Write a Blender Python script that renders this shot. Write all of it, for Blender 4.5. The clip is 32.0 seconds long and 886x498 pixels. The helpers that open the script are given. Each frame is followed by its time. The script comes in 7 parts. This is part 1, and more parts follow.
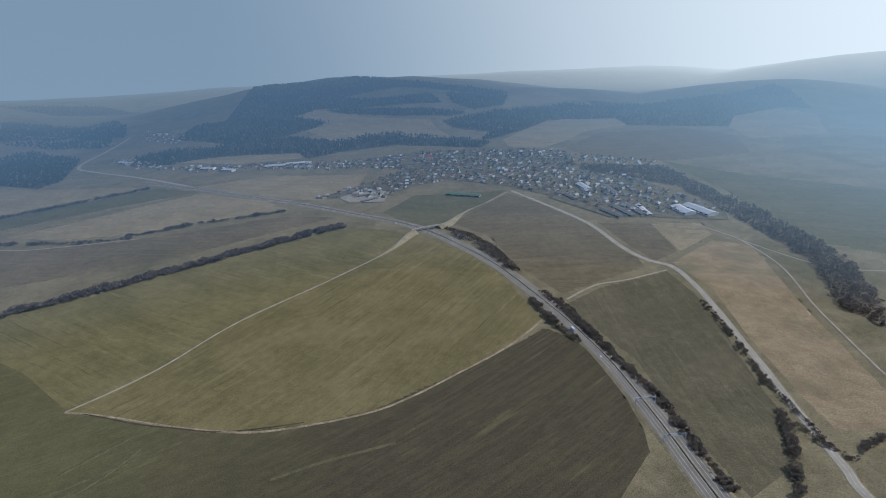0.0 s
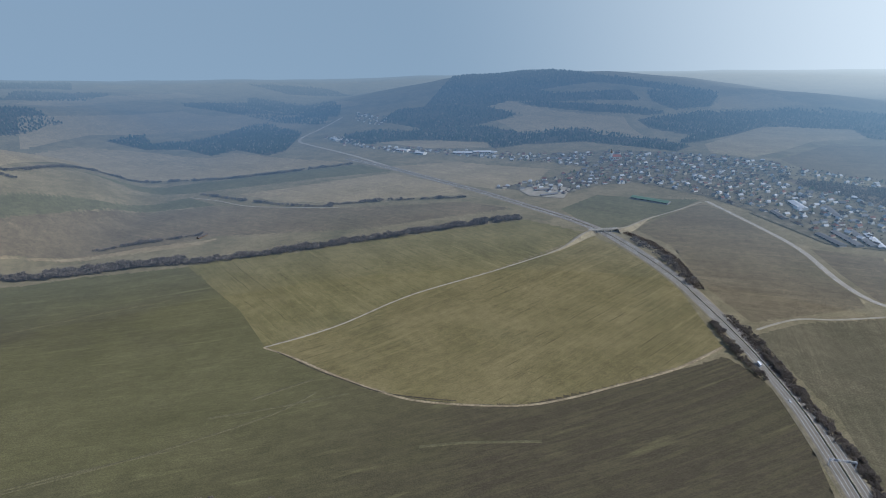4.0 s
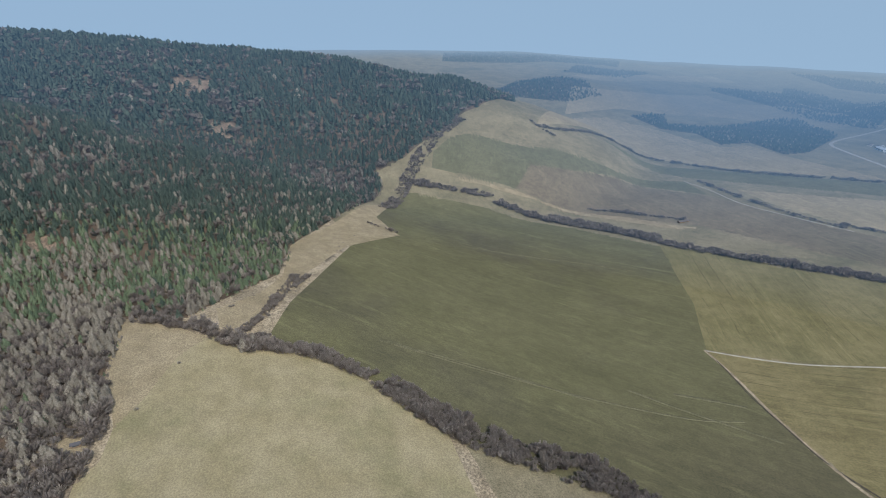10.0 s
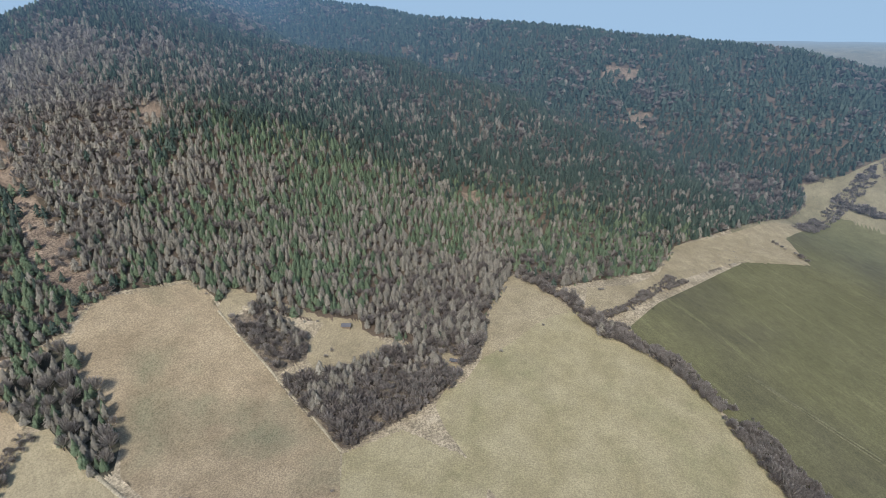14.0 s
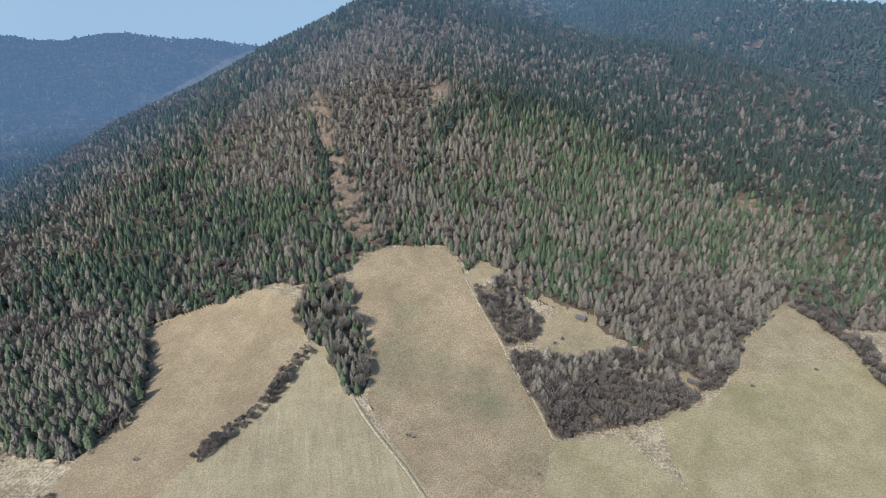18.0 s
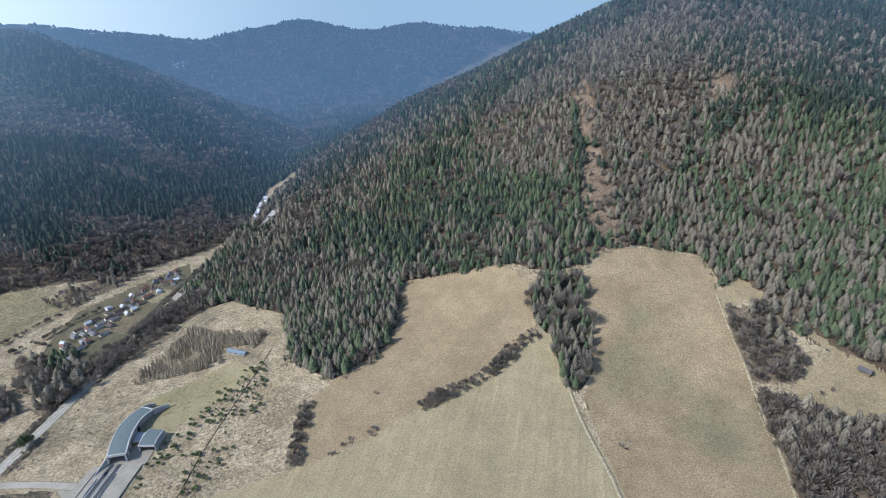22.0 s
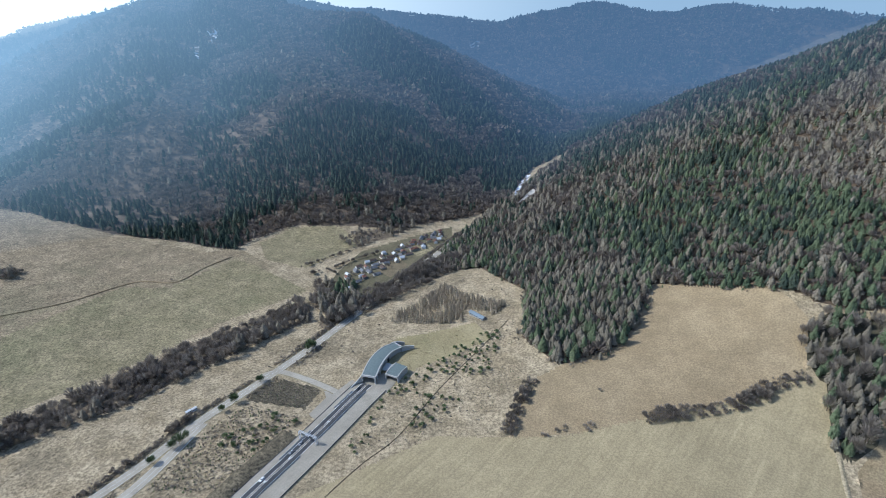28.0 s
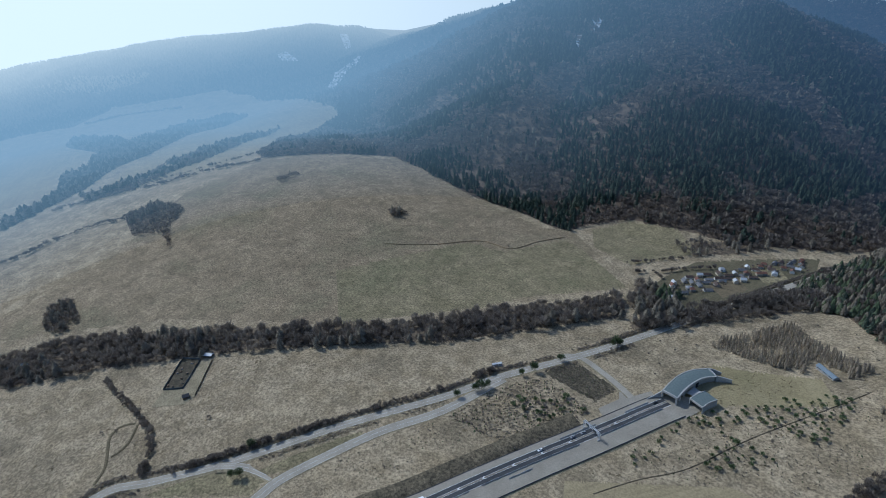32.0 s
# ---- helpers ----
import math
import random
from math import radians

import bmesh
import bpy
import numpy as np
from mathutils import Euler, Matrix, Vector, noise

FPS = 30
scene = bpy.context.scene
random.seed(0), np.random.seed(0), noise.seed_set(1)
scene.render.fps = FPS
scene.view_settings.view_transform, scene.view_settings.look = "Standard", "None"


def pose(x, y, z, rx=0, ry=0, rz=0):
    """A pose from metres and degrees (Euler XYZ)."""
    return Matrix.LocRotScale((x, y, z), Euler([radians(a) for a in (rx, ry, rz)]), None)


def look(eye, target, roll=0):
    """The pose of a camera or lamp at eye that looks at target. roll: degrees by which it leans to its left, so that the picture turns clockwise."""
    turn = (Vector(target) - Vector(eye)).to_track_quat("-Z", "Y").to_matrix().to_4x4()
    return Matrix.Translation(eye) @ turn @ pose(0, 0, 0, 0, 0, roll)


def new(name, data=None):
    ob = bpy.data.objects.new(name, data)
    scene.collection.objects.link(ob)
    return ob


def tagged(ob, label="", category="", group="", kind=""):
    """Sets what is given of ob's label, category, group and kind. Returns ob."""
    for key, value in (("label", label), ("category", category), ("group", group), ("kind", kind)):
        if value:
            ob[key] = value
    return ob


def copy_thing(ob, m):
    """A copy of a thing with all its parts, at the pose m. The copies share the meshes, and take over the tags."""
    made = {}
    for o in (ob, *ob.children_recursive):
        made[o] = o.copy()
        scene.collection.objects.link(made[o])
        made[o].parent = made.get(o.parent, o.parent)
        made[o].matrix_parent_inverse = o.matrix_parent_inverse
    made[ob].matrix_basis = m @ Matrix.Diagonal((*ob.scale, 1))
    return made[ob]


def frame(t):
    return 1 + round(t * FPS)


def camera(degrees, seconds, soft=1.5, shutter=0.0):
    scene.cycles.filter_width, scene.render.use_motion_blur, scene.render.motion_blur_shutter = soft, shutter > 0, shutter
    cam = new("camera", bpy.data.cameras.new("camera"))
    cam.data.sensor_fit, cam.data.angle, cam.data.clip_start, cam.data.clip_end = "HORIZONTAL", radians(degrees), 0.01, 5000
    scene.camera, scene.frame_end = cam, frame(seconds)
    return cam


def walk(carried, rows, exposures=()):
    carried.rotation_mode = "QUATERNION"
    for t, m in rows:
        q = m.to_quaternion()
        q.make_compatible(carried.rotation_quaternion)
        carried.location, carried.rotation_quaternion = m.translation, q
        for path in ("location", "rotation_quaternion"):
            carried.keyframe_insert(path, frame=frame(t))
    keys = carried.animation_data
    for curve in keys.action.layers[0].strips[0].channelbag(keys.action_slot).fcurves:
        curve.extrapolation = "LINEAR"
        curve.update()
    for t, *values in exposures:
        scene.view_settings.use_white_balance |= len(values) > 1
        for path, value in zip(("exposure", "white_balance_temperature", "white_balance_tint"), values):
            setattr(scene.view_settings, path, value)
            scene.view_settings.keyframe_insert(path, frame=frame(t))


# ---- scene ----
cam = camera(78.05, 32.0, soft=0.95)
PATH = [
    (0, 0.00, -21.61, -3.11),
    (0.5, 3.07, -21.56, -2.89),
    (1, 6.08, -21.49, -2.73),
    (1.5, 8.82, -21.42, -2.66),
    (2, 11.41, -21.37, -2.54),
    (2.5, 13.99, -21.38, -2.52),
    (3, 16.08, -21.38, -2.46),
    (3.5, 17.77, -21.35, -2.46),
    (5.5, 26.47, -21.58, -1.88),
    (6, 31.47, -21.27, -1.90),
    (6.5, 38.69, -21.44, -1.80),
    (7, 46.71, -21.33, -1.77),
    (7.5, 51.03, -21.35, -1.80),
    (8, 54.77, -21.30, -1.89),
    (8.5, 58.43, -21.24, -1.85),
    (9, 61.85, -21.24, -1.79),
    (9.5, 65.40, -21.25, -1.76),
    (10, 69.14, -21.27, -1.64),
    (10.5, 73.21, -21.30, -1.59),
    (11, 78.10, -21.24, -1.52),
    (11.5, 83.49, -21.22, -1.59),
    (12, 89.12, -21.22, -1.76),
    (12.5, 95.15, -21.20, -1.68),
    (13, 100.85, -21.18, -1.53),
    (13.5, 105.96, -21.13, -1.54),
    (14, 110.21, -21.10, -1.52),
    (14.5, 114.25, -21.09, -1.27),
    (15, 118.15, -21.19, -1.48),
    (15.5, 122.50, -21.21, -1.41),
    (17.5, 135.03, -21.54, -1.61),
    (18, 137.49, -21.64, -1.73),
    (18.5, 139.93, -21.72, -1.91),
    (19, 142.39, -21.81, -1.94),
    (19.5, 144.97, -21.88, -2.10),
    (20, 147.75, -21.97, -2.13),
    (20.5, 151.13, -21.94, -2.29),
    (21, 155.19, -21.96, -2.20),
    (21.5, 160.26, -21.88, -2.33),
    (22, 164.22, -21.88, -2.35),
    (22.5, 166.10, -21.92, -2.33),
    (23, 167.73, -21.98, -2.40),
    (23.5, 168.88, -22.07, -2.42),
    (24, 170.40, -22.15, -2.50),
    (24.5, 171.94, -22.25, -2.55),
    (26.5, 180.74, -22.54, -2.38),
    (27, 184.50, -22.50, -2.32),
    (27.5, 188.25, -22.46, -2.32),
    (28, 191.97, -22.43, -2.21),
    (28.5, 195.65, -22.42, -2.16),
    (29, 199.03, -22.38, -2.04),
    (29.5, 203.30, -22.36, -2.02),
    (30, 208.83, -22.36, -2.30),
    (30.5, 214.32, -22.26, -2.34),
    (31, 218.09, -22.23, -2.33),
    (31.5, 224.95, -22.07, -2.30),
    (32, 228.02, -22.07, -2.27),
]
EYE = 300.0
walk(cam, [(t, pose(0, 0, EYE, 0, 0, az) @ pose(0, 0, 0, 90 + tilt) @ pose(0, 0, 0, 0, 0, lean)) for t, az, tilt, lean in PATH],
     [(0, -0.1, 5950, 10), (3.5, 0.1, 5950, 10), (7, 0.3, 6050, 10), (12, 0.56, 5950, 10), (15, 0.68, 5950, 10), (19, 0.68, 5850, 9), (24, 0.66, 5650, 8), (28, 0.58, 5600, 7), (30, 0.34, 5400, 7), (32, -0.2, 5380, 6)])

# ---------------------------------------------------------------- daylight
SUN_AZ, SUN_EL = 276.0, 42.0
world = bpy.data.worlds.new("sky")
scene.world = world
world.use_nodes = True
wn = world.node_tree
sky = wn.nodes.new("ShaderNodeTexSky")
sky.sky_type = "NISHITA"
sky.sun_disc = False
sky.sun_elevation, sky.sun_rotation = radians(SUN_EL), radians(-SUN_AZ)
sky.altitude, sky.air_density, sky.dust_density, sky.ozone_density = 600, 1.0, 1.2, 3.0
wn.nodes["Background"].inputs["Strength"].default_value = 0.145
# just above the horizon the sky goes on level, as hazy as it is there
way = wn.nodes.new("ShaderNodeTexCoord")
cut = wn.nodes.new("ShaderNodeSeparateXYZ")
lift = wn.nodes.new("ShaderNodeMath")
lift.operation = "MULTIPLY_ADD"
lift.use_clamp = True
lift.inputs[1].default_value, lift.inputs[2].default_value = 0.8, 0.24
join = wn.nodes.new("ShaderNodeCombineXYZ")
wn.links.new(way.outputs["Generated"], cut.inputs[0])
wn.links.new(cut.outputs[2], lift.inputs[0])
for k in (0, 1):
    wn.links.new(cut.outputs[k], join.inputs[k])
wn.links.new(lift.outputs[0], join.inputs[2])
wn.links.new(join.outputs[0], sky.inputs["Vector"])
# a hazy band along the horizon, paler towards the sun
flat = wn.nodes.new("ShaderNodeVectorMath")
flat.operation = "DOT_PRODUCT"
flat.inputs[1].default_value = (-math.sin(radians(SUN_AZ)), math.cos(radians(SUN_AZ)), 0.25)
wn.links.new(way.outputs["Generated"], flat.inputs[0])
side = wn.nodes.new("ShaderNodeMapRange")
side.interpolation_type = "SMOOTHSTEP"
for k, v in (("From Min", -0.3), ("From Max", 1.05), ("To Min", 0.0), ("To Max", 1.0)):
    side.inputs[k].default_value = v
wn.links.new(flat.outputs["Value"], side.inputs["Value"])
pale = wn.nodes.new("ShaderNodeMix")
pale.data_type = "RGBA"
pale.inputs[6].default_value, pale.inputs[7].default_value = (1.62, 2.22, 2.78, 1), (7.0, 7.45, 7.4, 1)
wn.links.new(side.outputs[0], pale.inputs[0])
low = wn.nodes.new("ShaderNodeMapRange")
for k, v in (("From Min", 0.05), ("From Max", 0.6), ("To Min", 0.92), ("To Max", 0.0)):
    low.inputs[k].default_value = v
wn.links.new(cut.outputs[2], low.inputs["Value"])
hazy = wn.nodes.new("ShaderNodeMix")
hazy.data_type = "RGBA"
wn.links.new(low.outputs[0], hazy.inputs[0])
wn.links.new(sky.outputs[0], hazy.inputs[6])
wn.links.new(pale.outputs[2], hazy.inputs[7])
wn.links.new(hazy.outputs[2], wn.nodes["Background"].inputs[0])
sun = new("sun", bpy.data.lights.new("sun", "SUN"))
sun.data.energy, sun.data.angle, sun.data.color = 2.9, radians(0.6), (1.0, 0.95, 0.87)
sx, sy = -math.sin(radians(SUN_AZ)) * math.cos(radians(SUN_EL)), math.cos(radians(SUN_AZ)) * math.cos(radians(SUN_EL))
sun.matrix_world = look((sx * 500, sy * 500, math.sin(radians(SUN_EL)) * 500), (0, 0, 0))

# ---------------------------------------------------------------- materials


def nodes_of(name, rough=0.9):
    m = bpy.data.materials.new(name)
    m.use_nodes = True
    t = m.node_tree
    b = t.nodes["Principled BSDF"]
    b.inputs["Roughness"].default_value = rough
    b.inputs["Specular IOR Level"].default_value = 0.2
    return m, t, b


def noise_node(t, size, detail=4.0, rough=0.55, stretch=None, angle=0.0):
    """Noise whose features are about size metres across, in plan coordinates; angle is the bearing of its long axis."""
    geo = t.nodes.new("ShaderNodeNewGeometry")
    mp = t.nodes.new("ShaderNodeMapping")
    mp.vector_type = "TEXTURE"
    mp.inputs["Rotation"].default_value = (0, 0, radians(angle))
    mp.inputs["Scale"].default_value = tuple(1 / v for v in stretch) if stretch else (1, 1, 1)
    n = t.nodes.new("ShaderNodeTexNoise")
    n.inputs["Scale"].default_value = 1.0 / size
    n.inputs["Detail"].default_value = detail
    n.inputs["Roughness"].default_value = rough
    t.links.new(geo.outputs["Position"], mp.inputs[0])
    t.links.new(mp.outputs[0], n.inputs["Vector"])
    return n.outputs["Fac"]


def ramp(t, fac, lo, hi, a, b):
    r = t.nodes.new("ShaderNodeMapRange")
    r.inputs["From Min"].default_value, r.inputs["From Max"].default_value = lo, hi
    r.inputs["To Min"].default_value, r.inputs["To Max"].default_value = a, b
    t.links.new(fac, r.inputs["Value"])
    return r.outputs[0]


def blend(t, fac, a, b, mode="MIX"):
    m = t.nodes.new("ShaderNodeMix")
    m.data_type, m.blend_type = "RGBA", mode
    for value, slot in ((fac, 0), (a, 6), (b, 7)):
        if hasattr(value, "is_linked"):
            t.links.new(value, m.inputs[slot])
        elif slot:
            m.inputs[slot].default_value = (*value, 1)
        else:
            m.inputs[slot].default_value = value
    return m.outputs[2]


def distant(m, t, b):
    """Haze painted on as emission: the far backdrop and other far surfaces glow, more the farther they lie and the
    nearer to the sun's side.
    """
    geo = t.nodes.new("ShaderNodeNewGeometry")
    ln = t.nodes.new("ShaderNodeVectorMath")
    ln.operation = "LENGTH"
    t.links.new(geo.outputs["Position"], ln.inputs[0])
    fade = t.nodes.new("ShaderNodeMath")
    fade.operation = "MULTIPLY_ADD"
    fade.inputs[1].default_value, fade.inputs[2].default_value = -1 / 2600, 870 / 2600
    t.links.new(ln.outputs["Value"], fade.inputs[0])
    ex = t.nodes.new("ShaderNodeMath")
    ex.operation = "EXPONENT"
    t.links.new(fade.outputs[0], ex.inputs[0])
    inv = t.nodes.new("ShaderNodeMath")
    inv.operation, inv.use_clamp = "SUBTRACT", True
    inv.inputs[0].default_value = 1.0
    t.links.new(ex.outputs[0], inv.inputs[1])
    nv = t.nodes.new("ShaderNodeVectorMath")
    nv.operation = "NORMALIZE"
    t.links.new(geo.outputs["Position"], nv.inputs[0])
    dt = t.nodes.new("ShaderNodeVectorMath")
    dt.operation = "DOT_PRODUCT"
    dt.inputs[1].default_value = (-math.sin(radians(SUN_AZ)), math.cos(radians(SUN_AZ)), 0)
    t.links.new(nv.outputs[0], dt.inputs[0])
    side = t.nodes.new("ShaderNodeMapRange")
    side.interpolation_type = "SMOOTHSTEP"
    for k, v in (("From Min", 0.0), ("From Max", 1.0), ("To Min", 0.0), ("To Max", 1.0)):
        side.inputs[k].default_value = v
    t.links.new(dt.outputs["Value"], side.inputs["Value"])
    # painted haze is set thicker towards the south-east
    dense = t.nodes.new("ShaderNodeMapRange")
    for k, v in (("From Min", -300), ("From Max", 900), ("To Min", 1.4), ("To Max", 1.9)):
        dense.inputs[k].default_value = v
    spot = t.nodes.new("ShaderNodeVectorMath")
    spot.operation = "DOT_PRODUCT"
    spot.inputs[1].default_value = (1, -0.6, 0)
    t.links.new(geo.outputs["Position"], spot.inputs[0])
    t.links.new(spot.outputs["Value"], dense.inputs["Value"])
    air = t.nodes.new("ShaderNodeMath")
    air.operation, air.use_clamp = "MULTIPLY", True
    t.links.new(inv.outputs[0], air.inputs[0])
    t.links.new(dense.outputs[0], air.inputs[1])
    # the painted haze is thinned over the wooded ridge to the west
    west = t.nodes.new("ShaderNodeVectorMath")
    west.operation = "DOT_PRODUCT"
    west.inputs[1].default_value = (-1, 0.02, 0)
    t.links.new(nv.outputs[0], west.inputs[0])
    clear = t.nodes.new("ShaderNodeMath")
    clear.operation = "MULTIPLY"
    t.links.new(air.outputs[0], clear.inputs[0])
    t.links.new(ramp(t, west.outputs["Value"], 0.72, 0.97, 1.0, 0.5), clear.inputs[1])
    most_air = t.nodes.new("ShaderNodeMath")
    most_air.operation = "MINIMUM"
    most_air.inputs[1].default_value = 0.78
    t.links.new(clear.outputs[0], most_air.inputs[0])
    # over the last kilometres the painted haze turns to the sky's colour
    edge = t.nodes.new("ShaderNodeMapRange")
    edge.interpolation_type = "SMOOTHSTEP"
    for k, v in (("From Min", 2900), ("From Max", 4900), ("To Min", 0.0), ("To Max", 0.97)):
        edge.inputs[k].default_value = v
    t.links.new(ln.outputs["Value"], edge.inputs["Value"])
    grey = t.nodes.new("ShaderNodeMapRange")
    for k, v in (("From Min", 300), ("From Max", -1200), ("To Min", 0.0), ("To Max", 1.0)):
        grey.inputs[k].default_value = v
    t.links.new(spot.outputs["Value"], grey.inputs["Value"])
    # haze colours: bluer to the south, greyer north, paler towards the sun
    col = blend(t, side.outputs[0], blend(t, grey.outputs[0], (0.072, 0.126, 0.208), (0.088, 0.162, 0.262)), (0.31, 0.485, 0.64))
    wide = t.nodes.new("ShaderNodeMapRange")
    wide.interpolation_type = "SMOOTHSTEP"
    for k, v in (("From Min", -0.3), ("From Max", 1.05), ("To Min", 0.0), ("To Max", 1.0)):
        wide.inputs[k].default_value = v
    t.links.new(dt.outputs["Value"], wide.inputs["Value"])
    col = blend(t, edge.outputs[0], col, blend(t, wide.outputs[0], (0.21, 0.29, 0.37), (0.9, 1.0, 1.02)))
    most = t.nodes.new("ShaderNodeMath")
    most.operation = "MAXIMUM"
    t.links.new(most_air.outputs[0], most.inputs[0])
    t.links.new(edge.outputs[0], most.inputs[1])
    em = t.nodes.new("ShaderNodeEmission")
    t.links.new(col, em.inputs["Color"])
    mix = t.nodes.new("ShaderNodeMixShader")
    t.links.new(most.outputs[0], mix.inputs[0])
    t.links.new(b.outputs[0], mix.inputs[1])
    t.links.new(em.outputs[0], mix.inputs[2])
    t.links.new(mix.outputs[0], t.nodes["Material Output"].inputs["Surface"])


def ground_mat(name, c1, c2, patch=60, rows=None, c3=None, fine=3.0, bump=0.5, far=False, east=None, lumpy=0.28):
    """Soil, crop or grass: patches, fine grain and, where rows is a bearing, seed rows and wheel tracks along it; far
    adds painted haze.
    """
    m, t, b = nodes_of(name)
    col = blend(t, ramp(t, noise_node(t, patch, 5), 0.36, 0.64, 0, 1), c1, c2)
    if c3:
        col = blend(t, ramp(t, noise_node(t, patch * 3.1, 4, 0.6), 0.52, 0.7, 0, 0.85), col, c3)
    if east:
        geo = t.nodes.new("ShaderNodeNewGeometry")
        cut = t.nodes.new("ShaderNodeSeparateXYZ")
        t.links.new(geo.outputs["Position"], cut.inputs[0])
        wob = t.nodes.new("ShaderNodeMath")
        wob.operation = "MULTIPLY_ADD"
        wob.inputs[1].default_value = 160
        t.links.new(noise_node(t, 120, 4), wob.inputs[0])
        t.links.new(cut.outputs[0], wob.inputs[2])
        col = blend(t, ramp(t, wob.outputs[0], -330, -20, 0, 1), col, east)
    if rows is not None:
        for size, long_, lo, hi, most, shade in ((5, 0.025, 0.45, 0.6, 0.2, tuple(v * 1.3 for v in c2)), (2.2, 0.02, 0.5, 0.62, 0.2, tuple(v * 0.65 for v in c1)), (45, 0.12, 0.5, 0.66, 0.3, tuple(v * 0.72 for v in c1)), (13, 0.06, 0.6, 0.7, 0.45, tuple(v * 1.35 for v in c2))):
            col = blend(t, ramp(t, noise_node(t, size, 4, 0.6, (1, long_, 1), rows), lo, hi, 0, most), col, shade)
        # wheel tracks of the seed drill, worn away here and there
        geo = t.nodes.new("ShaderNodeNewGeometry")
        turn = t.nodes.new("ShaderNodeMapping")
        turn.vector_type = "TEXTURE"
        turn.inputs["Rotation"].default_value = (0, 0, radians(rows))
        t.links.new(geo.outputs["Position"], turn.inputs[0])
        across = t.nodes.new("ShaderNodeSeparateXYZ")
        t.links.new(turn.outputs[0], across.inputs[0])
        bend = t.nodes.new("ShaderNodeMath")
        bend.operation = "MULTIPLY_ADD"
        bend.inputs[1].default_value = 14
        t.links.new(noise_node(t, 140, 2), bend.inputs[0])
        t.links.new(across.outputs[0], bend.inputs[2])
        fold = t.nodes.new("ShaderNodeMath")
        fold.operation = "PINGPONG"
        fold.inputs[1].default_value = 11.0
        t.links.new(bend.outputs[0], fold.inputs[0])
        worn = ramp(t, noise_node(t, 55, 3), 0.48, 0.64, 0, 0.75 if name.startswith("crop_light") else 0.22)
        thin = t.nodes.new("ShaderNodeMath")
        thin.operation, thin.use_clamp = "MULTIPLY", True
        t.links.new(ramp(t, fold.outputs[0], 0.35, 0.9, 1, 0), thin.inputs[0])
        t.links.new(worn, thin.inputs[1])
        col = blend(t, thin.outputs[0], col, tuple(v * 0.55 for v in c1))
    rank = lumpy > 0.38
    grain = noise_node(t, fine * 0.75 if rank else fine * 0.5, 8, 0.75)
    col = blend(t, 1.0, col, blend(t, ramp(t, grain, 0.4, 0.6, 0, 1), (1 - lumpy * 1.15,) * 3, (1 + lumpy, 1 + lumpy * 0.97, 1 + lumpy * 0.9)), "MULTIPLY")
    blot = noise_node(t, fine * 4.5, 5, 0.7)
    col = blend(t, 1.0, col, blend(t, ramp(t, blot, 0.4, 0.62, 0, 1), (1 - lumpy * 0.4,) * 3, (1 + lumpy * 0.35,) * 3), "MULTIPLY")
    if rank:
        clump = noise_node(t, 8.0, 5, 0.7)
        col = blend(t, ramp(t, clump, 0.54, 0.64, 0, 0.6), col, tuple(v * 0.6 for v in c1))
    if name.startswith("snow"):
        col = blend(t, ramp(t, noise_node(t, 14, 5, 0.7), 0.46, 0.54, 0, 1), col, (0.11, 0.085, 0.06))
    t.links.new(col, b.inputs["Base Color"])
    bp = t.nodes.new("ShaderNodeBump")
    bp.inputs["Strength"].default_value, bp.inputs["Distance"].default_value = bump, 0.9
    t.links.new(grain, bp.inputs["Height"])
    t.links.new(bp.outputs[0], b.inputs["Normal"])
    if far:
        distant(m, t, b)
    return m


GROUND = {
    "dry_grass": ((0.27, 0.212, 0.13), (0.375, 0.301, 0.195), 22, None, (0.205, 0.165, 0.105)),
    "forest_floor": ((0.085, 0.062, 0.042), (0.14, 0.10, 0.066), 25, None, (0.07, 0.06, 0.035)),
    "scrub_floor": ((0.13, 0.10, 0.07), (0.19, 0.15, 0.10), 14, None, None),
    "cleared": ((0.17, 0.122, 0.082), (0.23, 0.17, 0.115), 14, None, (0.13, 0.095, 0.065)),
    "crop_light": ((0.158, 0.131, 0.055), (0.202, 0.164, 0.074), 80, 148, (0.10, 0.096, 0.043)),
    "crop_light_cross": ((0.15, 0.13, 0.053), (0.192, 0.161, 0.072), 60, 57, (0.098, 0.094, 0.042)),
    "crop_dark": ((0.108, 0.099, 0.044), (0.132, 0.119, 0.055), 90, 132, (0.078, 0.068, 0.042)),
    "conifer_floor": ((0.05, 0.046, 0.03), (0.075, 0.066, 0.042), 20, None, None),
    "beech_floor": ((0.125, 0.094, 0.068), (0.175, 0.134, 0.096), 22, None, (0.10, 0.078, 0.055)),
    "pasture": ((0.26, 0.213, 0.112), (0.315, 0.26, 0.146), 30, None, (0.21, 0.183, 0.09)),
    "hay": ((0.25, 0.197, 0.112), (0.308, 0.245, 0.144), 30, None, None),
    "meadow_brown": ((0.25, 0.186, 0.108), (0.32, 0.243, 0.145), 35, None, (0.165, 0.15, 0.085)),
    "meadow_tan": ((0.268, 0.2, 0.115), (0.325, 0.247, 0.145), 40, None, (0.25, 0.19, 0.11)),
    "crop_tan": ((0.295, 0.236, 0.135), (0.345, 0.279, 0.162), 70, 150, (0.24, 0.197, 0.10)),
    "meadow_dome": ((0.225, 0.175, 0.108), (0.29, 0.228, 0.144), 35, None, (0.18, 0.158, 0.092)),
    "crop_dome": ((0.205, 0.172, 0.096), (0.255, 0.212, 0.124), 30, None, (0.175, 0.16, 0.085)),
    "scrub_ground": ((0.085, 0.072, 0.048), (0.14, 0.115, 0.075), 10, None, None),
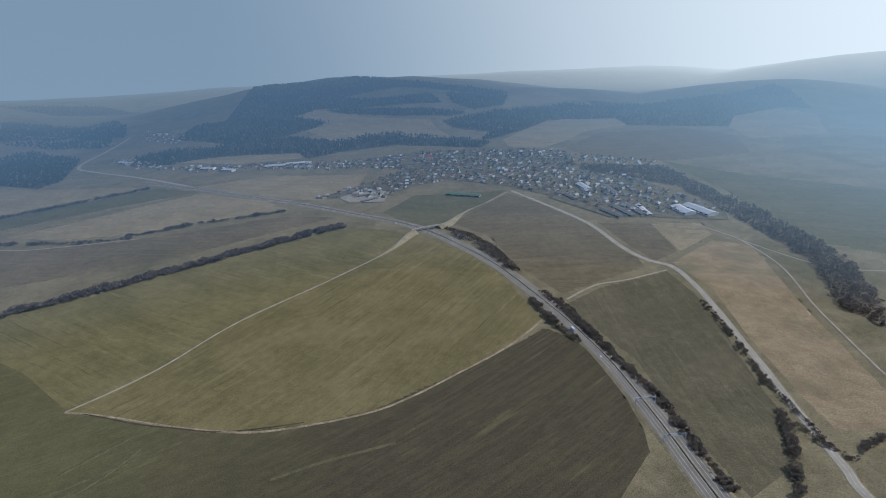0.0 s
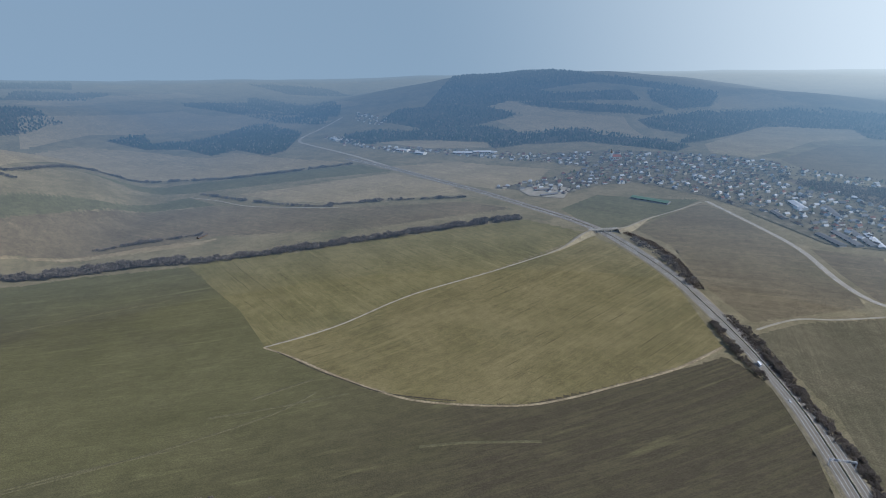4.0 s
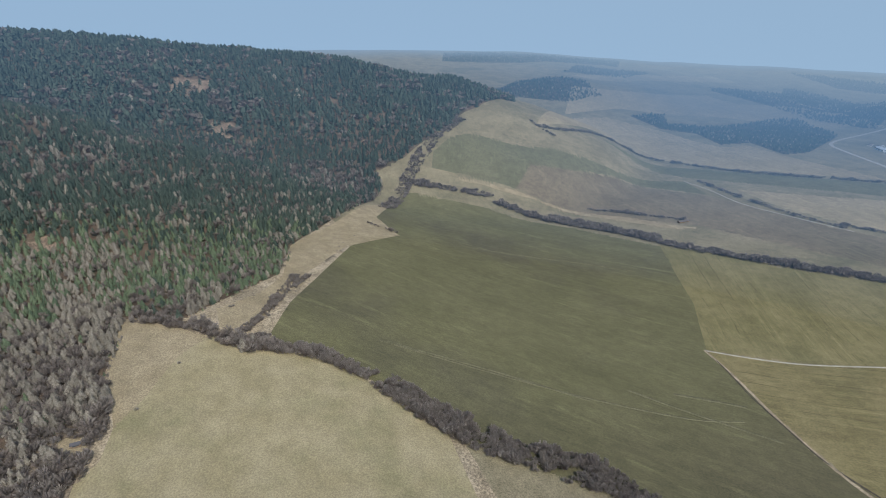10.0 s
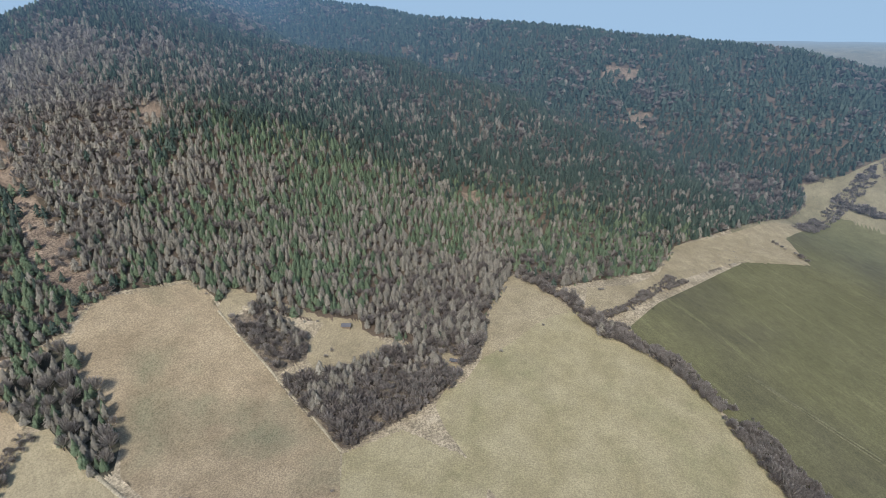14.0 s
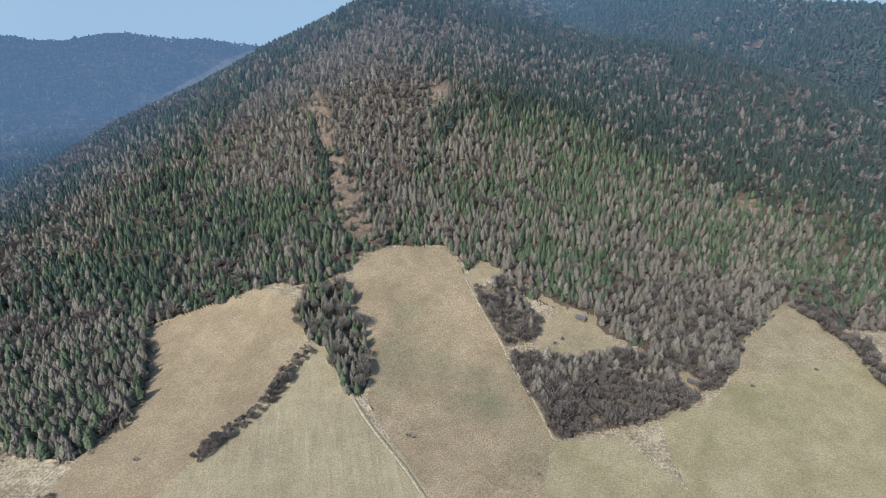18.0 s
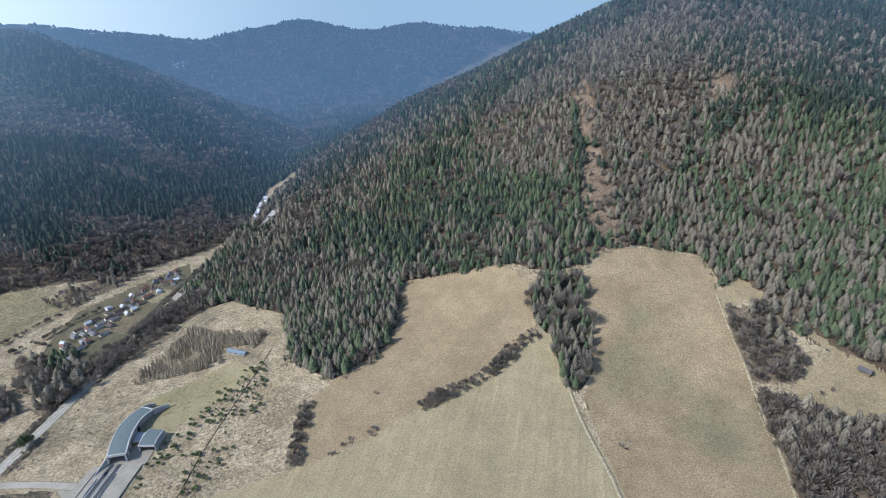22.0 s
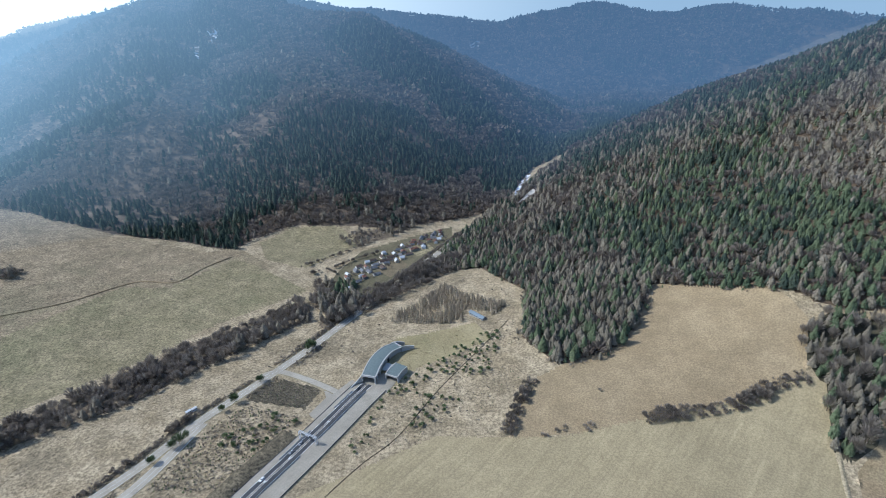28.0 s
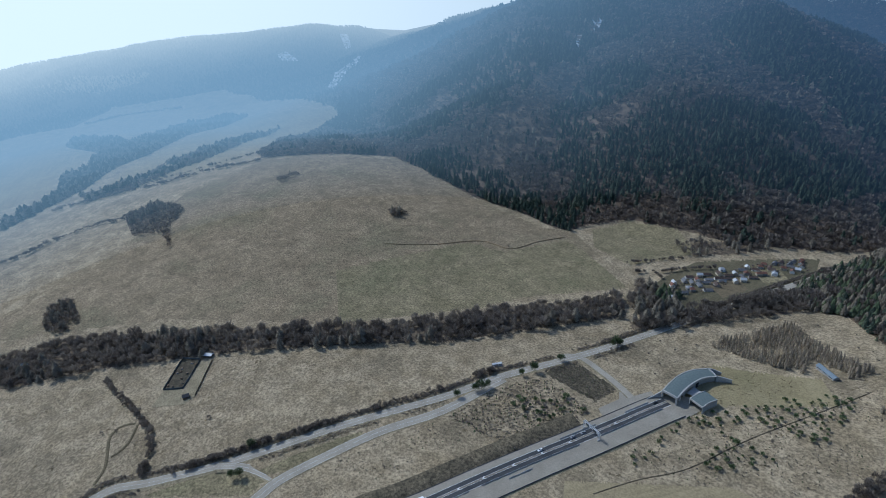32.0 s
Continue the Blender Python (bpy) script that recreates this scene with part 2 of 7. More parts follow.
    "crop_far_green": ((0.115, 0.108, 0.055), (0.145, 0.132, 0.07), 90, 70, None),
    "ploughed": ((0.148, 0.116, 0.07), (0.187, 0.148, 0.09), 100, 80, (0.115, 0.097, 0.055)),
    "ploughed_light": ((0.14, 0.112, 0.067), (0.178, 0.143, 0.085), 100, 87, (0.13, 0.115, 0.06)),
    "crop_tan_far": ((0.25, 0.2, 0.115), (0.31, 0.25, 0.148), 90, 75, None),
    "crop_d": ((0.115, 0.10, 0.058), (0.145, 0.122, 0.072), 60, 178, (0.10, 0.09, 0.05)),
    "plain_ground": ((0.17, 0.142, 0.08), (0.235, 0.195, 0.114), 60, None, (0.125, 0.112, 0.06)),
    "snow": ((0.75, 0.78, 0.82), (0.85, 0.87, 0.9), 10, None, None),
    "worn_crop": ((0.112, 0.102, 0.053), (0.138, 0.122, 0.067), 7, None, (0.098, 0.09, 0.045)),
    "worn_grass": ((0.27, 0.222, 0.14), (0.33, 0.275, 0.18), 12, None, None),
    "rock_cut": ((0.38, 0.36, 0.32), (0.5, 0.47, 0.42), 8, None, None),
}
LUMPY = {"dry_grass": 0.4, "meadow_dome": 0.42, "crop_dome": 0.4, "meadow_tan": 0.22, "pasture": 0.19, "crop_tan": 0.17, "scrub_ground": 0.5, "scrub_floor": 0.4, "cleared": 0.5, "hay": 0.26, "meadow_brown": 0.27, "crop_dark": 0.2, "crop_light": 0.24, "crop_light_cross": 0.24}
EAST = {"crop_dark": (0.074, 0.06, 0.036)}
MAT = {k: ground_mat(k, a, b, size, rows, c3, east=EAST.get(k), lumpy=LUMPY.get(k, 0.28)) for k, (a, b, size, rows, c3) in GROUND.items()}
# the same covers with haze painted on as glow, for far ground
HAZED = {k: ground_mat(k + "_hazed", a, b, size, rows, c3, far=True, lumpy=LUMPY.get(k, 0.28)) for k, (a, b, size, rows, c3) in GROUND.items()}
# ---------------------------------------------------------------- terrain
EYE_Z = 300.0


def polar(az, r):
    """Plan position from a bearing (degrees to the left of +y) and a distance."""
    return -math.sin(radians(az)) * r, math.cos(radians(az)) * r


def smooth(a, b, x):
    s = np.clip((x - a) / (b - a), 0, 1)
    return s * s * (3 - 2 * s)


def lattice(ix, iy, seed):
    h = np.sin(ix * 127.1 + iy * 311.7 + seed * 74.7) * 43758.5453
    return h - np.floor(h)


def wavy(x, y, size, seed=0):
    """Smooth value noise between -1 and 1."""
    u, v = x / size, y / size
    iu, iv = np.floor(u), np.floor(v)
    fu, fv = u - iu, v - iv
    fu, fv = fu * fu * (3 - 2 * fu), fv * fv * (3 - 2 * fv)
    a = lattice(iu, iv, seed) * (1 - fu) + lattice(iu + 1, iv, seed) * fu
    b = lattice(iu, iv + 1, seed) * (1 - fu) + lattice(iu + 1, iv + 1, seed) * fu
    return (a * (1 - fv) + b * fv) * 2 - 1


# crests: flank slope, roundness, then bearing, distance and height along the ridge line
RIDGES = [
    (0.50, 90, [(140, 1330, 388), (134, 1900, 430), (128, 2600, 470)]),          # wooded mountain
    (0.40, 60, [(138, 1330, 372), (115, 1330, 245), (99, 1200, 120), (88, 1080, 40)]),
    (0.42, 60, [(128, 2300, 440), (122, 2100, 415), (108, 2000, 340), (88.5, 1900, 278), (79, 1850, 232), (73.5, 1850, 196), (69, 1900, 172), (64.5, 2050, 112), (61.5, 2200, 10)]),
    (0.55, 60, [(250, 2800, 20), (234, 2600, 170), (221, 2300, 350), (210, 1900, 400), (200, 1750, 345), (187, 1650, 135), (178, 1550, 45)]),
    (0.40, 60, [(208, 1850, 375), (204, 1300, 175), (202, 930, 40)]),
    (0.40, 60, [(216, 1950, 375), (219, 1350, 160), (223, 1050, 50)]),
    (0.42, 50, [(196, 1700, 260), (193, 1300, 120), (190, 980, 30)]),
    (0.40, 90, [(210, 3000, 470), (203, 3000, 405), (199, 3000, 368), (194, 3000, 322), (190, 3050, 306), (185.8, 3150, 288), (181, 3050, 335), (177.3, 3000, 368), (172, 3000, 306), (169.5, 3000, 288), (165.3, 3000, 322), (160, 3000, 288), (154, 3000, 240), (140, 3100, 250)]),
    (0.26, 150, [(284, 4300, 130), (265, 4300, 160), (252.7, 4200, 290), (239.8, 4000, 345), (230.7, 4000, 285), (222.5, 3600, 375), (214, 3000, 400)]),
    (0.16, 160, [(22, 3300, -20), (15, 3350, 62), (9.4, 3400, 78), (3, 3350, 68), (355, 3200, 4), (347, 3150, -24), (340, 3150, -60), (332, 3200, -20), (328.5, 3200, 4), (324.5, 3200, -90)]),
    (0.16, 200, [(312, 4400, 150), (321, 4400, 60)]),
    (0.22, 120, [(66, 2500, 20), (57.6, 3300, 70), (53, 3300, 20)]),
    (0.12, 200, [(92, 4500, 260), (75, 4500, 215), (63, 4600, 175), (48, 4600, 75), (30, 4600, 0), (10, 4700, -20), (-20, 4700, -20)]),
]


def height(x, y):
    """Ground level at plan positions (arrays)."""
    x, y = np.asarray(x, float), np.asarray(y, float)
    r = np.hypot(x, y)
    base = -92 * smooth(-260, 620, y + 0.12 * x)
    base = base + 22 * smooth(-250, -620, x) * smooth(500, 0, y) + 42 * smooth(-250, -640, y) * smooth(150, -150, x)
    cx, cy = polar(238, 1180)
    base = base + 62 * np.exp(-(((x - cx) / 430) ** 2 + ((y - cy) / 430) ** 2))
    base = base + 5 * wavy(x, y, 420, 3) * smooth(250, 600, r)
    top = base
    for slope, round_, line in RIDGES:
        best = np.full(x.shape, -1e9)
        pts = [(*polar(a, d), z) for a, d, z in line]
        for (x0, y0, z0), (x1, y1, z1) in zip(pts, pts[1:]):
            dx, dy = x1 - x0, y1 - y0
            s = np.clip(((x - x0) * dx + (y - y0) * dy) / (dx * dx + dy * dy), 0, 1)
            d = np.hypot(x - x0 - s * dx, y - y0 - s * dy)
            best = np.maximum(best, z0 + s * (z1 - z0) - slope * (np.sqrt(d * d + round_ * round_) - round_))
        rough = 16 * wavy(x, y, 330, 7) + 9 * wavy(x, y, 150, 8)
        best = best + rough * smooth(0, 90, best - base) * (slope / 0.45)
        k = 30.0
        h = np.clip(0.5 + 0.5 * (best - top) / k, 0, 1)
        top = top * (1 - h) + best * h + k * h * (1 - h) * 0.6
    return top

# ---------------------------------------------------------------- plan, metres
PLAN = {
    "field": [
        ("crop_light_a", "crop_light", [(-444, 523), (-387, 608), (-318, 743), (-205, 874), (-91, 1036), (-62, 1099), (-3, 1035), (53, 957), (98, 856), (127, 739), (138, 699), (82, 635), (8, 574), (-42, 532), (-86, 503), (-149, 482), (-212, 471), (-272, 479), (-332, 495), (-391, 513)]),
        ("crop_light_b", "crop_light_cross", [(-446, 526), (-490, 555), (-611, 647), (-787, 751), (-686, 840), (-615, 867), (-480, 972), (-336, 1067), (-204, 1158), (-69, 1109), (-92, 1043), (-207, 879), (-319, 747), (-389, 611)]),
        ("crop_dark", "crop_dark", [(-442, 525), (-559, 620), (-778, 751), (-925, 659), (-1072, 513), (-1147, 354), (-1083, 290), (-969, 235), (-878, 249), (-811, 153), (-688, 81), (-618, 37), (-552, 8), (-507, 36), (-461, 90), (-405, 126), (-345, 165), (-297, 215), (-268, 253), (-222, 273), (-294, 257), (20, 180), (100, 300), (168, 387), (187, 411), (195, 448), (196, 510), (190, 589), (167, 643), (138, 673), (97, 639), (40, 597), (-38, 540), (-88, 501), (-170, 478), (-249, 471), (-305, 483), (-394, 511), (-436, 524)]),
        ("pasture_near", "pasture", [(-567, -53), (-543, -32), (-520, 6), (-509, 41), (-475, 78), (-446, 95), (-409, 114), (-390, 124), (-366, 140), (-60, 120), (-20, 20), (-40, -120), (-292, -71), (-307, -91), (-321, -103), (-343, -128), (-366, -146), (-384, -145), (-406, -131), (-441, -126), (-494, -99), (-530, -81)]),
        ("meadow_triangle", "hay", [(-614, -139), (-602, -105), (-572, -67), (-560, -54), (-530, -81), (-472, -107), (-441, -126), (-497, -135), (-566, -146)]),
        ("meadow_strip", "hay", [(-618, -44), (-648, 4), (-694, 37), (-807, 61), (-903, 131), (-1047, 231), (-1112, 313), (-985, 240), (-880, 254), (-808, 145), (-740, 97), (-661, 40), (-590, 5), (-563, -20), (-576, -42)]),
        ("meadow_brown", "meadow_brown", [(-280, -458), (-296, -466), (-334, -480), (-400, -437), (-404, -413), (-386, -381), (-356, -308), (-294, -199), (-244, -170), (-150, -60), (-110, -120), (-184, -219), (-213, -335), (-236, -359), (-257, -416)]),
        ("meadow_left", "meadow_tan", [(-111, -544), (-129, -538), (-207, -512), (-224, -469), (-207, -417), (-179, -404), (-131, -384), (-84, -363), (-41, -350), (22, -335), (30, -352), (10, -404), (-12, -423), (-71, -456), (-109, -548)]),
        ("crop_tan", "crop_tan", [(-208, -416), (-219, -409), (-204, -349), (-197, -267), (-184, -219), (-110, -120), (-60, -60), (60, -90), (166, -256), (129, -289), (82, -330), (25, -336), (-17, -342), (-82, -368), (-148, -390), (-209, -418)]),
        ("crop_small", "pasture", [(-291, -195), (-330, -162), (-321, -104), (-299, -80), (-130, -60), (-150, -50), (-241, -170)]),
        ("dome_base", "meadow_dome", [(564, -511), (532, -571), (446, -662), (374, -618), (374, -539), (468, -443)]),
        ("dome_meadow", "meadow_dome", [(858, -683), (969, -594), (1091, -504), (1050, -310), (929, -185), (862, -82), (860, 6), (782, 14), (638, -139), (468, -264), (381, -396), (366, -458), (424, -506), (460, -530), (433, -631), (599, -639)]),
        ("dome_green", "crop_dome", [(574, -329), (550, -408), (513, -512), (458, -528), (427, -622), (378, -605), (288, -553), (361, -452), (381, -396), (468, -264)]),
        ("hamlet_meadow", "crop_dome", [(423, -686), (394, -742), (324, -753), (274, -712), (319, -615), (385, -631)]),
        ("verge_dark", "scrub_ground", [(255, -363), (236, -381), (194, -372), (198, -345), (252, -348)]),
        ("junction_green", "crop_dome", [(347, -98), (338, -127), (330, -152), (313, -191), (312, -168), (319, -136), (329, -117)]),
        ("junction_green_b", "crop_dome", [(393, -36), (375, -78), (362, -90), (341, -106), (330, -108), (326, -93)]),
        ("far_pale", "crop_tan_far", [(3638, -429), (3584, -622), (3265, -914), (3168, -836), (3195, -629)]),
        ("verge_mid", "dry_grass", [(250, -344), (192, -331), (209, -255), (290, -242), (272, -289)]),
        ("apron_grass", "pasture", [(165, -397), (151, -462), (74, -497), (53, -465), (116, -416), (134, -381)]),
        ("plain_far_b", "crop_far_green", [(-1465, 1101), (-1080, 1413), (-839, 1590), (-689, 1530), (-893, 1393), (-1168, 1188)]),
        ("plain_far_c", "crop_tan_far", [(-2522, 1707), (-2249, 2358), (-1503, 2368), (-1521, 2291), (-1844, 2075), (-2115, 1695), (-2066, 1371)]),
        ("village_field_a", "crop_tan_far", [(-717, 1589), (-527, 1708), (-220, 1648), (-233, 1509), (-303, 1376), (-425, 1420)]),
        ("village_field_b", "crop_far_green", [(-139, 1257), (-68, 1389), (176, 1388), (17, 1161), (-53, 1130)]),
        ("village_field_c", "ploughed_light", [(23, 1154), (173, 1364), (253, 1241), (307, 1090), (346, 906), (345, 856), (184, 774), (135, 884), (93, 1065)]),
        ("field_d", "crop_d", [(180, 736), (246, 785), (373, 832), (382, 747), (370, 618), (353, 509), (346, 438), (303, 380), (247, 344), (240, 445), (236, 578)]),
        ("field_e", "meadow_brown", [(396, 865), (510, 959), (565, 922), (515, 695), (484, 498), (432, 432), (384, 436), (390, 517), (398, 629), (416, 762)]),
        ("field_f", "ploughed", [(332, 1088), (433, 1069), (426, 913), (371, 877), (346, 984)]),
        ("field_g", "crop_tan_far", [(433, 1069), (532, 1054), (524, 988), (431, 913)]),
        ("river_field", "crop_far_green", [(666, 1604), (827, 1402), (1041, 1218), (761, 856), (657, 954), (695, 1261)]),
        ("hill_field_a", "crop_tan_far", [(-644, 2554), (-559, 2655), (-470, 2590), (-307, 2515), (-28, 2456), (-4, 2349), (61, 2185), (-74, 2188), (-169, 2287), (-282, 2252), (-388, 2189), (-554, 2354), (-447, 2439)]),
        ("hill_field_b", "crop_tan_far", [(249, 2074), (460, 2396), (574, 2470), (783, 2413), (775, 2238), (595, 2165), (462, 1974), (361, 1874), (252, 1932)]),
        ("hill_field_c", "crop_tan_far", [(-977, 1986), (-849, 2032), (-708, 2055), (-515, 2044), (-486, 1956), (-701, 1897)]),
        ("hill_field_d", "ploughed_light", [(435, 1853), (623, 2106), (864, 2112), (943, 2144), (1049, 1920), (967, 1659), (682, 1601), (471, 1700)]),
        ("hill_field_e", "crop_tan_far", [(1213, 2246), (1412, 2279), (1492, 2153), (1358, 1879), (1079, 1864), (1110, 2084)]),
        ("hill_field_f", "crop_tan_far", [(182, 2582), (322, 2662), (396, 2907), (574, 3006), (736, 2814), (587, 2776), (406, 2690)]),
        ("plain_green", "crop_far_green", [(-1229, 445), (-1289, 473), (-1351, 541), (-1372, 599), (-1331, 826), (-1134, 1151), (-1007, 1106), (-1202, 979), (-1236, 721), (-1141, 630)]),
        ("plain_brown", "ploughed", [(-1235, 724), (-1194, 972), (-1000, 1097), (-698, 1137), (-369, 1250), (-245, 1229), (-529, 1027), (-839, 911), (-1141, 630)]),
        ("plain_tan", "crop_tan_far", [(-1007, 1205), (-680, 1510), (-466, 1410), (-390, 1317), (-705, 1178), (-861, 1169)]),
        ("plain_far_a", "crop_tan_far", [(-1431, 850), (-2006, 1303), (-2001, 1538), (-1755, 1617), (-1445, 1612), (-1414, 1712), (-1217, 1669), (-895, 1615), (-1042, 1490), (-1225, 1357), (-1598, 1205)]),
        ("far_strip_a", "crop_tan_far", [(-2234, 2009), (-1905, 2639), (-1436, 2422), (-1833, 2148)]),
        ("far_strip_b", "crop_tan_far", [(-2956, 1980), (-2785, 2939), (-2562, 2915), (-2701, 2042)]),
        ("far_strip_c", "crop_tan_far", [(-2203, 2704), (-1674, 3034), (-1353, 2701), (-2013, 2677)]),
        ("far_strip_d", "crop_tan_far", [(-1996, 2546), (-1731, 2653), (-1365, 2374), (-1752, 2403)]),
        ("plain_pale", "hay", [(-1200, 445), (-1135, 628), (-953, 809), (-828, 898), (-851, 848), (-1101, 656)]),
        ("east_field_a", "crop_tan_far", [(2034, -107), (2502, -203), (2322, -334), (2083, -284), (1884, -323), (1714, -239), (1664, -191), (1515, -155), (1490, -53)]),
        ("east_field_b", "crop_tan_far", [(1302, -201), (1483, -301), (1601, -393), (1864, -604), (2111, -886), (1858, -972), (1633, -1022), (1284, -597), (1178, -440), (1234, -280)]),
        ("east_field_c", "crop_tan_far", [(3470, -412), (3427, -585), (3263, -898), (3178, -839), (3326, -534)]),
        ("hamlet_ground", "crop_d", [(269, -534), (271, -613), (264, -684), (212, -741), (154, -800), (140, -724), (171, -643), (199, -580), (227, -499)]),
        ("garden_a", "ploughed", [(236, -636), (211, -674), (185, -642), (198, -602)]),
        ("garden_b", "crop_dome", [(201, -700), (183, -730), (161, -704), (178, -672)]),
    ],
    "wood": [
        ("forest_main", "mix", [(31, -1000), (75, -908), (115, -813), (148, -699), (132, -634), (86, -633), (50, -588), (24, -557), (23, -466), (-12, -425), (-39, -433), (-73, -455), (-107, -546), (-155, -526), (-207, -508), (-218, -502), (-235, -484), (-262, -472), (-289, -470), (-318, -480), (-354, -479), (-335, -481), (-353, -473), (-403, -441), (-406, -415), (-399, -397), (-422, -378), (-423, -337), (-440, -290), (-444, -259), (-450, -231), (-445, -195), (-450, -166), (-482, -147), (-548, -140), (-602, -140), (-624, -138), (-600, -84), (-633, -45), (-702, 33), (-806, 60), (-925, 134), (-1071, 241), (-1180, 307), (-1231, 304), (-1270, 389), (-1347, 478), (-1412, 568), (-1489, 636), (-1560, 740), (-1700, 920), (-1880, 1020), (-2080, 1010), (-2000, 800), (-2400, -200), (-2500, -1500), (-1500, -2400), (-700, -2000), (-350, -1600), (-150, -1300), (0, -1050)]),
        ("forest_valley", "far", [(841, -676), (744, -660), (637, -648), (551, -657), (445, -646), (440, -692), (397, -748), (324, -753), (246, -766), (192, -809), (116, -854), (71, -939), (44, -1095), (-23, -1163), (-121, -1148), (-150, -1500), (-400, -2000), (-700, -2300), (-1300, -2700), (-1500, -3200), (300, -3700), (1500, -3300), (2600, -2500), (2300, -1800), (1750, -1080), (1577, -984), (1460, -716), (1136, -499), (896, -684), (841, -672)]),
        ("scrub_a", "bare", [(-384, -372), (-422, -365), (-418, -328), (-404, -295), (-385, -288), (-356, -303)]),
        ("scrub_b", "bare", [(-351, -297), (-371, -264), (-404, -235), (-426, -222), (-458, -186), (-513, -166), (-609, -146), (-515, -154), (-507, -139), (-440, -128), (-430, -137), (-373, -147), (-294, -195)]),
        ("scrub_c", "bare", [(-618, -144), (-609, -106), (-592, -56), (-560, -33), (-548, -13), (-525, 21), (-515, -6), (-541, -38), (-573, -64)]),
        ("tongue", "mixed", [(-241, -474), (-275, -461), (-275, -436), (-260, -406), (-242, -363), (-213, -342), (-204, -349), (-215, -412), (-207, -452)]),
        ("larch_plot", "larch", [(168, -491), (148, -534), (123, -588), (84, -550), (43, -527), (46, -511), (80, -495), (122, -492)]),
        ("riverside", "bare", [(668, 26), (731, 20), (713, -34), (614, -131), (512, -219), (422, -306), (362, -423), (321, -473), (282, -529), (254, -492), (305, -411), (354, -326), (427, -251), (519, -157), (599, -67)]),
        ("riverside_b", "bare", [(177, -607), (156, -645), (131, -675), (106, -664), (134, -611), (177, -552), (204, -508), (220, -481), (242, -472), (236, -524), (211, -571)]),
        ("copse_a", "bare", [(1054, -200), (1051, -258), (958, -272), (914, -233), (828, -204), (894, -213), (940, -183)]),
        ("copse_b", "bare", [(770, -26), (817, -49), (806, -71), (735, -63), (724, -42)]),
        ("river_wood", "bare", [(383, 1625), (639, 1536), (672, 1216), (695, 980), (684, 828), (620, 674), (581, 624), (562, 681), (616, 825), (620, 1024), (601, 1329), (436, 1508)]),
        ("hill_wood_a", "mixed", [(-1098, 2327), (-1084, 2514), (-950, 2537), (-1010, 3090), (-1147, 4185), (-890, 4357), (-431, 3437), (-151, 3203), (391, 2983), (322, 2902), (-206, 3044), (-456, 2879), (-363, 2811), (-25, 2910), (29, 2727), (-188, 2694), (-347, 2661), (-559, 2655), (-644, 2554), (-475, 2461), (-554, 2354), (-635, 2290), (-791, 2262), (-847, 2221)]),
        ("hill_wood_b", "mixed", [(-811, 2253), (-587, 2285), (-413, 2206), (-283, 2267), (-169, 2295), (-29, 2222), (125, 2137), (203, 2040), (152, 1943), (12, 2014), (-159, 2098), (-366, 2032), (-463, 1938), (-517, 2051), (-708, 2055), (-852, 2040), (-958, 1943), (-1111, 1964), (-1175, 2137), (-1065, 2192), (-880, 2183)]),
        ("hill_wood_c", "mixed", [(22, 2429), (286, 2584), (637, 2749), (846, 2620), (812, 2429), (494, 2444), (367, 2271), (233, 2119), (165, 2090), (224, 2239), (67, 2337)]),
        ("hill_wood_d", "mixed", [(753, 2769), (1086, 2697), (1381, 2585), (1584, 2625), (1593, 2509), (1516, 2225), (1417, 2287), (1216, 2254), (1118, 2098), (950, 2161), (782, 2245), (790, 2437)]),
        ("hill_wood_e", "mixed", [(-502, 2631), (-346, 2651), (-53, 2624), (153, 2546), (74, 2502), (-180, 2517), (-443, 2587)]),
        ("hill_wood_f", "mixed", [(62, 2919), (384, 2932), (326, 2696), (183, 2602), (83, 2717)]),
        ("left_wood_a", "spruce", [(-1710, 2145), (-1510, 2175), (-1325, 1980), (-1281, 1816), (-1300, 1730), (-1438, 1771)]),
        ("left_wood_b", "mixed", [(-2303, 2980), (-1550, 2797), (-1381, 2461), (-1817, 2669), (-2149, 2759)]),
        ("plain_wood_a", "spruce", [(-2008, 1664), (-1975, 1833), (-1828, 1721), (-1717, 1927), (-1749, 2176), (-1748, 2367), (-1401, 2154), (-1244, 1784), (-1258, 1690), (-1455, 1764), (-1476, 1647), (-1660, 1717), (-1779, 1640)]),
        ("left_hill", "mixed", [(-1657, 780), (-2585, 1284), (-2803, 1535), (-2760, 1750), (-2656, 1870), (-2333, 1749), (-2248, 1506), (-2352, 1272), (-2184, 1126)]),
        ("plain_wood_b", "mixed", [(-2379, 2500), (-2053, 2849), (-1472, 2543), (-1387, 2339), (-1658, 2393), (-1993, 2490)]),
        ("far_wood_a", "spruce", [(-2448, 2550), (-2089, 3026), (-1780, 2943), (-1955, 2749), (-2179, 2499)]),
        ("far_wood_b", "spruce", [(-3907, 1534), (-3744, 2024), (-3414, 2266), (-3476, 1803), (-3612, 1407)]),
        ("far_wood_c", "mixed", [(-2347, 3037), (-1698, 3009), (-1421, 2562), (-1802, 2699), (-2096, 2706)]),
        ("far_wood_d", "mixed", [(-2599, 3403), (-2092, 3563), (-1786, 3428), (-2182, 3253)]),
        ("plain_wood_c", "mixed", [(-3264, 2239), (-2929, 2571), (-2780, 2263), (-3045, 2008)]),
        ("plain_wood_d", "mixed", [(-4036, 1589), (-3964, 1934), (-3722, 2274), (-3499, 2773), (-3197, 2525), (-3540, 1975), (-3551, 1542), (-3692, 1442)]),
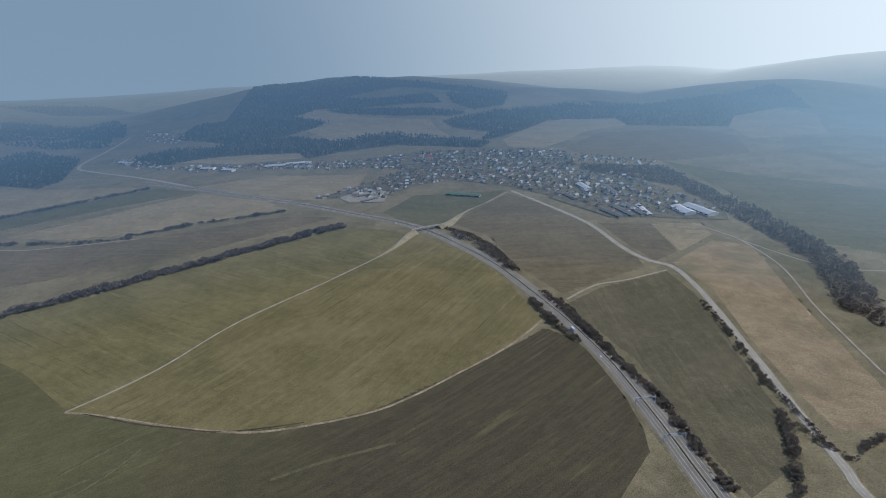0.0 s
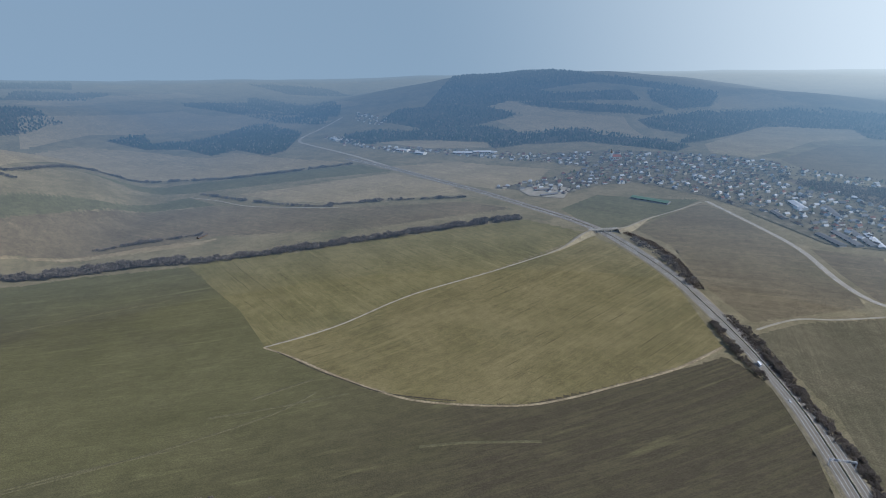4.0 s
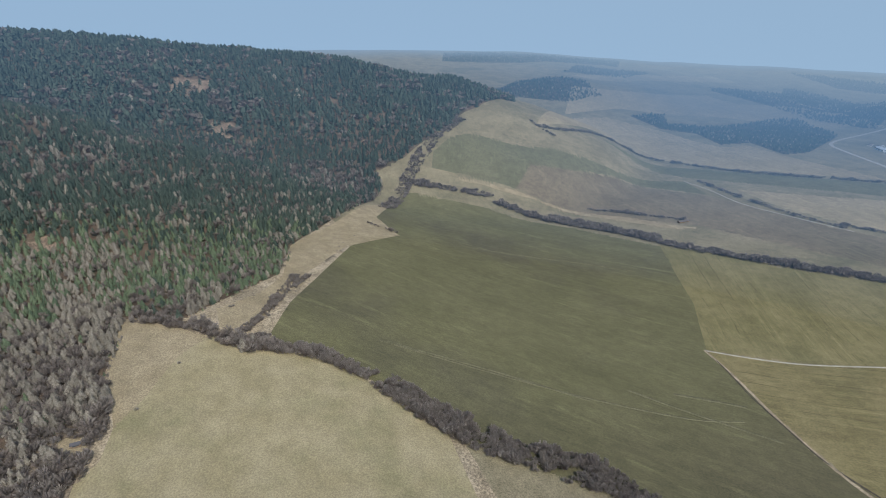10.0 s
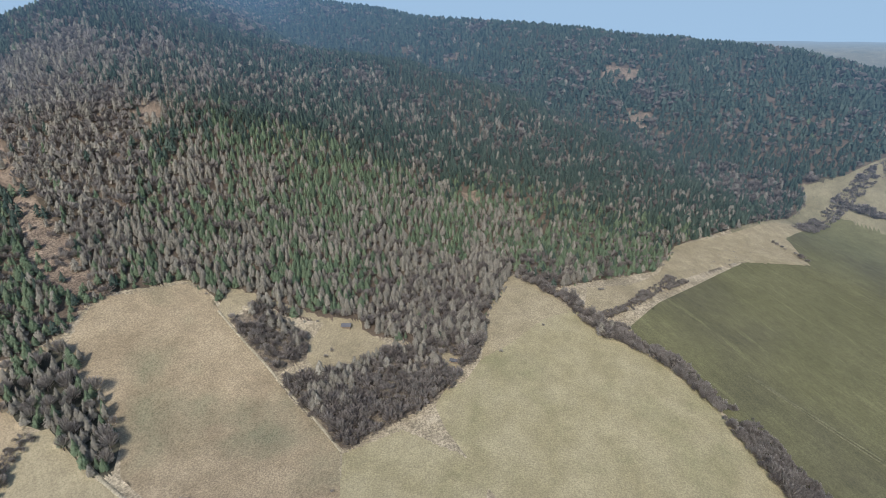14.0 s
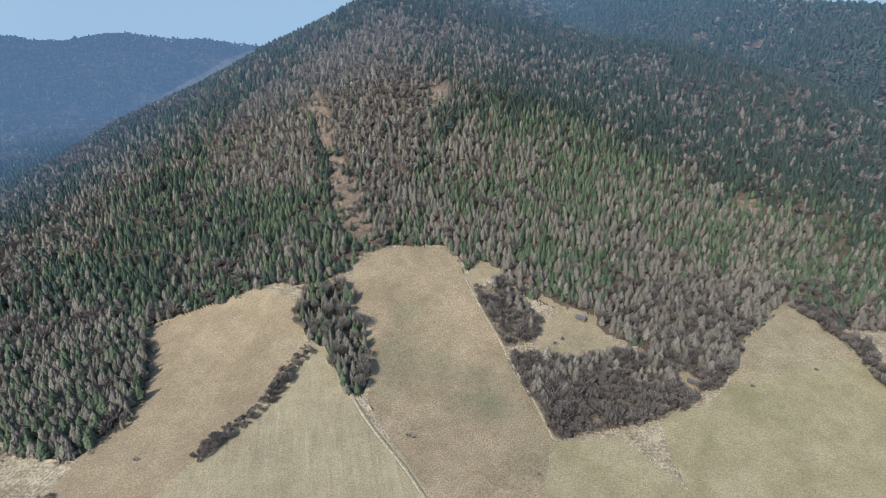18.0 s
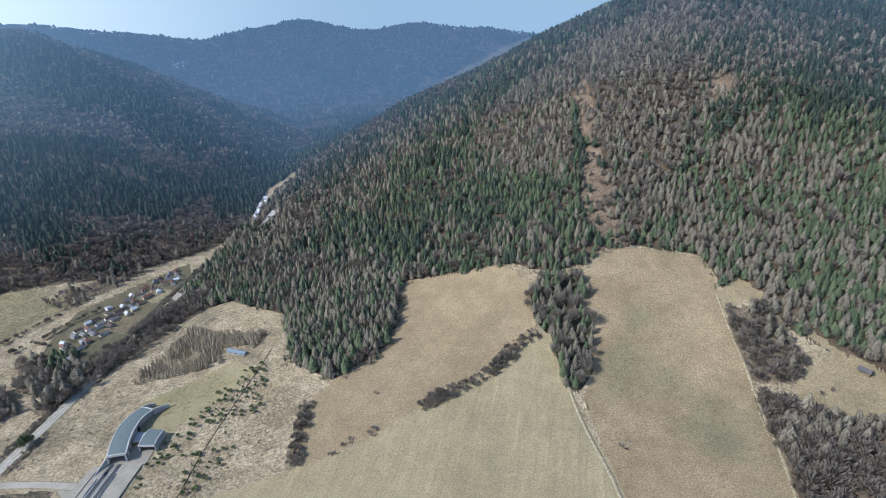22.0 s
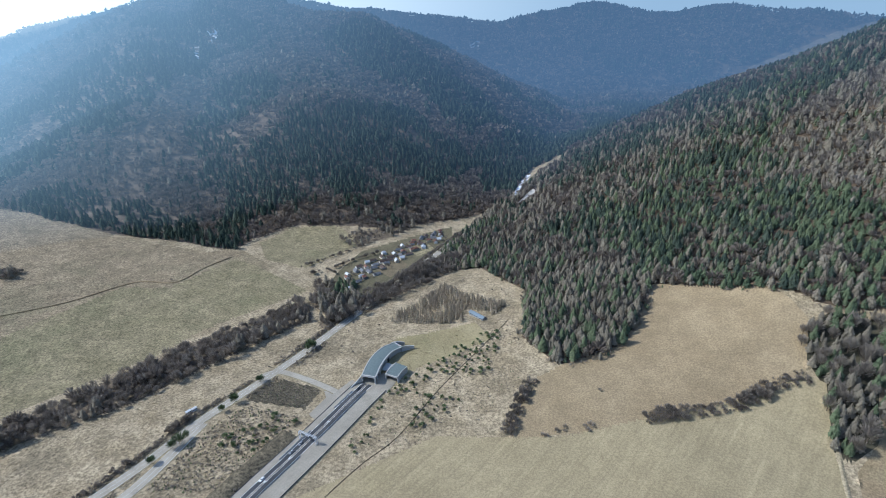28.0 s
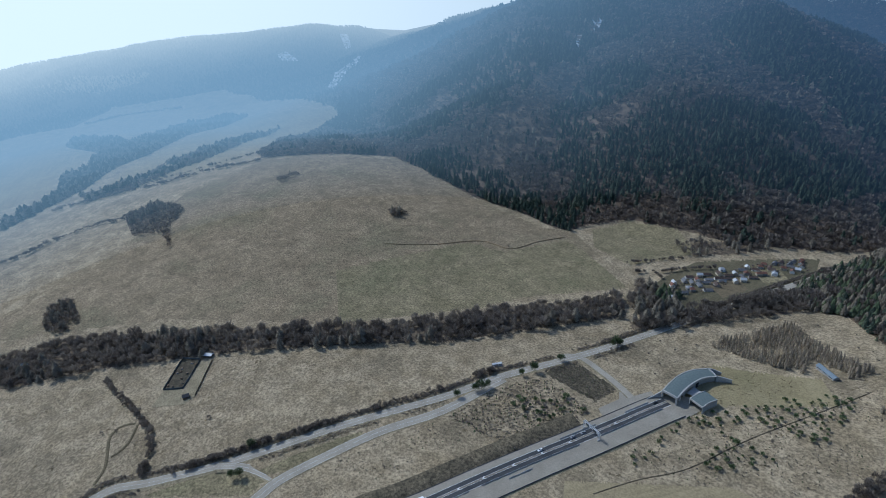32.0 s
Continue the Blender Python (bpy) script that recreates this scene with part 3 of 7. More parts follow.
        ("strip_a", "mixed", [(1389, -44), (1404, -106), (1494, -164), (1668, -211), (1668, -257), (1881, -337), (2103, -295), (2290, -346), (2099, -428), (1974, -447), (2192, -700), (2265, -882), (2103, -907), (1919, -605), (1649, -406), (1557, -299), (1420, -208), (1380, -145), (1354, -99), (1320, -37)]),
        ("strip_b", "mixed", [(1372, -193), (1327, -305), (1520, -499), (1696, -683), (1720, -851), (1593, -674), (1313, -440), (1234, -280), (1286, -193)]),
        ("dome_copse_a", "bare", [(677, -490), (675, -508), (649, -512), (649, -487)]),
        ("dome_copse_b", "bare", [(943, -434), (948, -479), (929, -480), (922, -435)]),
        ("forest_east", "spruce", [(2693, -170), (2687, -244), (2594, -403), (2936, -631), (2777, -913), (2705, -1077), (2054, -1082), (1645, -1029), (1554, -1060), (1750, -1250), (2200, -1900), (2700, -2300), (3700, -2300), (4400, -900), (4300, 0)]),
        ("hamlet_trees", "mixed", [(257, -550), (258, -581), (234, -576), (228, -539), (239, -531)]),
        ("road_wood", "bare", [(246, -481), (229, -505), (210, -548), (187, -589), (159, -660), (140, -681), (130, -669), (150, -619), (179, -559), (201, -521), (221, -485)]),
        ("hamlet_wood_b", "bare", [(307, -706), (284, -742), (240, -778), (206, -791), (231, -745), (264, -710), (284, -691)]),
        ("hamlet_wood_c", "bare", [(287, -577), (263, -572), (242, -537), (216, -543), (221, -519), (245, -503), (270, -520)]),
    ],
    "line": [
        ("motorway", "20", [(-923.7, 1669.9), (-664.8, 1541.2), (-413.1, 1385.5), (-217.6, 1256.3), (-104.6, 1181.9), (-27.1, 1106.2), (40.3, 1004.1), (95.8, 901.3), (131.9, 808.7), (164.0, 720.2), (184.5, 652.2), (201.9, 581.4), (211.5, 508.8), (216.7, 436.4), (218.2, 384.3), (219.2, 345.7), (221.0, 250.0), (226.0, 120.0), (236.0, 0.0)]),
        ("old_road", "8.5", [(186.2, 1376.7), (243.9, 1253.0), (309.4, 1092.3), (335.5, 950.3), (358.9, 883.7), (389.6, 849.1), (395.0, 774.9), (390.6, 692.2), (383.7, 616.8), (377.8, 553.3), (367.5, 481.3), (359.0, 423.5), (350.2, 373.7), (343.0, 344.7), (343.0, 250.0), (365.0, 140.0), (403.0, 50.0), (423, -12), (401, -47), (376, -86), (358, -122), (333, -179), (296, -259), (279, -315), (256, -370), (234, -427), (203, -523), (192.2, -557.8), (160.1, -663.6), (122.9, -777.4), (79.5, -869.0)]),
        ("slip_road", "9", [(308, -30), (316, -72), (320, -101), (321, -117), (314, -152), (303, -196), (283, -248), (275, -315)]),
        ("junction_road", "7", [(373, -88), (357, -102), (338, -110), (323, -114)]),
        ("service_road", "6", [(258.0, -380.9), (247.3, -391.4), (222.1, -386.2), (196.1, -377.4), (179.8, -370.2)]),
        ("track_field", "2.3", [(-444.0, 523.5), (-387.1, 608.2), (-317.5, 743.3), (-205.5, 874.4), (-118.5, 984.8), (-91.1, 1036.3), (-67.4, 1091.3), (-39.9, 1114.1), (-5.6, 1127.2), (17.3, 1153.0), (53.5, 1224.7), (111.4, 1293.7), (173.9, 1369.1)]),
        ("track_b", "3.5", [(187.0, 754.0), (217.1, 779.3), (249.9, 799.5), (299.1, 809.4), (375.0, 836.8)]),
        ("track_c", "3.5", [(515.5, 1056.3), (541.3, 1001.6), (559.9, 952.2), (562.7, 831.2), (530.1, 693.4), (515.3, 603.0), (503.7, 523.7)]),
        ("track_d", "3", [(559.9, 952.2), (601.5, 863.5), (642.9, 809.7), (709.6, 790.1)]),
        ("verge_bottom", "3", [(-444.0, 523.5), (-389.2, 510.7), (-330.8, 492.7), (-270.8, 477.2), (-211.6, 469.2), (-148.8, 479.8), (-85.7, 500.5), (-41.6, 529.5), (7.7, 570.4), (82.0, 631.8), (137.8, 695.7)]),
        ("track_west", "2", [(591.6, -422.7), (546.6, -466.7), (506.7, -528.7), (460.9, -541.4), (450.8, -586.3), (434.7, -628.4)]),
        ("ditch", "0.55", [(145.5, -260.0), (130.0, -293.4), (111.1, -325.4), (92.9, -379.5), (76.1, -419.3), (40.0, -496.5)]),
        ("portal_road", "30", [(226.0, 120.0), (236.0, 0.0), (243.0, -70.0), (239.5, -133.0), (230.7, -154.8), (222.4, -175.7), (215.1, -197.9), (207.8, -220.8), (200.5, -243.4), (193.2, -266.1), (185.9, -287.7), (178.5, -311.2), (171.8, -333.0), (161.5, -367.8), (155.7, -385.3)]),
        ("bank_dark", "13", [(155.9, 788.3), (180.5, 700.7), (199.4, 635.8), (213.7, 574.0), (228.1, 518.9), (232.4, 459.7), (232.1, 408.5), (232.9, 353.4)]),
        ("bank_dark_b", "15", [(-8.4, 1140.9), (56.0, 1074.2), (99.7, 984.6), (127.1, 871.2)]),
        ("far_road", "11", [(-664.8, 1541.2), (-829.1, 1655.0), (-1017.8, 1784.1), (-1195.0, 1896.3), (-1301.7, 1974.9), (-1352.5, 2097.1), (-1359.2, 2274.1), (-1346.2, 2468.4)]),
        ("plain_track", "3", [(-1133.5, 1151.1), (-1039.8, 1143.2), (-916.3, 1115.4), (-795.7, 1127.9), (-671.6, 1148.6)]),
        ("edge_ditch", "1.6", [(-434.6, 522.6), (-390.1, 508.8), (-348.1, 493.6), (-293.9, 481.1), (-248.9, 472.4), (-205.4, 476.0), (-160.2, 484.2)]),
        ("edge_track", "2.6", [(-240, -440), (-228, -420), (-218, -390), (-208, -354), (-198, -305), (-191, -260), (-182, -223)]),
        ("edge_track_b", "2.0", [(-389.0, -388.7), (-372.2, -346.5), (-355.9, -304.0), (-325.1, -246.7), (-293.0, -197.0)]),
        ("streak_a", "2.0", [(-522.7, 119.5), (-471.4, 189.7), (-414.5, 268.8), (-374.0, 328.2), (-333.8, 395.2), (-317.1, 446.1)]),
        ("streak_c", "3.5", [(-375, 407), (-357, 438), (-335, 471)]),
        ("streak_d", "3.5", [(-170, 392), (-132, 413), (-91, 429), (-58, 442)]),
        ("streak_e", "2.0", [(-519, 128), (-482, 182), (-439, 241), (-385, 304)]),
        ("streak_f", "2.6", [(-392, 360), (-349, 396), (-281, 457)]),
        ("loop_track", "2.2", [(487, -58), (495, -48), (488, -37), (471, -31), (451, -24), (439, -13)]),
        ("loop_track_b", "2.0", [(483, -59), (463, -44), (461, -31)]),
        ("streak_b", "1.6", [(-844.3, 355.6), (-799.6, 445.9), (-753.0, 537.3), (-693.4, 618.9)]),
    ],
    "hedge": [
        ("hedge_long", "24", [(-1010.2, 640.9), (-933.9, 709.0), (-767.2, 779.4), (-639.6, 865.9), (-464.0, 993.7), (-340.3, 1080.1), (-217.8, 1163.4)]),
        ("hedge_long_b", "20", [(-1178.4, 365.7), (-1115.8, 534.3), (-942.0, 670.6), (-812.3, 782.3)]),
        ("hedge_near", "17", [(-547.9, -38.2), (-538.0, -11.5), (-521.6, 12.1), (-509.9, 41.7), (-482.3, 73.6), (-460.5, 92.4), (-432.7, 108.4), (-401.7, 124.7), (-370.9, 144.5), (-344.7, 164.8), (-320.6, 190.5), (-298.6, 216.4), (-269.8, 254.2), (-249.3, 271.0), (-293.9, 257.0), (-318.7, 217.6), (-339.5, 190.4), (-397.6, 143.9), (-458.6, 106.6)]),
        ("hedge_mid", "12", [(-554.8, -42.8), (-562.0, -19.7), (-588.3, 4.2), (-635.8, 27.2), (-694.2, 54.5)]),
        ("hedge_west", "10", [(26.5, -337.8), (25.2, -350.3), (18.1, -379.5), (9.6, -404.4)]),
        ("hedge_centre", "12", [(-76.6, -364.6), (-98.3, -372.3), (-125.5, -378.4), (-154.9, -387.1), (-185.4, -408.4), (-207.5, -413.6)]),
        ("hedge_plain_b", "10", [(-1035.1, 765.7), (-975.1, 829.2), (-881.4, 909.1)]),
        ("hedge_plain_c", "8", [(-711.0, 1158.7), (-553.2, 1231.0), (-380.9, 1287.1)]),
        ("hedge_plain_d", "6", [(-1116.1, 1180.7), (-967.3, 1154.8), (-801.6, 1136.5), (-689.8, 1151.4)]),
        ("motorway_bank", "16", [(21.1, 1091.2), (83.5, 987.5), (119.0, 884.9)]),
        ("motorway_bank_b", "12", [(172.5, 759.9), (198.8, 647.6), (215.2, 570.1), (229.0, 514.3), (233.5, 452.7), (234.2, 404.9), (235.4, 351.8)]),
        ("road_trees", "6", [(382.6, 728.1), (376.7, 617.5), (365.1, 519.5), (363.6, 456.3), (360.0, 401.5)]),
        ("forest_edge", "30", [(-1052.2, 275.5), (-1189.7, 369.9), (-1262.0, 424.9), (-1365.8, 513.5), (-1459.2, 621.5)]),
        ("road_west", "6", [(397.9, -59.2), (371.2, -113.7), (340.1, -180.6), (316.8, -235.7), (288.5, -321.7)]),
        ("hedge_plain_a", "14", [(-1439.3, 864.0), (-1429.6, 946.9), (-1502.5, 1150.9), (-1356.7, 1282.2), (-1171.7, 1351.4), (-1022.6, 1460.5), (-860.4, 1590.7)]),
        ("hedge_plain_e", "6", [(-1467.7, 852.2), (-1414.5, 870.3), (-1380.8, 894.4)]),
        ("dome_row", "10", [(1087.2, -15.5), (1083.3, -55.2), (1095.2, -99.3), (1084.6, -151.1), (1044.8, -188.4), (1034.0, -223.6)]),
        ("dome_row_b", "5", [(1328.2, -136.8), (1256.8, -229.5), (1216.1, -331.9), (1193.1, -446.1), (1203.4, -530.5)]),
        ("strip_bushes", "9", [(-543.3, -28.8), (-548.9, -0.9), (-522.8, 20.6)]),
        ("strip_bushes_b", "8", [(-596.1, 4.6), (-644.9, 39.2), (-694.1, 70.4)]),
        ("strip_bushes_c", "7", [(-942.1, 212.0), (-920.5, 235.8), (-892.0, 254.6)]),
        ("corner_bushes", "9", [(350, 473), (332, 425), (310, 385), (288, 344)]),
        ("corner_bushes_b", "7", [(352, 448), (354, 424), (360, 402), (367, 389), (401, 412), (421, 420)]),
        ("bank_west", "9", [(133, 762), (155, 679), (178, 625)]),
        ("west_row", "5", [(584, -55), (558, -58), (538, -59), (497, -63), (464, -64), (439, -56), (419, -46), (413, -40)]),
        ("garden_hedge", "2.5", [(324, -613), (306, -642), (270, -704)]),
        ("garden_hedge_b", "2.5", [(302, -595), (291, -616), (269, -602)]),
        ("garden_hedge_c", "2.5", [(280, -618), (260, -652), (235, -678)]),
        ("dome_row_c", "9", [(1320, -126), (1244, -238), (1182, -299), (1149, -392), (1099, -495)]),
        ("far_row", "16", [(2580, -441), (2698, -661), (2629, -830)]),
    ],
    "area": [
        ("village_east", "houses", [(-326.6, 1397.5), (-206.9, 1533.0), (-98.7, 1670.5), (-69.4, 1928.0), (245.3, 1882.0), (422.6, 1800.0), (382.8, 1553.3), (501.3, 1462.3), (547.1, 1337.7), (607.9, 1138.1), (484.2, 1109.2), (376.7, 1155.7), (283.9, 1315.1), (184.4, 1419.6), (36.5, 1520.7), (-59.5, 1483.0), (-146.2, 1381.5)]),
        ("village_west", "houses", [(-1086.3, 1916.1), (-933.4, 1887.5), (-578.0, 1880.5), (-261.3, 1853.0), (-108.1, 1892.8), (-98.7, 1670.5), (-245.4, 1719.6), (-556.1, 1799.0), (-797.3, 1793.0)]),
        ("hamlet", "houses", [(262.6, -572.3), (247.1, -634.7), (207.7, -723.9), (167.0, -775.9), (151.0, -739.0), (188.2, -680.7), (211.2, -620.8), (240.1, -552.1)]),
        ("stuff_far", "houses", [(-1294.9, 2505.6), (-1066.7, 2370.8), (-1043.6, 2253.0), (-1250.2, 2368.5)]),
        ("stuff_junction", "houses", [(-1260.5, 2088.1), (-1153.6, 2092.3), (-941.7, 1906.2), (-1039.3, 1902.0)]),
        ("stuff_strip", "houses", [(432.2, 1761.4), (650.1, 1607.3), (606.3, 1535.2), (389.5, 1654.7)]),
    ],
    "clearing": [
        ("cut_a", "cleared", [(-1541.4, -126.3), (-1648.2, -111.5), (-1665.1, -12.9), (-1567.3, -31.6)]),
        ("cut_b", "cleared", [(-334.5, -571.9), (-372.4, -591.2), (-381.9, -564.1), (-356.2, -515.8), (-345.3, -477.4), (-317.4, -479.4), (-318.4, -523.6)]),
        ("cut_up", "cleared", [(-432, -776), (-480, -822), (-452, -745), (-412, -664), (-391, -600), (-383, -570), (-347, -543), (-353, -589), (-380, -640), (-410, -705)]),
        ("cut_top", "cleared", [(-581, -666), (-605, -674), (-653, -672), (-619, -643), (-552, -615)]),
        ("cut_n", "cleared", [(-1396, -50), (-1459, -32), (-1433, 33), (-1385, 13)]),
        ("cut_c", "cleared", [(-1587.5, -577.6), (-1661.3, -532.0), (-1612.3, -501.1), (-1563.1, -536.9)]),
        ("cut_e", "cleared", [(-806.1, -270.5), (-834.9, -245.7), (-804.7, -224.2), (-783.6, -250.4)]),
        ("hut_glade", "hay", [(-404.3, -295.3), (-436.0, -297.5), (-427.4, -362.8), (-433.3, -360.5), (-446.6, -291.0), (-451.5, -257.3), (-440.6, -225.3), (-403.2, -240.8), (-377.6, -267.2), (-385.3, -286.7)]),
        ("hut_glade_b", "hay", [(-388.7, -390.9), (-422.2, -400.1), (-430.0, -373.1), (-421.1, -358.9), (-407.9, -373.4), (-388.4, -371.6), (-378.6, -381.2)]),
        ("valley_cut", "rock_cut", [(64.0, -850.7), (44.9, -914.1), (29.1, -947.9), (23.6, -902.4), (45.7, -848.0)]),
        ("valley_river", "snow", [(69.1, -914.8), (62.9, -1010.2), (47.3, -1077.1), (42.1, -1060.8), (51.3, -957.0), (61.2, -900.0)]),
        ("snow_d", "snow", [(911.8, -1398.4), (882.6, -1418.2), (876.4, -1386.3), (888.3, -1375.5)]),
        ("snow_e", "snow", [(915.3, -1338.4), (905.8, -1347.0), (867.7, -1276.8), (881.4, -1278.4)]),
        ("snow_f", "snow", [(414.4, -2709.7), (364.3, -2744.9), (359.3, -2656.3), (394.2, -2643.5)]),
        ("snow_a", "snow", [(1995.7, -1206.6), (2348.0, -1491.6), (2523.0, -1732.7), (2417.6, -1675.6), (2104.7, -1362.6), (1918.5, -1184.3)]),
        ("snow_b", "snow", [(2939.9, -1482.4), (2972.2, -1553.3), (2769.9, -1521.2), (2837.4, -1458.5)]),
        ("snow_c", "snow", [(3112.4, -2004.6), (3108.8, -2064.5), (2826.3, -1894.7), (2813.5, -1846.7)]),
        ("snow_g", "snow", [(1726.0, -1462.7), (1708.6, -1471.4), (1512.8, -1306.8), (1537.3, -1307.0)]),
        ("hut_spot", "hay", [(-450.9, -294.4), (-462.8, -267.2), (-436.0, -250.3), (-422.0, -278.9)]),
        ("hut_spot_b", "hay", [(-440.8, -164.3), (-436.8, -146.0), (-414.3, -138.5), (-413.7, -160.2)]),
        ("shed_spot", "dry_grass", [(89.5, -524.1), (61.8, -516.7), (49.3, -484.8), (84.8, -486.6)]),
    ],
    "pad": [
        ("apron_side", "concrete", [(191.0, -370.1), (179.0, -373.5), (172.0, -389.3), (160.3, -381.9), (181.7, -330.9), (191.8, -339.1), (185.8, -361.5)]),
        ("yard", "dark_soil", [(547.9, -122.6), (529.5, -134.2), (498.9, -105.2), (513.3, -91.1)]),
        ("yard_b", "verge_grass", [(512.4, -90.8), (498.1, -104.9), (526.6, -133.7), (519.4, -142.7), (477.9, -109.0), (474.0, -98.0), (496.7, -74.9)]),
        ("pond", "water", [(723.9, 20.3), (704.2, 22.4), (691.9, 8.0), (685.3, -4.5), (710.1, 0.2), (725.0, 12.0)]),
        ("village_ground", "village_floor", [(-326.6, 1397.5), (-206.9, 1533.0), (-98.7, 1670.5), (-333.0, 1815.8), (-69.8, 1946.5), (249.4, 1912.6), (426.6, 1817.5), (385.9, 1566.4), (505.1, 1474.2), (551.0, 1347.9), (623.3, 1144.0), (594.6, 1062.7), (478.5, 1094.8), (371.0, 1136.7), (280.9, 1300.9), (184.4, 1419.6), (36.5, 1520.7), (-59.5, 1483.0), (-146.2, 1381.5)]),
        ("works_yard", "gravel_track", [(-265.3, 1387.8), (-216.3, 1474.6), (-134.9, 1431.7), (-143.0, 1341.5), (-229.3, 1341.8)]),
        ("farm_yard", "village_floor", [(265.8, 1295.1), (341.5, 1379.2), (465.7, 1352.3), (527.0, 1215.8), (479.9, 1098.4), (365.3, 1118.3)]),
        ("apron_end", "concrete", [(165.5, -389.4), (135.1, -375.2), (128.5, -402.1), (139.0, -406.9), (150.6, -400.1)]),
    ],
    "hall": [
        ("hall_a", "white_roof", "26", [(523.3, 1159.3), (533.7, 1105.4)]),
        ("hall_b", "white_roof", "26", [(552.2, 1167.5), (575.6, 1091.5)]),
        ("hall_c", "white_roof", "18", [(363.6, 1384.9), (375.1, 1328.2)]),
        ("shed_d", "grey_roof", "14", [(362.3, 1171.1), (387.2, 1110.2)]),
        ("shed_e", "grey_roof", "14", [(393.7, 1190.2), (414.9, 1112.9)]),
        ("shed_f", "grey_roof", "14", [(423.5, 1202.1), (438.2, 1116.6)]),
        ("shed_g", "white_roof", "12", [(447.4, 1184.6), (448.4, 1111.1)]),
        ("shed_h", "grey_roof", "14", [(424.5, 1360.4), (428.8, 1281.2)]),
        ("shed_i", "grey_roof", "12", [(310.6, 1308.1), (325.7, 1255.4)]),
        ("green_house", "green_roof", "20", [(19.6, 1384.9), (102.5, 1347.3)]),
        ("plant_a", "white_roof", "22", [(-795.8, 1827.4), (-750.8, 1818.8)]),
        ("plant_b", "white_roof", "22", [(-712.4, 1795.9), (-674.0, 1781.9)]),
        ("plant_c", "white_roof", "26", [(-582.7, 1826.9), (-517.6, 1833.2)]),
        ("plant_d", "white_roof", "24", [(-515.6, 1848.5), (-456.8, 1861.9)]),
        ("plant_e", "white_roof", "18", [(-1188.8, 2042.4), (-1144.1, 2013.2)]),
        ("works_a", "grey_roof", "10", [(-224.4, 1392.5), (-185.8, 1408.0)]),
        ("works_b", "grey_roof", "9", [(-201.4, 1348.4), (-163.2, 1373.7)]),
        ("portal_shed", "blue_roof", "5", [(81.1, -513.8), (64.7, -500.9)]),
        ("plot_shed", "white_roof", "5", [(532.7, -139.0), (525.0, -145.0)]),
        ("plot_hut", "dark_roof", "5", [(483.6, -99.8), (481.8, -105.0)]),
        ("cabin_a", "dark_roof", "6", [(-444.8, -280.4), (-447.4, -271.3)]),
        ("cabin_b", "dark_roof", "4", [(-428.9, -153.4), (-429.1, -146.2)]),
        ("ruin_a", "grey_roof", "6", [(-875.5, 751.1), (-867.2, 764.6)]),
        ("ruin_b", "dark_roof", "6", [(-872.7, 886.0), (-872.7, 913.2)]),
        ("caravan_a", "white_roof", "2.3", [(295.6, -322.9), (294.0, -326.8)]),
        ("caravan_b", "white_roof", "2.3", [(293.0, -326.9), (291.3, -330.9)]),
    ],
    "point": [
        ("pine", "9", [(287.1, -268.0), (281.6, -285.0), (276.7, -296.5), (278.8, -290.0), (266.7, -330.5), (262.3, -343.1), (254.1, -373.5), (232.6, -434.3), (228.3, -435.5), (370.7, -116.4), (352.4, -91.6), (348.5, -96.2), (232.2, -427.8), (229.9, -432.2)]),
        ("bush", "3.2", [(-10.7, -345.8), (-3.6, -340.2), (-16.7, -347.0), (-34.6, -349.7), (22.3, -337.8), (28.1, -341.7), (-11.0, -347.4), (-0.4, -340.4), (-17.4, -351.0), (-36.7, -354.8), (-32.4, -352.6), (-618.5, -30.2), (-407.3, -271.5), (-397.1, -273.1), (-214.8, -276.0), (-255.0, -183.0), (-619.5, -26.0), (-409.8, -273.4), (-617.2, -28.8), (-517.5, -79.3), (-459.0, -110.6), (-692.7, 46.3), (-212.6, -280.8), (-45.8, -393.6), (499.9, -32.8), (491.6, -42.6), (436.2, -106.2), (467.0, -544.1)]),
    ],
    "zone": [
        ("young_pines", "pine", [(133.7, -380.9), (107.7, -426.2), (60.4, -480.3), (34.9, -483.7), (27.8, -463.9), (42.7, -420.5), (74.3, -361.9), (104.5, -328.3), (134.1, -305.4), (148.7, -296.0), (144.4, -335.4)]),
        ("young_pines_b", "pine", [(272.4, -289.2), (257.6, -321.1), (233.3, -342.8), (196.5, -330.7), (207.4, -293.6), (222.4, -263.1), (268.0, -249.8)]),
        ("meadow_tufts", "bush", [(260.7, -406.1), (237.5, -461.4), (195.1, -502.6), (160.0, -471.4), (172.8, -418.5), (184.8, -390.0), (219.8, -393.6)]),
        ("dome_bushes", "bush", [(756.6, -252.0), (720.1, -473.8), (694.0, -455.1), (733.1, -250.2)]),
        ("tree_spur", "mixed", [(17.7, -550.0), (21.9, -465.5), (-12.4, -426.7), (-39.7, -435.0), (-72.6, -456.9), (-96.4, -515.6), (-58.5, -559.0)]),
        ("bank_scrub", "scrub", [(303, -156), (291, -202), (274, -249), (258, -291), (240, -327), (231, -300), (240, -254), (252, -205), (266, -157), (288, -128)]),
        ("slope_scrub", "scrub", [(150, -320), (116, -369), (81, -444), (35, -505), (11, -389), (51, -348), (95, -320), (138, -299)]),
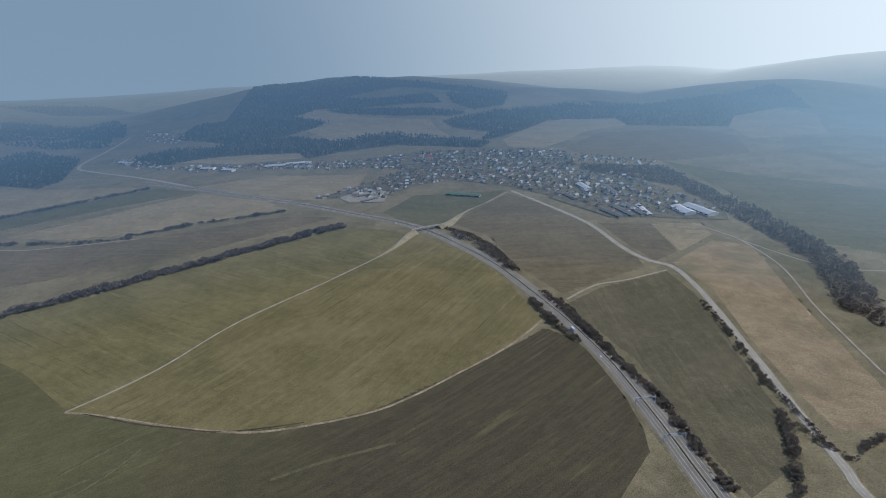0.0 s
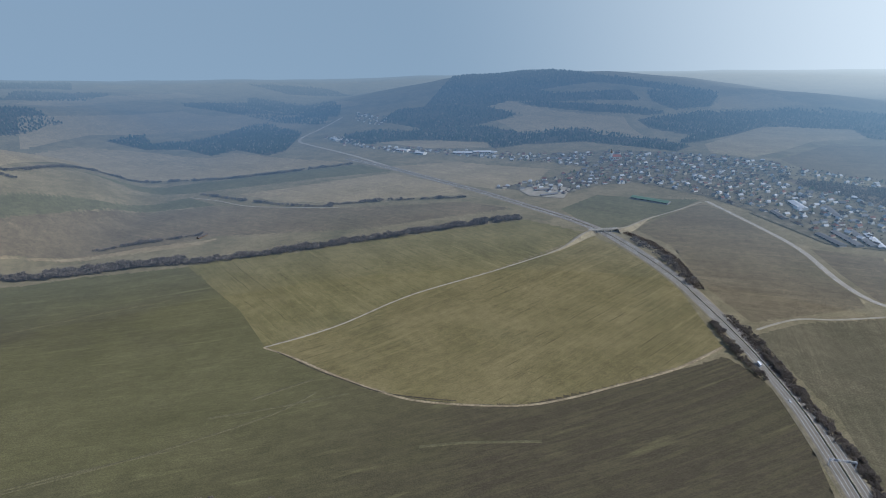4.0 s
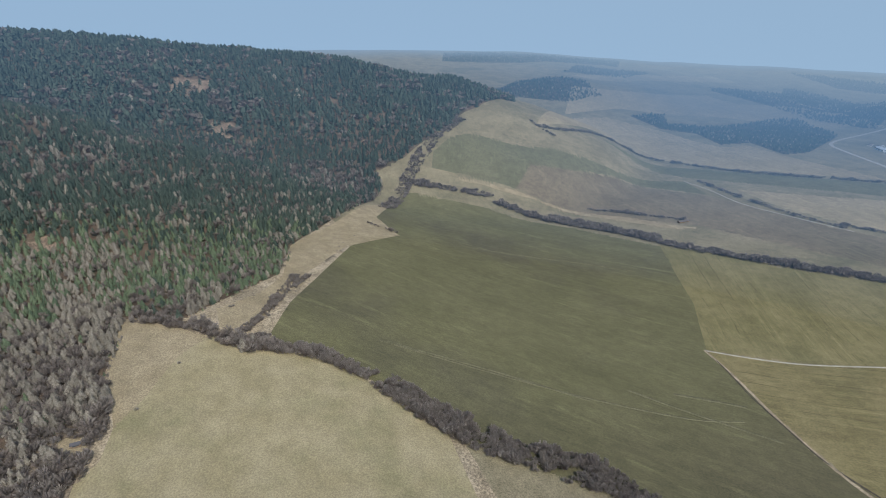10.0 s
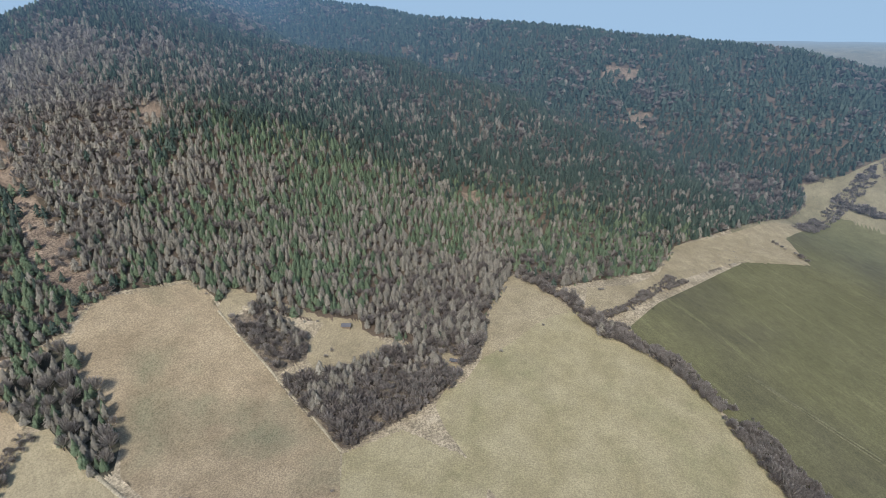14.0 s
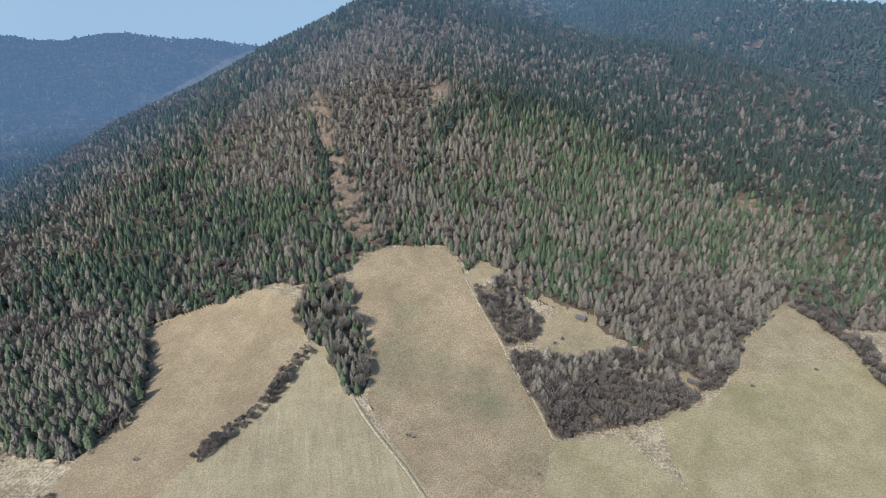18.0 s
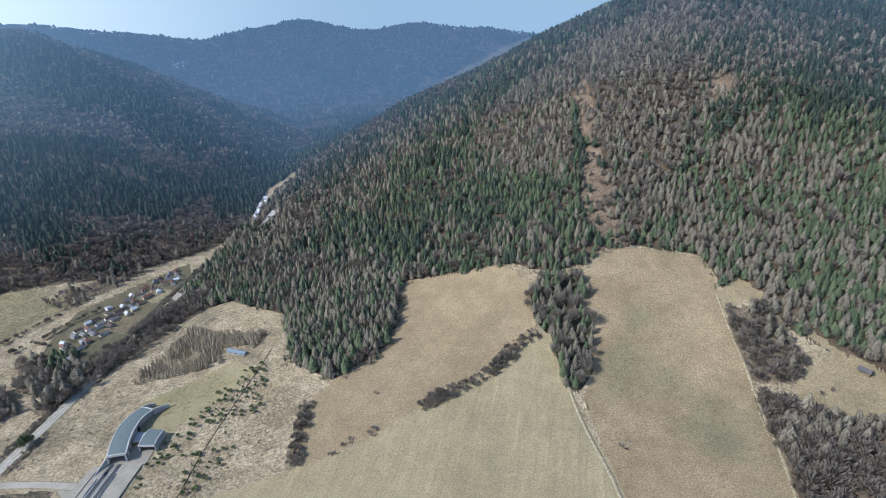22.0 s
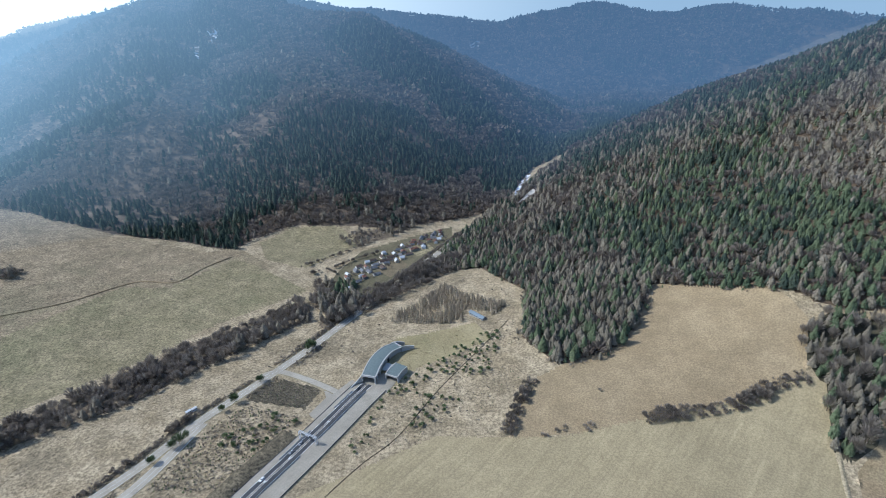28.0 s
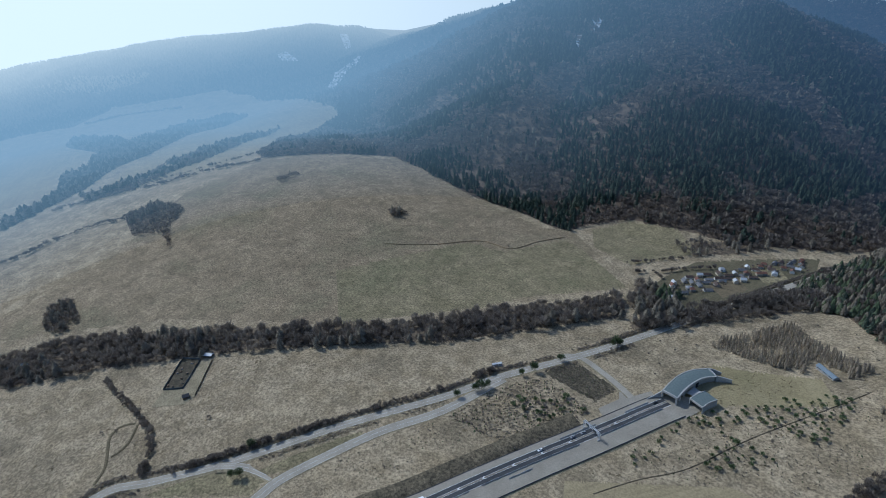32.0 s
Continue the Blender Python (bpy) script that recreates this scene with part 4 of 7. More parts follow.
        ("rough_grass", "tuft", [(667.6, 26.3), (593.7, -65.7), (499.3, -160.8), (414.0, -256.0), (326.7, -381.9), (257.9, -488.0), (178.6, -559.3), (144.7, -594.0), (90.0, -607.2), (43.7, -553.7), (36.1, -464.3), (72.5, -352.0), (128.5, -289.2), (150.8, -258.6), (293.8, -235.9), (285.3, -125.8), (410.8, -20.7), (491.9, 44.6)]),
        ("strip_shrubs", "bush", [(-600.9, -2.2), (-677.9, 40.2), (-782.8, 101.1), (-934.9, 182.4), (-925.6, 213.6), (-748.3, 113.4), (-598.2, 31.1)]),
        ("plot_scrub", "bush", [(118.3, -586.3), (97.3, -608.4), (42.7, -582.0), (31.9, -520.9), (74.8, -545.7)]),
    ],
    "gantry": [
        ("motorway_sign", "22", [(212.2, 428.3)]),
        ("motorway_sign_b", "22", [(219.1, 495.0)]),
        ("portal_sign", "17", [(182.0, -310.6)]),
    ],
    "car": [
        ("silver", "0", [(188.4, -296.1), (184.4, -306.2)]),
        ("white", "0", [(196.3, -268.7)]),
        ("dark", "180", [(163.2, -376.6)]),
        ("white", "0", [(195.1, 595.1)]),
    ],
    "truck": [
        ("white", "0", [(180.4, 659.7), (232.6, -174.0)]),
    ],
    "chevron": [
        ("arrow", "0", [(215.1, -197.9), (207.8, -220.8), (200.5, -243.4), (193.2, -266.1), (185.9, -287.7), (171.8, -333.0)]),
    ],
    "tower": [
        ("church", "0", [(-43.7, 1784.1)]),
    ],
}


# ---------------------------------------------------------------- ground


def inside(px, py, poly):
    """Which of the points lie inside the outline."""
    res = np.zeros(px.shape, bool)
    n = len(poly)
    for i in range(n):
        (x0, y0), (x1, y1) = poly[i], poly[(i + 1) % n]
        if y0 == y1:
            continue
        cross = (y0 > py) != (y1 > py)
        res ^= cross & (px < (x1 - x0) * (py - y0) / (y1 - y0) + x0)
    return res


def mesh_from(name, verts, faces, mats, index=None, smooth_faces=True):
    me = bpy.data.meshes.new(name)
    verts, faces = np.asarray(verts, np.float32), np.asarray(faces, np.int32)
    me.vertices.add(len(verts))
    me.vertices.foreach_set("co", verts.ravel())
    n = faces.shape[1]
    me.loops.add(faces.size)
    me.loops.foreach_set("vertex_index", faces.ravel())
    me.polygons.add(len(faces))
    me.polygons.foreach_set("loop_start", np.arange(0, faces.size, n, dtype=np.int32))
    me.polygons.foreach_set("loop_total", np.full(len(faces), n, np.int32))
    me.polygons.foreach_set("use_smooth", np.full(len(faces), smooth_faces))
    for m in mats:
        me.materials.append(m)
    if index is not None:
        me.polygons.foreach_set("material_index", np.asarray(index, np.int32))
    me.update(calc_edges=True)
    return me


FLOOR = {"mix": "forest_floor", "far": "beech_floor", "bare": "scrub_floor", "mixed": "conifer_floor", "larch": "dry_grass", "spruce": "conifer_floor"}


def build_ground():
    rings = [0, 0.02, 30, 60, 120, 160]
    while rings[-1] < 4900:
        rings.append(rings[-1] * 1.0105)
    rings = np.array(rings[1:])
    step = 0.3
    az = np.radians(np.arange(0, 360, step))
    rr, aa = np.meshgrid(rings, az, indexing="ij")
    x, y = -np.sin(aa) * rr, np.cos(aa) * rr
    nr, na = x.shape
    # field edges run along mesh edges
    fx, fy = x.ravel().copy(), y.ravel().copy()
    reach = np.maximum(rr.ravel() * radians(step) * 0.5, 1.0)
    gap = np.full(fx.shape, 1e9)
    nx, ny = fx.copy(), fy.copy()
    covers = [("wood", FLOOR[kind], poly) for _, kind, poly in PLAN["wood"]] + [("clearing", mat, poly) for _, mat, poly in PLAN["clearing"]]
    covers += [("field", mat, poly) for _, mat, poly in PLAN["field"]]
    for _, _, poly in covers:
        for (x0, y0), (x1, y1) in zip(poly, poly[1:] + poly[:1]):
            pad = 14
            near = np.where((fx > min(x0, x1) - pad) & (fx < max(x0, x1) + pad) & (fy > min(y0, y1) - pad) & (fy < max(y0, y1) + pad))[0]
            if not len(near):
                continue
            dx, dy = x1 - x0, y1 - y0
            s = np.clip(((fx[near] - x0) * dx + (fy[near] - y0) * dy) / (dx * dx + dy * dy + 1e-9), 0, 1)
            qx, qy = x0 + s * dx, y0 + s * dy
            d = np.hypot(fx[near] - qx, fy[near] - qy)
            ok = (d < reach[near]) & (d < gap[near])
            k = near[ok]
            gap[k], nx[k], ny[k] = d[ok], qx[ok], qy[ok]
    z = height(nx, ny)
    verts = np.stack([nx, ny, z], 1)
    i, j = np.meshgrid(np.arange(nr - 1), np.arange(na), indexing="ij")
    j2 = (j + 1) % na
    quads = np.stack([i * na + j, (i + 1) * na + j, (i + 1) * na + j2, i * na + j2], -1).reshape(-1, 4)
    on = gap < 1e8
    flip = on[quads[:, 1]] & on[quads[:, 3]] & ~(on[quads[:, 0]] & on[quads[:, 2]])
    a, b, c, d = quads.T
    first = np.where(flip[:, None], np.stack([a, b, d], 1), np.stack([a, b, c], 1))
    second = np.where(flip[:, None], np.stack([b, c, d], 1), np.stack([a, c, d], 1))
    faces = np.concatenate([first, second])
    cx, cy = verts[faces, 0].mean(1), verts[faces, 1].mean(1)
    owner = np.full(len(faces), -1)
    for n, (_, _, poly) in enumerate(covers):
        owner[inside(cx, cy, poly)] = n
    off = np.hypot(cx, cy) > 900

    def piece(name, sel, mat, parent=None):
        if not sel.any():
            return None
        used, inv = np.unique(faces[sel], return_inverse=True)
        ob = new(name, mesh_from(name, verts[used], inv.reshape(-1, 3), [mat]))
        ob.parent = parent
        return ob

    plain = cy > 150
    ground = tagged(piece("ground", (owner < 0) & ~off & ~plain, MAT["dry_grass"]), "rolling dry grassland in early spring", "ground", kind="structure")
    piece("verge", (owner < 0) & ~off & plain, MAT["plain_ground"], ground)
    # ground past 900 m carries the painted haze in its materials
    back = tagged(piece("backdrop", (owner < 0) & off & ~plain, HAZED["dry_grass"]), "distant dry hills and plain, haze painted on as glow", "hills", kind="structure")
    piece("far_plain", (owner < 0) & off & plain, HAZED["plain_ground"], back)
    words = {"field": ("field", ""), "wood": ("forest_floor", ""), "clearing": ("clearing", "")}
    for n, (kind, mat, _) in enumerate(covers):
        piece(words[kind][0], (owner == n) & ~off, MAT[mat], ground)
        piece(words[kind][0], (owner == n) & off, HAZED[mat], back)
    return ground


ground = build_ground()


# ---------------------------------------------------------------- roads and tracks


def curve_points(line, step):
    """A smooth line through the points (Catmull-Rom), evenly stepped."""
    p = np.array([line[0], *line, line[-1]], float)
    out = []
    for i in range(1, len(p) - 2):
        n = max(2, int(np.hypot(*(p[i + 1] - p[i])) / step))
        s = np.linspace(0, 1, n, endpoint=False)[:, None]
        a, b, c, d = p[i - 1], p[i], p[i + 1], p[i + 2]
        out.append(0.5 * (2 * b + (c - a) * s + (2 * a - 5 * b + 4 * c - d) * s * s + (3 * b - a - 3 * c + d) * s ** 3))
    out.append(p[-2:-1])
    q = np.concatenate(out)
    d = np.r_[0, np.cumsum(np.hypot(*np.diff(q, axis=0).T))]
    n = max(2, int(d[-1] / step))
    e = np.linspace(0, d[-1], n + 1)
    return np.stack([np.interp(e, d, q[:, 0]), np.interp(e, d, q[:, 1])], 1)


def normals(q):
    t = np.gradient(q, axis=0)
    t /= np.linalg.norm(t, axis=1)[:, None] + 1e-9
    return np.stack([-t[:, 1], t[:, 0]], 1)


def deck_level(q, rough=25):
    """Road level along a line: the ground, evened out."""
    z = height(q[:, 0], q[:, 1])
    k = np.ones(rough) / rough
    return np.convolve(np.pad(z, rough // 2, mode="edge"), k, "valid")[:len(z)]


def strip(name, q, z, offsets, mat, drop=()):
    """A ribbon along q with a cross-section of (sideways, up) pairs."""
    nrm = normals(q)
    sec = np.array(offsets, float)
    m = len(sec)
    v = np.concatenate([np.stack([q[:, 0] + nrm[:, 0] * o, q[:, 1] + nrm[:, 1] * o, z + u], 1)[:, None] for o, u in sec], 1).reshape(-1, 3)
    n = len(q)
    i, j = np.meshgrid(np.arange(n - 1), np.arange(m - 1), indexing="ij")
    a = i * m + j
    f = np.stack([a, a + 1, a + m + 1, a + m], -1).reshape(-1, 4)[:, ::-1]
    return new(name, mesh_from(name, v, f, [mat]))


def paved_mat(name, c1, c2, fine=1.0, rough=0.95):
    m, t, b = nodes_of(name, rough)
    b.inputs["Specular IOR Level"].default_value = 0.1 if rough > 0.5 else 0.5
    col = blend(t, ramp(t, noise_node(t, 14, 5), 0.35, 0.65, 0, 1), c1, c2)
    col = blend(t, 1.0, col, blend(t, ramp(t, noise_node(t, fine, 4), 0.3, 0.7, 0, 1), (0.85, 0.85, 0.85), (1.15, 1.15, 1.15)), "MULTIPLY")
    t.links.new(col, b.inputs["Base Color"])
    # far stretches of paving emit painted haze as well
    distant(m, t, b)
    return m


MAT["asphalt"] = paved_mat("asphalt", (0.19, 0.168, 0.134), (0.24, 0.213, 0.172))
MAT["asphalt_old"] = paved_mat("asphalt_old", (0.31, 0.276, 0.22), (0.38, 0.341, 0.275))
MAT["asphalt_dark"] = paved_mat("asphalt_dark", (0.055, 0.057, 0.06), (0.08, 0.08, 0.082))
MAT["concrete"] = paved_mat("concrete", (0.27, 0.24, 0.19), (0.33, 0.294, 0.236))
MAT["white_paint"] = paved_mat("white_paint", (0.62, 0.62, 0.6), (0.75, 0.75, 0.73))
MAT["gravel_track"] = paved_mat("gravel_track", (0.27, 0.235, 0.175), (0.36, 0.32, 0.25), 2.0, 0.95)
# far=True: village ground and far verges glow with painted haze
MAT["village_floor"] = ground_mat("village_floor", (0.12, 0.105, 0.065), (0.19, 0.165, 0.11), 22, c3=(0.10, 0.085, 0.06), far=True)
MAT["water"] = paved_mat("water", (0.05, 0.09, 0.12), (0.07, 0.11, 0.14), 3.0, 0.1)
MAT["verge_grass"] = ground_mat("verge_grass", (0.24, 0.20, 0.125), (0.31, 0.26, 0.165), 8, far=True)
MAT["dark_soil"] = ground_mat("dark_soil", (0.06, 0.05, 0.035), (0.10, 0.085, 0.055), 6)

LINE = {name: (float(w), line) for name, w, line in PLAN["line"]}


def build_roads():
    w, line = LINE["motorway"]
    q = curve_points(line, 6)
    z = deck_level(q, 31) + 0.9
    road = strip("road", q, z, [(-18, -2.5), (-12.6, -0.05), (12.6, -0.05), (18, -2.5)], MAT["verge_grass"])
    tagged(road, "four-lane asphalt motorway on a low grassed bank", "road", kind="structure")
    for s in (-1, 1):
        part_ob = strip("carriageway", q, z, sorted([(s * 1.3, 0.02), (s * 12.0, 0.02)]), MAT["asphalt"])
        part_ob.parent = road
        for o in (1.8, 5.6, 9.4):
            ln = strip("lane_line", q, z, sorted([(s * (o - 0.1), 0.06), (s * (o + 0.1), 0.06)]), MAT["white_paint"])
            ln.parent = road
    med = strip("median", q, z, [(-1.25, 0.03), (-0.3, 0.1), (-0.3, 0.85), (0.3, 0.85), (0.3, 0.1), (1.25, 0.03)], MAT["verge_grass"])
    med.parent = road
    for name, mat, label in (("old_road", "asphalt_old", "old two-lane road of worn grey asphalt"), ("slip_road", "asphalt_old", "slip road of grey asphalt"),
                             ("junction_road", "asphalt_old", "short junction road of grey asphalt"), ("far_road", "asphalt_old", "distant road curving to a junction"), ("service_road", "asphalt_old", "narrow asphalt service road to the tunnel portal")):
        w, line = LINE[name]
        q = curve_points(line, 6)
        z = deck_level(q, 15) + 0.5
        ob = strip("road", q, z, [(-w / 2 - 2.5, -0.8), (-w / 2, 0), (w / 2, 0), (w / 2 + 2.5, -0.8)], MAT["verge_grass"])
        tagged(ob, label, "road", kind="structure")
        strip("carriageway", q, z, [(-w / 2, 0.03), (w / 2, 0.03)], MAT[mat]).parent = ob
        if w >= 7:
            for o in (-w / 2 + 0.4, 0, w / 2 - 0.4):
                strip("lane_line", q, z, [(o - 0.07, 0.06), (o + 0.07, 0.06)], MAT["white_paint"]).parent = ob
    for name, mat, label in (("track_field", "gravel_track", "pale gravel farm track between crop fields"), ("track_b", "gravel_track", "pale dirt track beside a field"),
                             ("track_c", "gravel_track", "pale dirt track over dry meadows"), ("track_d", "gravel_track", "pale dirt track over dry meadows"),
                             ("plain_track", "gravel_track", "pale dirt track between far fields"), ("verge_bottom", "dry_grass", "strip of dry grass along a field edge"), ("track_west", "meadow_brown", "worn dark track across a pasture"), ("loop_track", "ploughed", "worn wheel track looping over dry grass"), ("loop_track_b", "ploughed", "worn wheel track over dry grass"),
                             ("edge_ditch", "dark_soil", "dark ditch along a field edge"), ("streak_a", "worn_crop", "pale worn strip across a green field"), *((n, "worn_crop", "pale worn strip across a green field") for n in ("streak_b", "streak_c", "streak_d", "streak_e", "streak_f")), ("edge_track", "worn_grass", "pale wheel track along a field edge"), ("edge_track_b", "worn_grass", "pale wheel track along a meadow edge"), ("ditch", "scrub_ground", "dark drainage ditch in dry grass"),
                             ("bank_dark", "scrub_ground", "dark shrubby bank beside the motorway"), ("bank_dark_b", "scrub_ground", "dark shrubby bank beside the motorway")):
        w, line = LINE[name]
        q = curve_points(line, 5)
        z = height(q[:, 0], q[:, 1]) + (0.9 if name == "track_west" else 0.35)
        tagged(strip("track", q, z, [(-w / 2 - 0.5, -0.6), (-w / 2, 0), (w / 2, 0), (w / 2 + 0.5, -0.6)], MAT[mat]), label, "track", kind="structure")


def build_portal_road():
    """Two dark lanes with a painted island, pale hard shoulder and a wide pale apron."""
    q = curve_points(LINE["portal_road"][1], 5)
    z = deck_level(q, 21) + 0.7
    road = strip("road", q, z, [(-24, -1.6), (-20.5, -0.06), (11.5, -0.06), (14, -1.2)], MAT["verge_grass"])
    tagged(road, "tunnel approach road with dark lanes and a pale apron", "road", kind="structure")
    for name, a, b, up, mat in (("apron", -20, -4.9, 0.0, "concrete"), ("lane", -4.9, -0.9, 0.02, "asphalt_dark"), ("island", -0.9, 0.9, 0.02, "asphalt"), ("lane", 0.9, 4.9, 0.02, "asphalt_dark"),
                                ("shoulder", 4.9, 11.0, 0.0, "concrete"), ("lane_line", -0.98, -0.78, 0.06, "white_paint"), ("lane_line", 0.78, 0.98, 0.06, "white_paint"),
                                ("lane_line", -5.0, -4.75, 0.06, "white_paint"), ("lane_line", 4.75, 5.0, 0.06, "white_paint")):
        strip(name, q, z, [(a, up), (b, up)], MAT[mat]).parent = road
    k = int(0.85 * len(q))
    strip("soil_bank", q[:k], z[:k], [(11.6, 0.0), (15, 0.9), (24, 2.4), (29, -1.5)], MAT["scrub_ground"]).parent = road
    for a, h in ((-20.4, 0.3), (11.3, 0.25)):
        strip("kerb", q, z, [(a - 0.25, -0.2), (a - 0.25, h), (a + 0.25, h), (a + 0.25, -0.2)], MAT["asphalt_dark"]).parent = road
    return q, z


build_roads()
PORTAL_Q, PORTAL_Z = build_portal_road()


# ---------------------------------------------------------------- trees


def conifer(tiers, sides, width, seed, blunt=0.72):
    """Drooping boughs in tiers round a stem, height 1."""
    rng = np.random.RandomState(seed)
    v, f = [], []
    for k in range(tiers):
        s = k / tiers
        z0 = 0.10 + 0.86 * s
        rad = width * (1 - s) ** blunt * min(1.0, 0.72 + 1.6 * s) * rng.uniform(0.85, 1.12) + 0.012
        turn = rng.uniform(0, 6.3)
        for i in range(sides):
            a = turn + i * 2 * math.pi / sides + rng.uniform(-0.2, 0.2)
            r1, r2 = rad * rng.uniform(0.75, 1.15), rad * rng.uniform(0.75, 1.15)
            wide = 4.6 / sides
            n = len(v)
            v += [(0, 0, z0 + 0.95 / tiers + 0.05), (r1 * math.cos(a - wide / 2), r1 * math.sin(a - wide / 2), z0 - rng.uniform(0, 0.03)),
                  (r2 * math.cos(a + wide / 2), r2 * math.sin(a + wide / 2), z0 - rng.uniform(0, 0.03))]
            f.append((n, n + 1, n + 2))
    return np.array(v), np.array(f)


def broadleaf(count, width, seed, low=0.12):
    """A leafless crown: sprays of twigs that fan out from the forks, height 1."""
    rng = np.random.RandomState(seed)
    v, f = [], []
    for _ in range(count):
        d = rng.normal(size=3)
        d /= np.linalg.norm(d)
        d[2] = abs(d[2]) if rng.rand() < 0.75 else d[2]
        p = np.array([d[0] * width, d[1] * width, 0.56 + d[2] * 0.42]) * rng.uniform(0.8, 1.05)
        q = np.array([d[0] * width * 0.25, d[1] * width * 0.25, low + (p[2] - low) * 0.45])
        side = np.cross(d, rng.normal(size=3))
        side = side / (np.linalg.norm(side) + 1e-6) * width * rng.uniform(0.06, 0.14) * (60 / count) ** 0.8
        n = len(v)
        v += [tuple(q), tuple(p + side), tuple(p - side)]
        f.append((n, n + 1, n + 2))
    return np.array(v), np.array(f)


def leafy_mat(name, dark, light, grain=1.2, far=False):
    m, t, b = nodes_of(name, 0.95)
    at = t.nodes.new("ShaderNodeAttribute")
    at.attribute_name = "tint"
    col = blend(t, at.outputs["Fac"], dark, light)
    n = noise_node(t, grain, 2)
    col = blend(t, 1.0, col, blend(t, ramp(t, n, 0.3, 0.7, 0, 1), (0.7, 0.7, 0.7), (1.3, 1.3, 1.3)), "MULTIPLY")
    t.links.new(col, b.inputs["Base Color"])
    b.inputs["Specular IOR Level"].default_value = 0.05
    thin = t.nodes.new("ShaderNodeBsdfTranslucent")
    t.links.new(col, thin.inputs["Color"])
    both = t.nodes.new("ShaderNodeMixShader")
    both.inputs[0].default_value = 0.2 if "needles" in name else 0.32
    t.links.new(b.outputs[0], both.inputs[1])
    t.links.new(thin.outputs[0], both.inputs[2])
    t.links.new(both.outputs[0], t.nodes["Material Output"].inputs["Surface"])
    # far trees get the haze as emission over their own colour
    if far:
        distant(m, t, both)
    return m


TWIGS = {
    "spruce": ("spruce_needles", (0.082, 0.111, 0.066), (0.162, 0.19, 0.106)),
    "old_spruce": ("old_spruce_needles", (0.04, 0.058, 0.046), (0.088, 0.108, 0.078)),
    "larch": ("larch_twigs", (0.19, 0.167, 0.128), (0.31, 0.272, 0.206)),
    "bare": ("bare_twigs", (0.18, 0.154, 0.128), (0.29, 0.25, 0.205)),
    "pine": ("pine_needles", (0.07, 0.098, 0.05), (0.135, 0.165, 0.082)),
    "beech": ("beech_twigs", (0.135, 0.113, 0.094), (0.22, 0.184, 0.152)),
    "sapling": ("sapling_needles", (0.095, 0.13, 0.062), (0.165, 0.2, 0.098)),
    "young_larch": ("young_larch_twigs", (0.31, 0.26, 0.19), (0.42, 0.355, 0.265)),
    "straw": ("dry_straw", (0.27, 0.215, 0.13), (0.38, 0.305, 0.195)),
}
LEAF = {k: leafy_mat(*a) for k, a in TWIGS.items()}
# far twigs and needles, with haze painted on as glow
LEAF_HAZED = {k: leafy_mat(n + "_hazed", a, b, far=True) for k, (n, a, b) in TWIGS.items()}
SHAPE = {}
for lod, (tiers, sides, twigs) in enumerate(((8, 7, 78), (4, 6, 26), (3, 4, 12))):
    SHAPE["spruce", lod] = [conifer(tiers, sides, w, 10 + k) for k, w in enumerate((0.31, 0.36, 0.41))]
    SHAPE["old_spruce", lod] = [conifer(tiers, sides, w, 15 + k) for k, w in enumerate((0.3, 0.36, 0.43))]
    SHAPE["larch", lod] = [conifer(tiers, sides, w, 20 + k, 0.5) for k, w in enumerate((0.29, 0.33, 0.38))]
    SHAPE["young_larch", lod] = [conifer(tiers, sides, w, 25 + k, 0.6) for k, w in enumerate((0.13, 0.16, 0.19))]
    SHAPE["pine", lod] = [conifer(tiers, sides, w, 30 + k) for k, w in enumerate((0.24, 0.28, 0.3))]
    SHAPE["straw", lod] = [broadleaf(10, w, 60 + k, 0.0) for k, w in enumerate((0.6, 0.8, 1.0))]
    SHAPE["beech", lod] = [broadleaf(twigs, w, 70 + k) for k, w in enumerate((0.5, 0.58, 0.66))]
    SHAPE["bare", lod] = [broadleaf(twigs, w, 40 + k) for k, w in enumerate((0.30, 0.36, 0.42))]


def planted(name, kind, lod, far, pts, tall, rng, spread=1.0):
    """One mesh of many trees of a kind at plan positions, as loose cover."""
    if not len(pts):
        return None
    pts = np.asarray(pts)
    z = height(pts[:, 0], pts[:, 1])
    pick = rng.randint(0, 3, len(pts))
    vs, fs, ts, base = [], [], [], 0
    for k, (tv, tf) in enumerate(SHAPE[kind, lod]):
        sel = np.where(pick == k)[0]
        if not len(sel):
            continue
        h = np.asarray(tall)[sel] if np.ndim(tall) else np.full(len(sel), tall)
        h = h * rng.uniform(0.72, 1.2, len(sel))
        w = h * spread * rng.uniform(0.85, 1.2, len(sel))
        a = rng.uniform(0, 2 * math.pi, len(sel))
        c, s = np.cos(a)[:, None], np.sin(a)[:, None]
        x = (tv[None, :, 0] * c - tv[None, :, 1] * s) * w[:, None] + pts[sel, 0:1]
        y = (tv[None, :, 0] * s + tv[None, :, 1] * c) * w[:, None] + pts[sel, 1:2]
        zz = tv[None, :, 2] * h[:, None] + z[sel, None] - 0.4
        vs.append(np.stack([x, y, zz], -1).reshape(-1, 3))
        fs.append((tf[None] + base + (np.arange(len(sel)) * len(tv))[:, None, None]).reshape(-1, 3))
        ts.append(np.repeat(rng.beta(1.6, 1.6, len(sel)), len(tv)))
        base += len(sel) * len(tv)
    me = mesh_from(name, np.concatenate(vs), np.concatenate(fs), [LEAF_HAZED[kind] if far else LEAF[kind]], smooth_faces=False)
    at = me.attributes.new("tint", "FLOAT", "POINT")
    at.data.foreach_set("value", np.concatenate(ts).astype(np.float32))
    return new(name, me)


